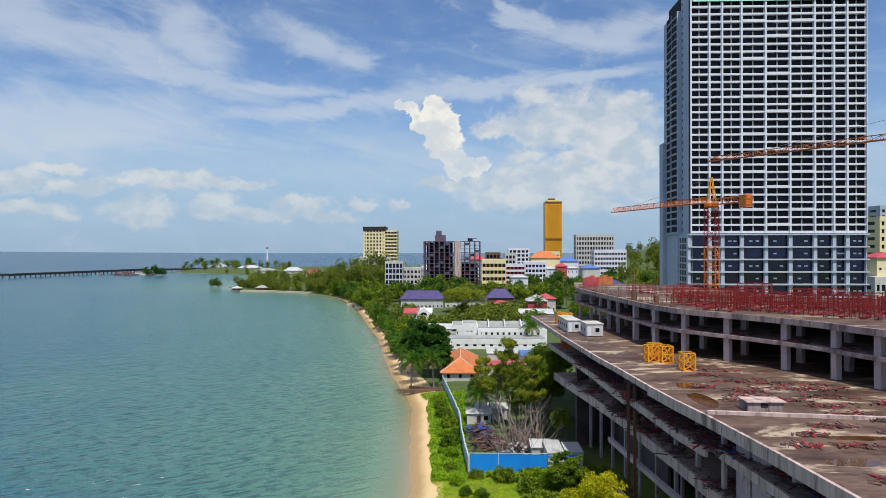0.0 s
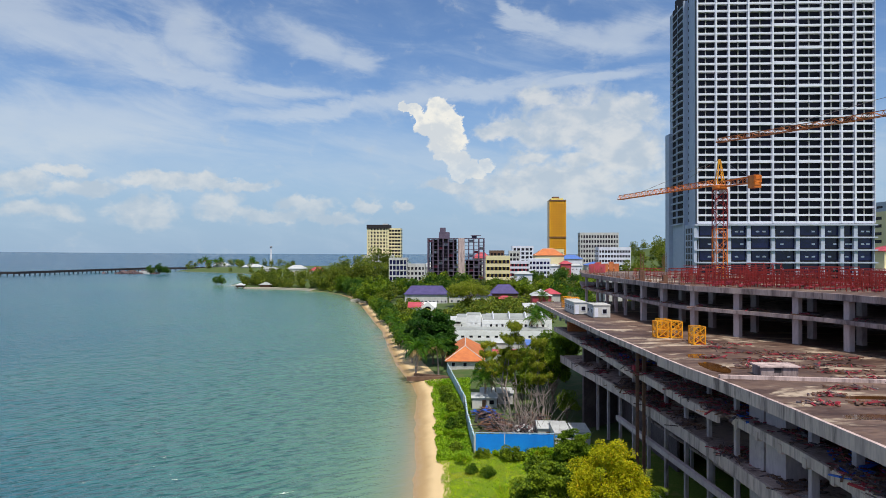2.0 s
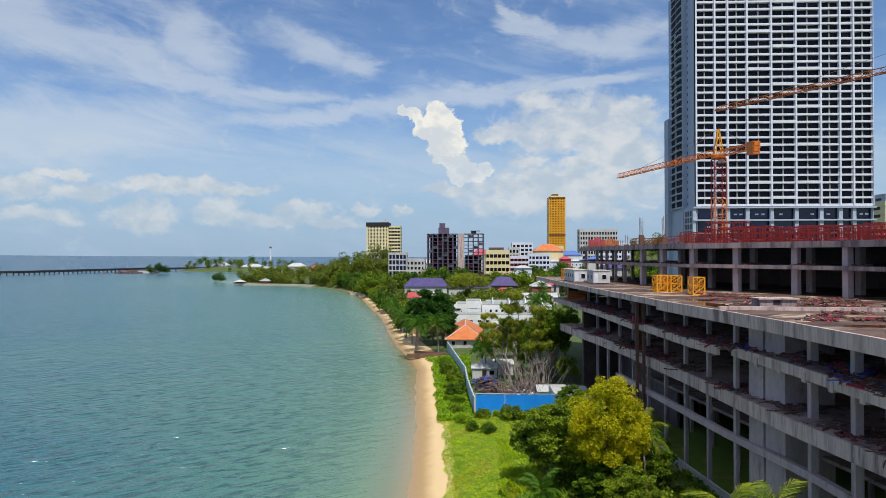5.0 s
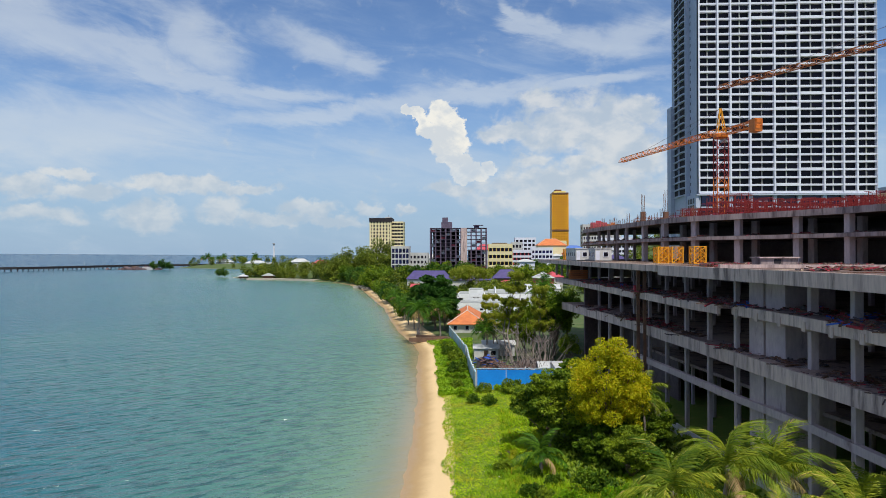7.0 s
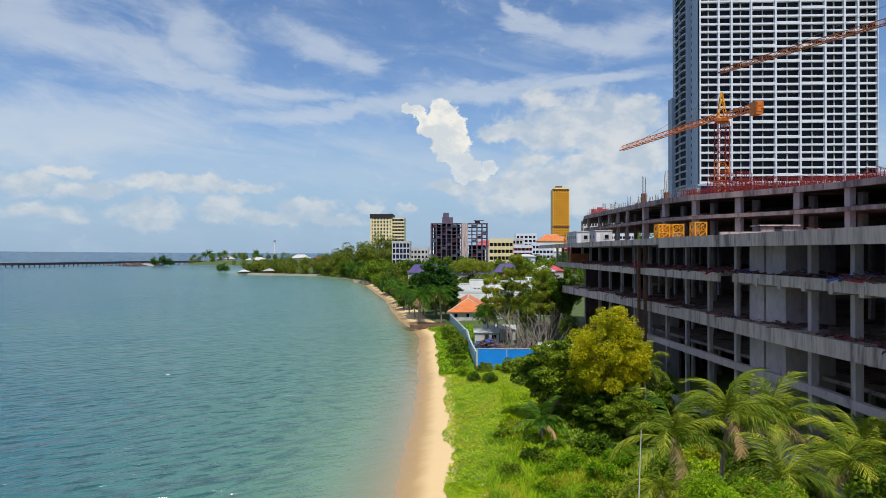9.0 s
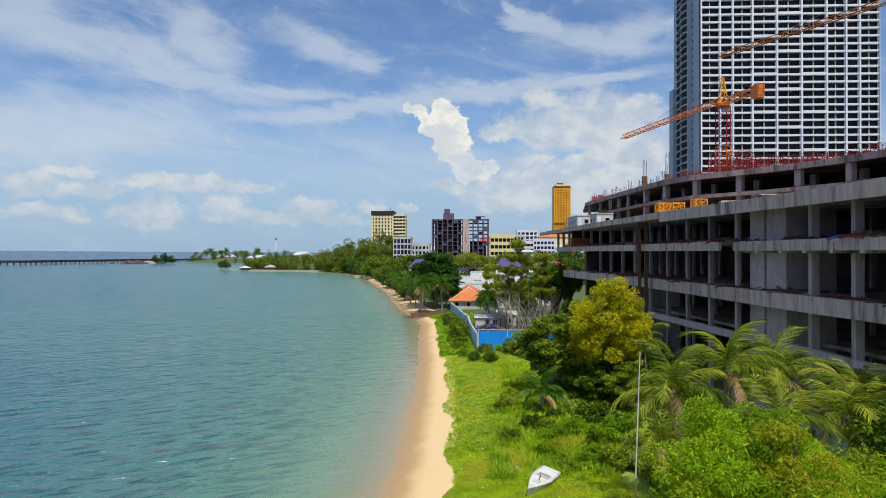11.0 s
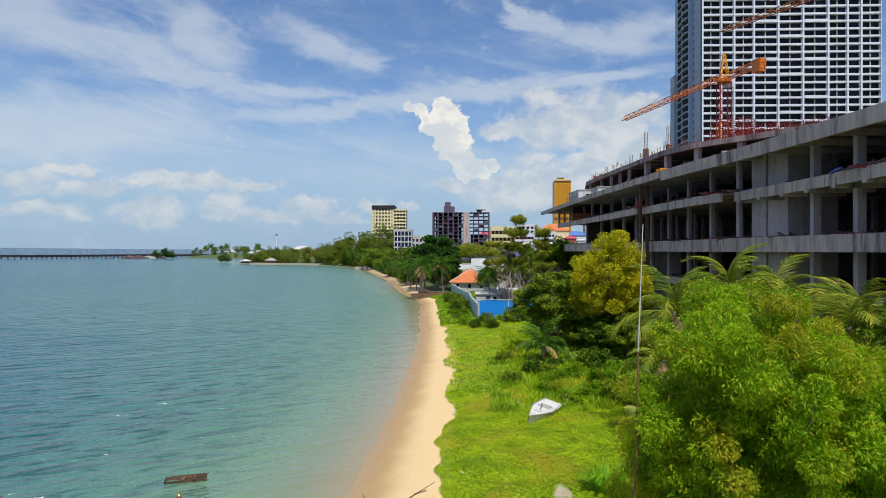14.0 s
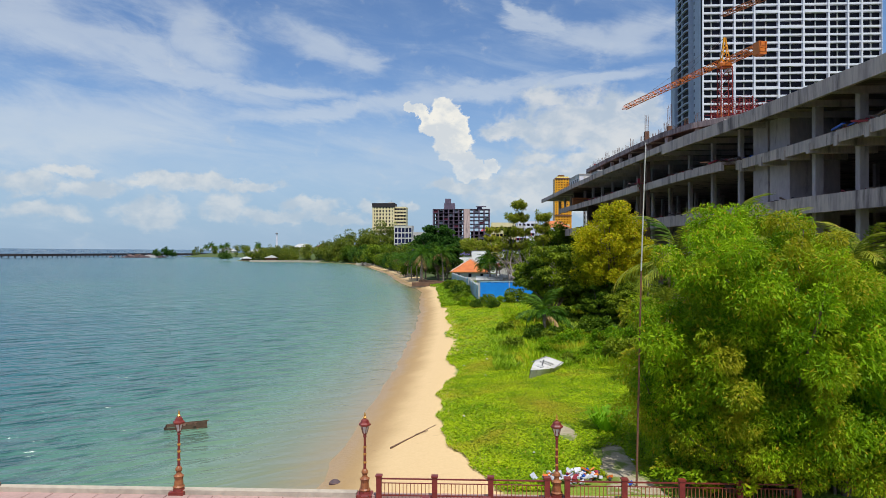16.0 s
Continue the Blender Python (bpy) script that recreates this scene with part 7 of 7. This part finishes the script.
# ---- boats ----
def hull(length, beam, depth, n=10):
    """A small open hull, bow along +x."""
    g = Geo()
    rings = []
    for i in range(n + 1):
        s = i / n
        w = beam / 2 * (math.sin(math.pi * (0.22 + 0.78 * (1 - s) * 0.62)) ** 0.8) * (1 if s < 0.97 else 0.35)
        w = max(0.03, w * (1 - s ** 2.4))
        sheer = depth * (1 + 0.3 * s * s)
        x = -length / 2 + length * s
        rings.append([(x, -w, sheer), (x, -w * 0.85, depth * 0.35), (x, 0, depth * 0.28 * s * s), (x, w * 0.85, depth * 0.35), (x, w, sheer)])
    for i in range(n):
        v = rings[i] + rings[i + 1]
        g.add(v, [(j, j + 1, j + 6, j + 5) for j in range(4)])
    g.add(rings[0], [(0, 1, 2, 3, 4)])
    return g, rings


boat = thing("dinghy", "weathered white sailing dinghy hull lying on the creepers", "boat", (5.45, 55.3, 1.45, -14, 4, 242))
g, rings = hull(5.2, 1.9, 0.85)
part("hull", g, M["boat_white"], boat)
g = Geo()
for i in range(10):
    if i == 3:
        for sd in (0, 1):
            a, b = rings[i][0 if sd == 0 else 4], rings[i + 1][0 if sd == 0 else 4]
            g.add([a, b, (b[0], b[1] * 0.55, b[2] + 0.02), (a[0], a[1] * 0.55, a[2] + 0.02)], [(0, 1, 2, 3)])
    else:
        g.add([rings[i][0], rings[i][4], rings[i + 1][4], rings[i + 1][0]], [(0, 1, 2, 3)])
part("deck", g, M["boat_white"], boat)
part("cockpit", Geo().box(-1.05, -0.5, -0.5, 0.5, 0.62, 0.67), M["boat_white"], boat, "grubby cockpit floor")
part("coaming", Geo().box(-0.5, -0.42, -0.5, 0.5, 0.6, 1.02).box(-1.13, -1.05, -0.5, 0.5, 0.6, 0.95), M["boat_white"], boat)
part("rub_rail", Geo().beam((-2.5, -0.72, 0.86), (0.2, -0.93, 0.91), 0.035, 4).beam((-2.5, 0.72, 0.86), (0.2, 0.93, 0.91), 0.035, 4), M["grey_steel"], boat)
part("hatch", Geo().box(0.5, 1.0, -0.25, 0.25, 0.92, 1.02), M["grey_roof"], boat)
part("mast_stub", Geo().beam((0.3, 0, 0.85), (0.4, 0.1, 1.5), 0.05, 6), M["grey_steel"], boat)
fg = Geo()
for i in range(14):
    fg.tilted(rng.normal() * 0.4, rng.normal() * 0.3, 0.12 + 0.1 * rng.random(), 0.5, 0.3, 0.05, rng.normal() * 25, rng.normal() * 25, rng.random() * 180)
tagged(part("boat_wreckage", fg, M["boat_white"], at=(4.0, 59.8, 1.35)), "broken white fibreglass pieces beside the dinghy", "wreckage")
wreck = thing("sunken_boat", "brown half-sunken wooden boat in shallow water", "boat", (-18.5, 43.6, -0.24, 7, -4, 10))
g, rings = hull(2.6, 0.85, 0.5)
part("hull", g, M["wood"], wreck)
part("thwart", Geo().box(-0.3, -0.05, -0.34, 0.34, 0.38, 0.44).box(0.5, 0.66, -0.26, 0.26, 0.42, 0.48), M["wood"], wreck)
part("inner", Geo().box(-1.1, 0.8, -0.24, 0.24, 0.18, 0.22), M["rust"], wreck)
part("stem_post", Geo().beam((1.1, 0, 0.5), (1.45, 0, 0.66), 0.06, 5, 0.03), M["wood"], wreck)
tagged(part("driftwood", Geo().beam((-4.5, 37.6, 0.62), (-2.2, 41.3, 0.98), 0.06, 5, 0.03).beam((-3.3, 39.6, 0.85), (-2.6, 39.9, 1.0), 0.03, 4), M["wood"]), "long thin driftwood branch on the sand", "driftwood")
tagged(part("beach_stone", Geo().turned(-6.7, 33.2, [(0.05, 0.05), (0.28, 0.1), (0.3, 0.2), (0.12, 0.32)], 7), M["junk"]), "small dark stone at the waterline", "stone")

# flagpole in the grove
pole = thing("flagpole", "tall thin pole, white above and rusty below", "pole", (7.15, 30.3, 1.1))
part("shaft", Geo().beam((0, 0, -0.4), (0.22, 0, 9.5), 0.05, 7, 0.038), M["rust"], pole, "rusty lower shaft")
part("shaft", Geo().beam((0.22, 0, 9.5), (0.42, 0, 15.1), 0.034, 7, 0.02), M["pole_white"], pole, "white upper shaft")

# ---- promenade bridge with lamps and railing ----
deck = thing("promenade", "pinkish paved promenade deck on concrete edge beams", "promenade", (0, 0, 0))
part("slab", Geo().box(-42, 24, 24.6, 29.0, 0.55, 1.02), M["pink_stone"], deck)
part("edge_beam", Geo().box(-42, -4.9, 28.9, 29.3, 0.3, 1.22), M["sand_rock"], deck, "pale concrete edge beam")
part("edge_beam", Geo().box(-4.9, 24, 28.9, 29.3, 0.3, 1.12), M["pink_stone"], deck)
for i in range(8):
    part("pile", Geo().beam((-40 + i * 5.6, 27, -2), (-40 + i * 5.6, 27, 0.6), 0.35, 8), M["concrete"], deck)
pav = Geo().box(0.02, 0.98, 0.02, 0.98, 0, 0.035).mesh("paving_slab", M["pink_stone"])
for i in range(40):
    for j in range(4):
        part("paving_slab", pav, None, deck, at=(-20 + i, 24.8 + j, 1.02))


def street_lamp(x, y, z):
    t = thing("street_lamp", "ornate red-brown and gilt cast lamp post", "street lamp", (x, y, z), "promenade lamps")
    part("plinth", Geo().box(-0.32, 0.32, -0.32, 0.32, 0, 0.14).turned(0, 0, [(0.26, 0.14), (0.24, 0.24)], 8), M["lamp_red"], t)
    part("base", Geo().turned(0, 0, [(0.22, 0.24), (0.25, 0.3), (0.2, 0.36), (0.17, 0.6), (0.2, 0.72), (0.22, 0.76), (0.12, 0.84), (0.1, 0.92), (0.15, 1.02), (0.13, 1.1), (0.07, 1.18)], 12), M["bronze"], t, "bronze turned base")
    part("shaft", Geo().turned(0, 0, [(0.065, 1.16), (0.06, 1.7), (0.05, 2.5)], 10), M["lamp_red"], t)
    for zz in (1.45, 1.8, 2.1):
        part("collar", Geo().turned(0, 0, [(0.06, zz - 0.05), (0.085, zz), (0.06, zz + 0.05)], 10), M["lamp_gold"], t)
    part("neck", Geo().turned(0, 0, [(0.05, 2.48), (0.08, 2.54), (0.06, 2.6), (0.1, 2.68)], 10), M["lamp_red"], t)
    part("lantern_glass", Geo().turned(0, 0, [(0.08, 2.68), (0.17, 3.0)], 6), M["lamp_glass"], t)
    cage = part("lantern_cage", Geo().turned(0, 0, [(0.185, 2.98), (0.26, 3.02), (0.26, 3.08), (0.19, 3.14), (0.15, 3.24), (0.06, 3.3)], 6), M["lamp_red"], t)
    g = Geo()
    for i in range(6):
        a = math.tau * i / 6
        g.beam((0.085 * math.cos(a), 0.085 * math.sin(a), 2.66), (0.185 * math.cos(a), 0.185 * math.sin(a), 3.0), 0.014, 4)
    part("rib", g, M["lamp_red"], cage)
    part("finial", Geo().turned(0, 0, [(0.05, 3.28), (0.08, 3.34), (0.03, 3.4), (0.045, 3.45), (0.005, 3.6)], 8), M["lamp_gold"], t)
    return t


lamp = street_lamp(-4.55, 29.0, 1.05)
for x in (-12.6, 3.55, -20.8):
    copy_thing(lamp, pose(x, 29.0, 1.05))


def railing(x0, n, y, z):
    t = thing("railing", "dark red railing with gilt bars between square posts", "railing", (x0, y, z), "promenade railings")
    bay = 2.34
    for i in range(n + 1):
        p = part("post", Geo().box(i * bay - 0.11, i * bay + 0.11, -0.11, 0.11, 0, 0.95).box(i * bay - 0.14, i * bay + 0.14, -0.14, 0.14, 0.95, 1.02), M["lamp_red"], t)
        if i < n:
            part("top_rail", Geo().box(i * bay + 0.11, (i + 1) * bay - 0.11, -0.035, 0.035, 0.83, 0.88), M["lamp_red"], t)
            part("middle_rail", Geo().box(i * bay + 0.11, (i + 1) * bay - 0.11, -0.025, 0.025, 0.66, 0.69), M["lamp_red"], t)
            part("bottom_rail", Geo().box(i * bay + 0.11, (i + 1) * bay - 0.11, -0.035, 0.035, 0.14, 0.18), M["lamp_red"], t)
            for k in range(13):
                xx = i * bay + 0.24 + k * (bay - 0.48) / 12
                part("bar", BAR, None, t, at=(xx, 0, 0.18))
    return t


BAR = Geo().box(-0.014, 0.014, -0.014, 0.014, 0, 0.48).mesh("bar", M["bronze"])
railing(-3.9, 3, 28.7, 1.06)
railing(3.95, 4, 28.7, 1.06)
railing(-4.1, 7, 26.2, 1.06)
rb = thing("rubbish_heap", "heap of white and blue plastic rubbish and orange netting", "rubbish", (4.7, 31.0, 1.2))
for mm, n in (("rubbish", 34), ("orange_steel", 16), ("white", 8), ("junk", 12), ("tarp_red", 6), ("tarp_blue", 6)):
    for i in range(n):
        part("litter", Geo().tilted(rng.normal() * 0.75, rng.normal() * 0.45, 0.08 + 0.2 * rng.random(), 0.12 + 0.22 * rng.random(), 0.1 + 0.14 * rng.random(), 0.04 + 0.09 * rng.random(), rng.normal() * 30, rng.normal() * 30, rng.random() * 180), M[mm], rb)
for path, mat, label in (([(5.7, 29.4), (8.2, 29.4), (7.9, 31.2), (8.05, 33), (7.7, 34.6), (7.75, 36), (7.2, 36.9), (6.7, 36.1), (6.5, 34.4), (6.0, 33.1), (6.1, 31.4)], "worn_path", "pale worn concrete path behind the railing"), ([(4.7, 36.9), (5.2, 36.7), (5.6, 37.5), (5.9, 38.1), (5.6, 39.2), (5.1, 39.8), (4.8, 39.0), (4.5, 38)], "worn_path", "cracked grey concrete slab among the creepers")):
    n = len(path)
    tagged(part("concrete_path", Geo().add([(x, y, land_height(x, y) + 0.04) for x, y in path] + [(x, y, land_height(x, y) - 0.3) for x, y in path], [tuple(range(n))] + [(n + i, n + (i + 1) % n, (i + 1) % n, i) for i in range(n)]), M[mat]), label, "path")
for k in range(16):
    y = 33 + 60 * rng.random()
    x = veg_edge(y) + 8 * rng.random()
    tagged(part("litter", Geo().tilted(0, 0, 0.06, 0.16, 0.1, 0.03, 20 * rng.random(), 10, 90 * rng.random()), M["white"], at=(x, y, land_height(x, y) + 0.12)), "small white scrap of plastic on the creepers", "litter", "litter scraps")
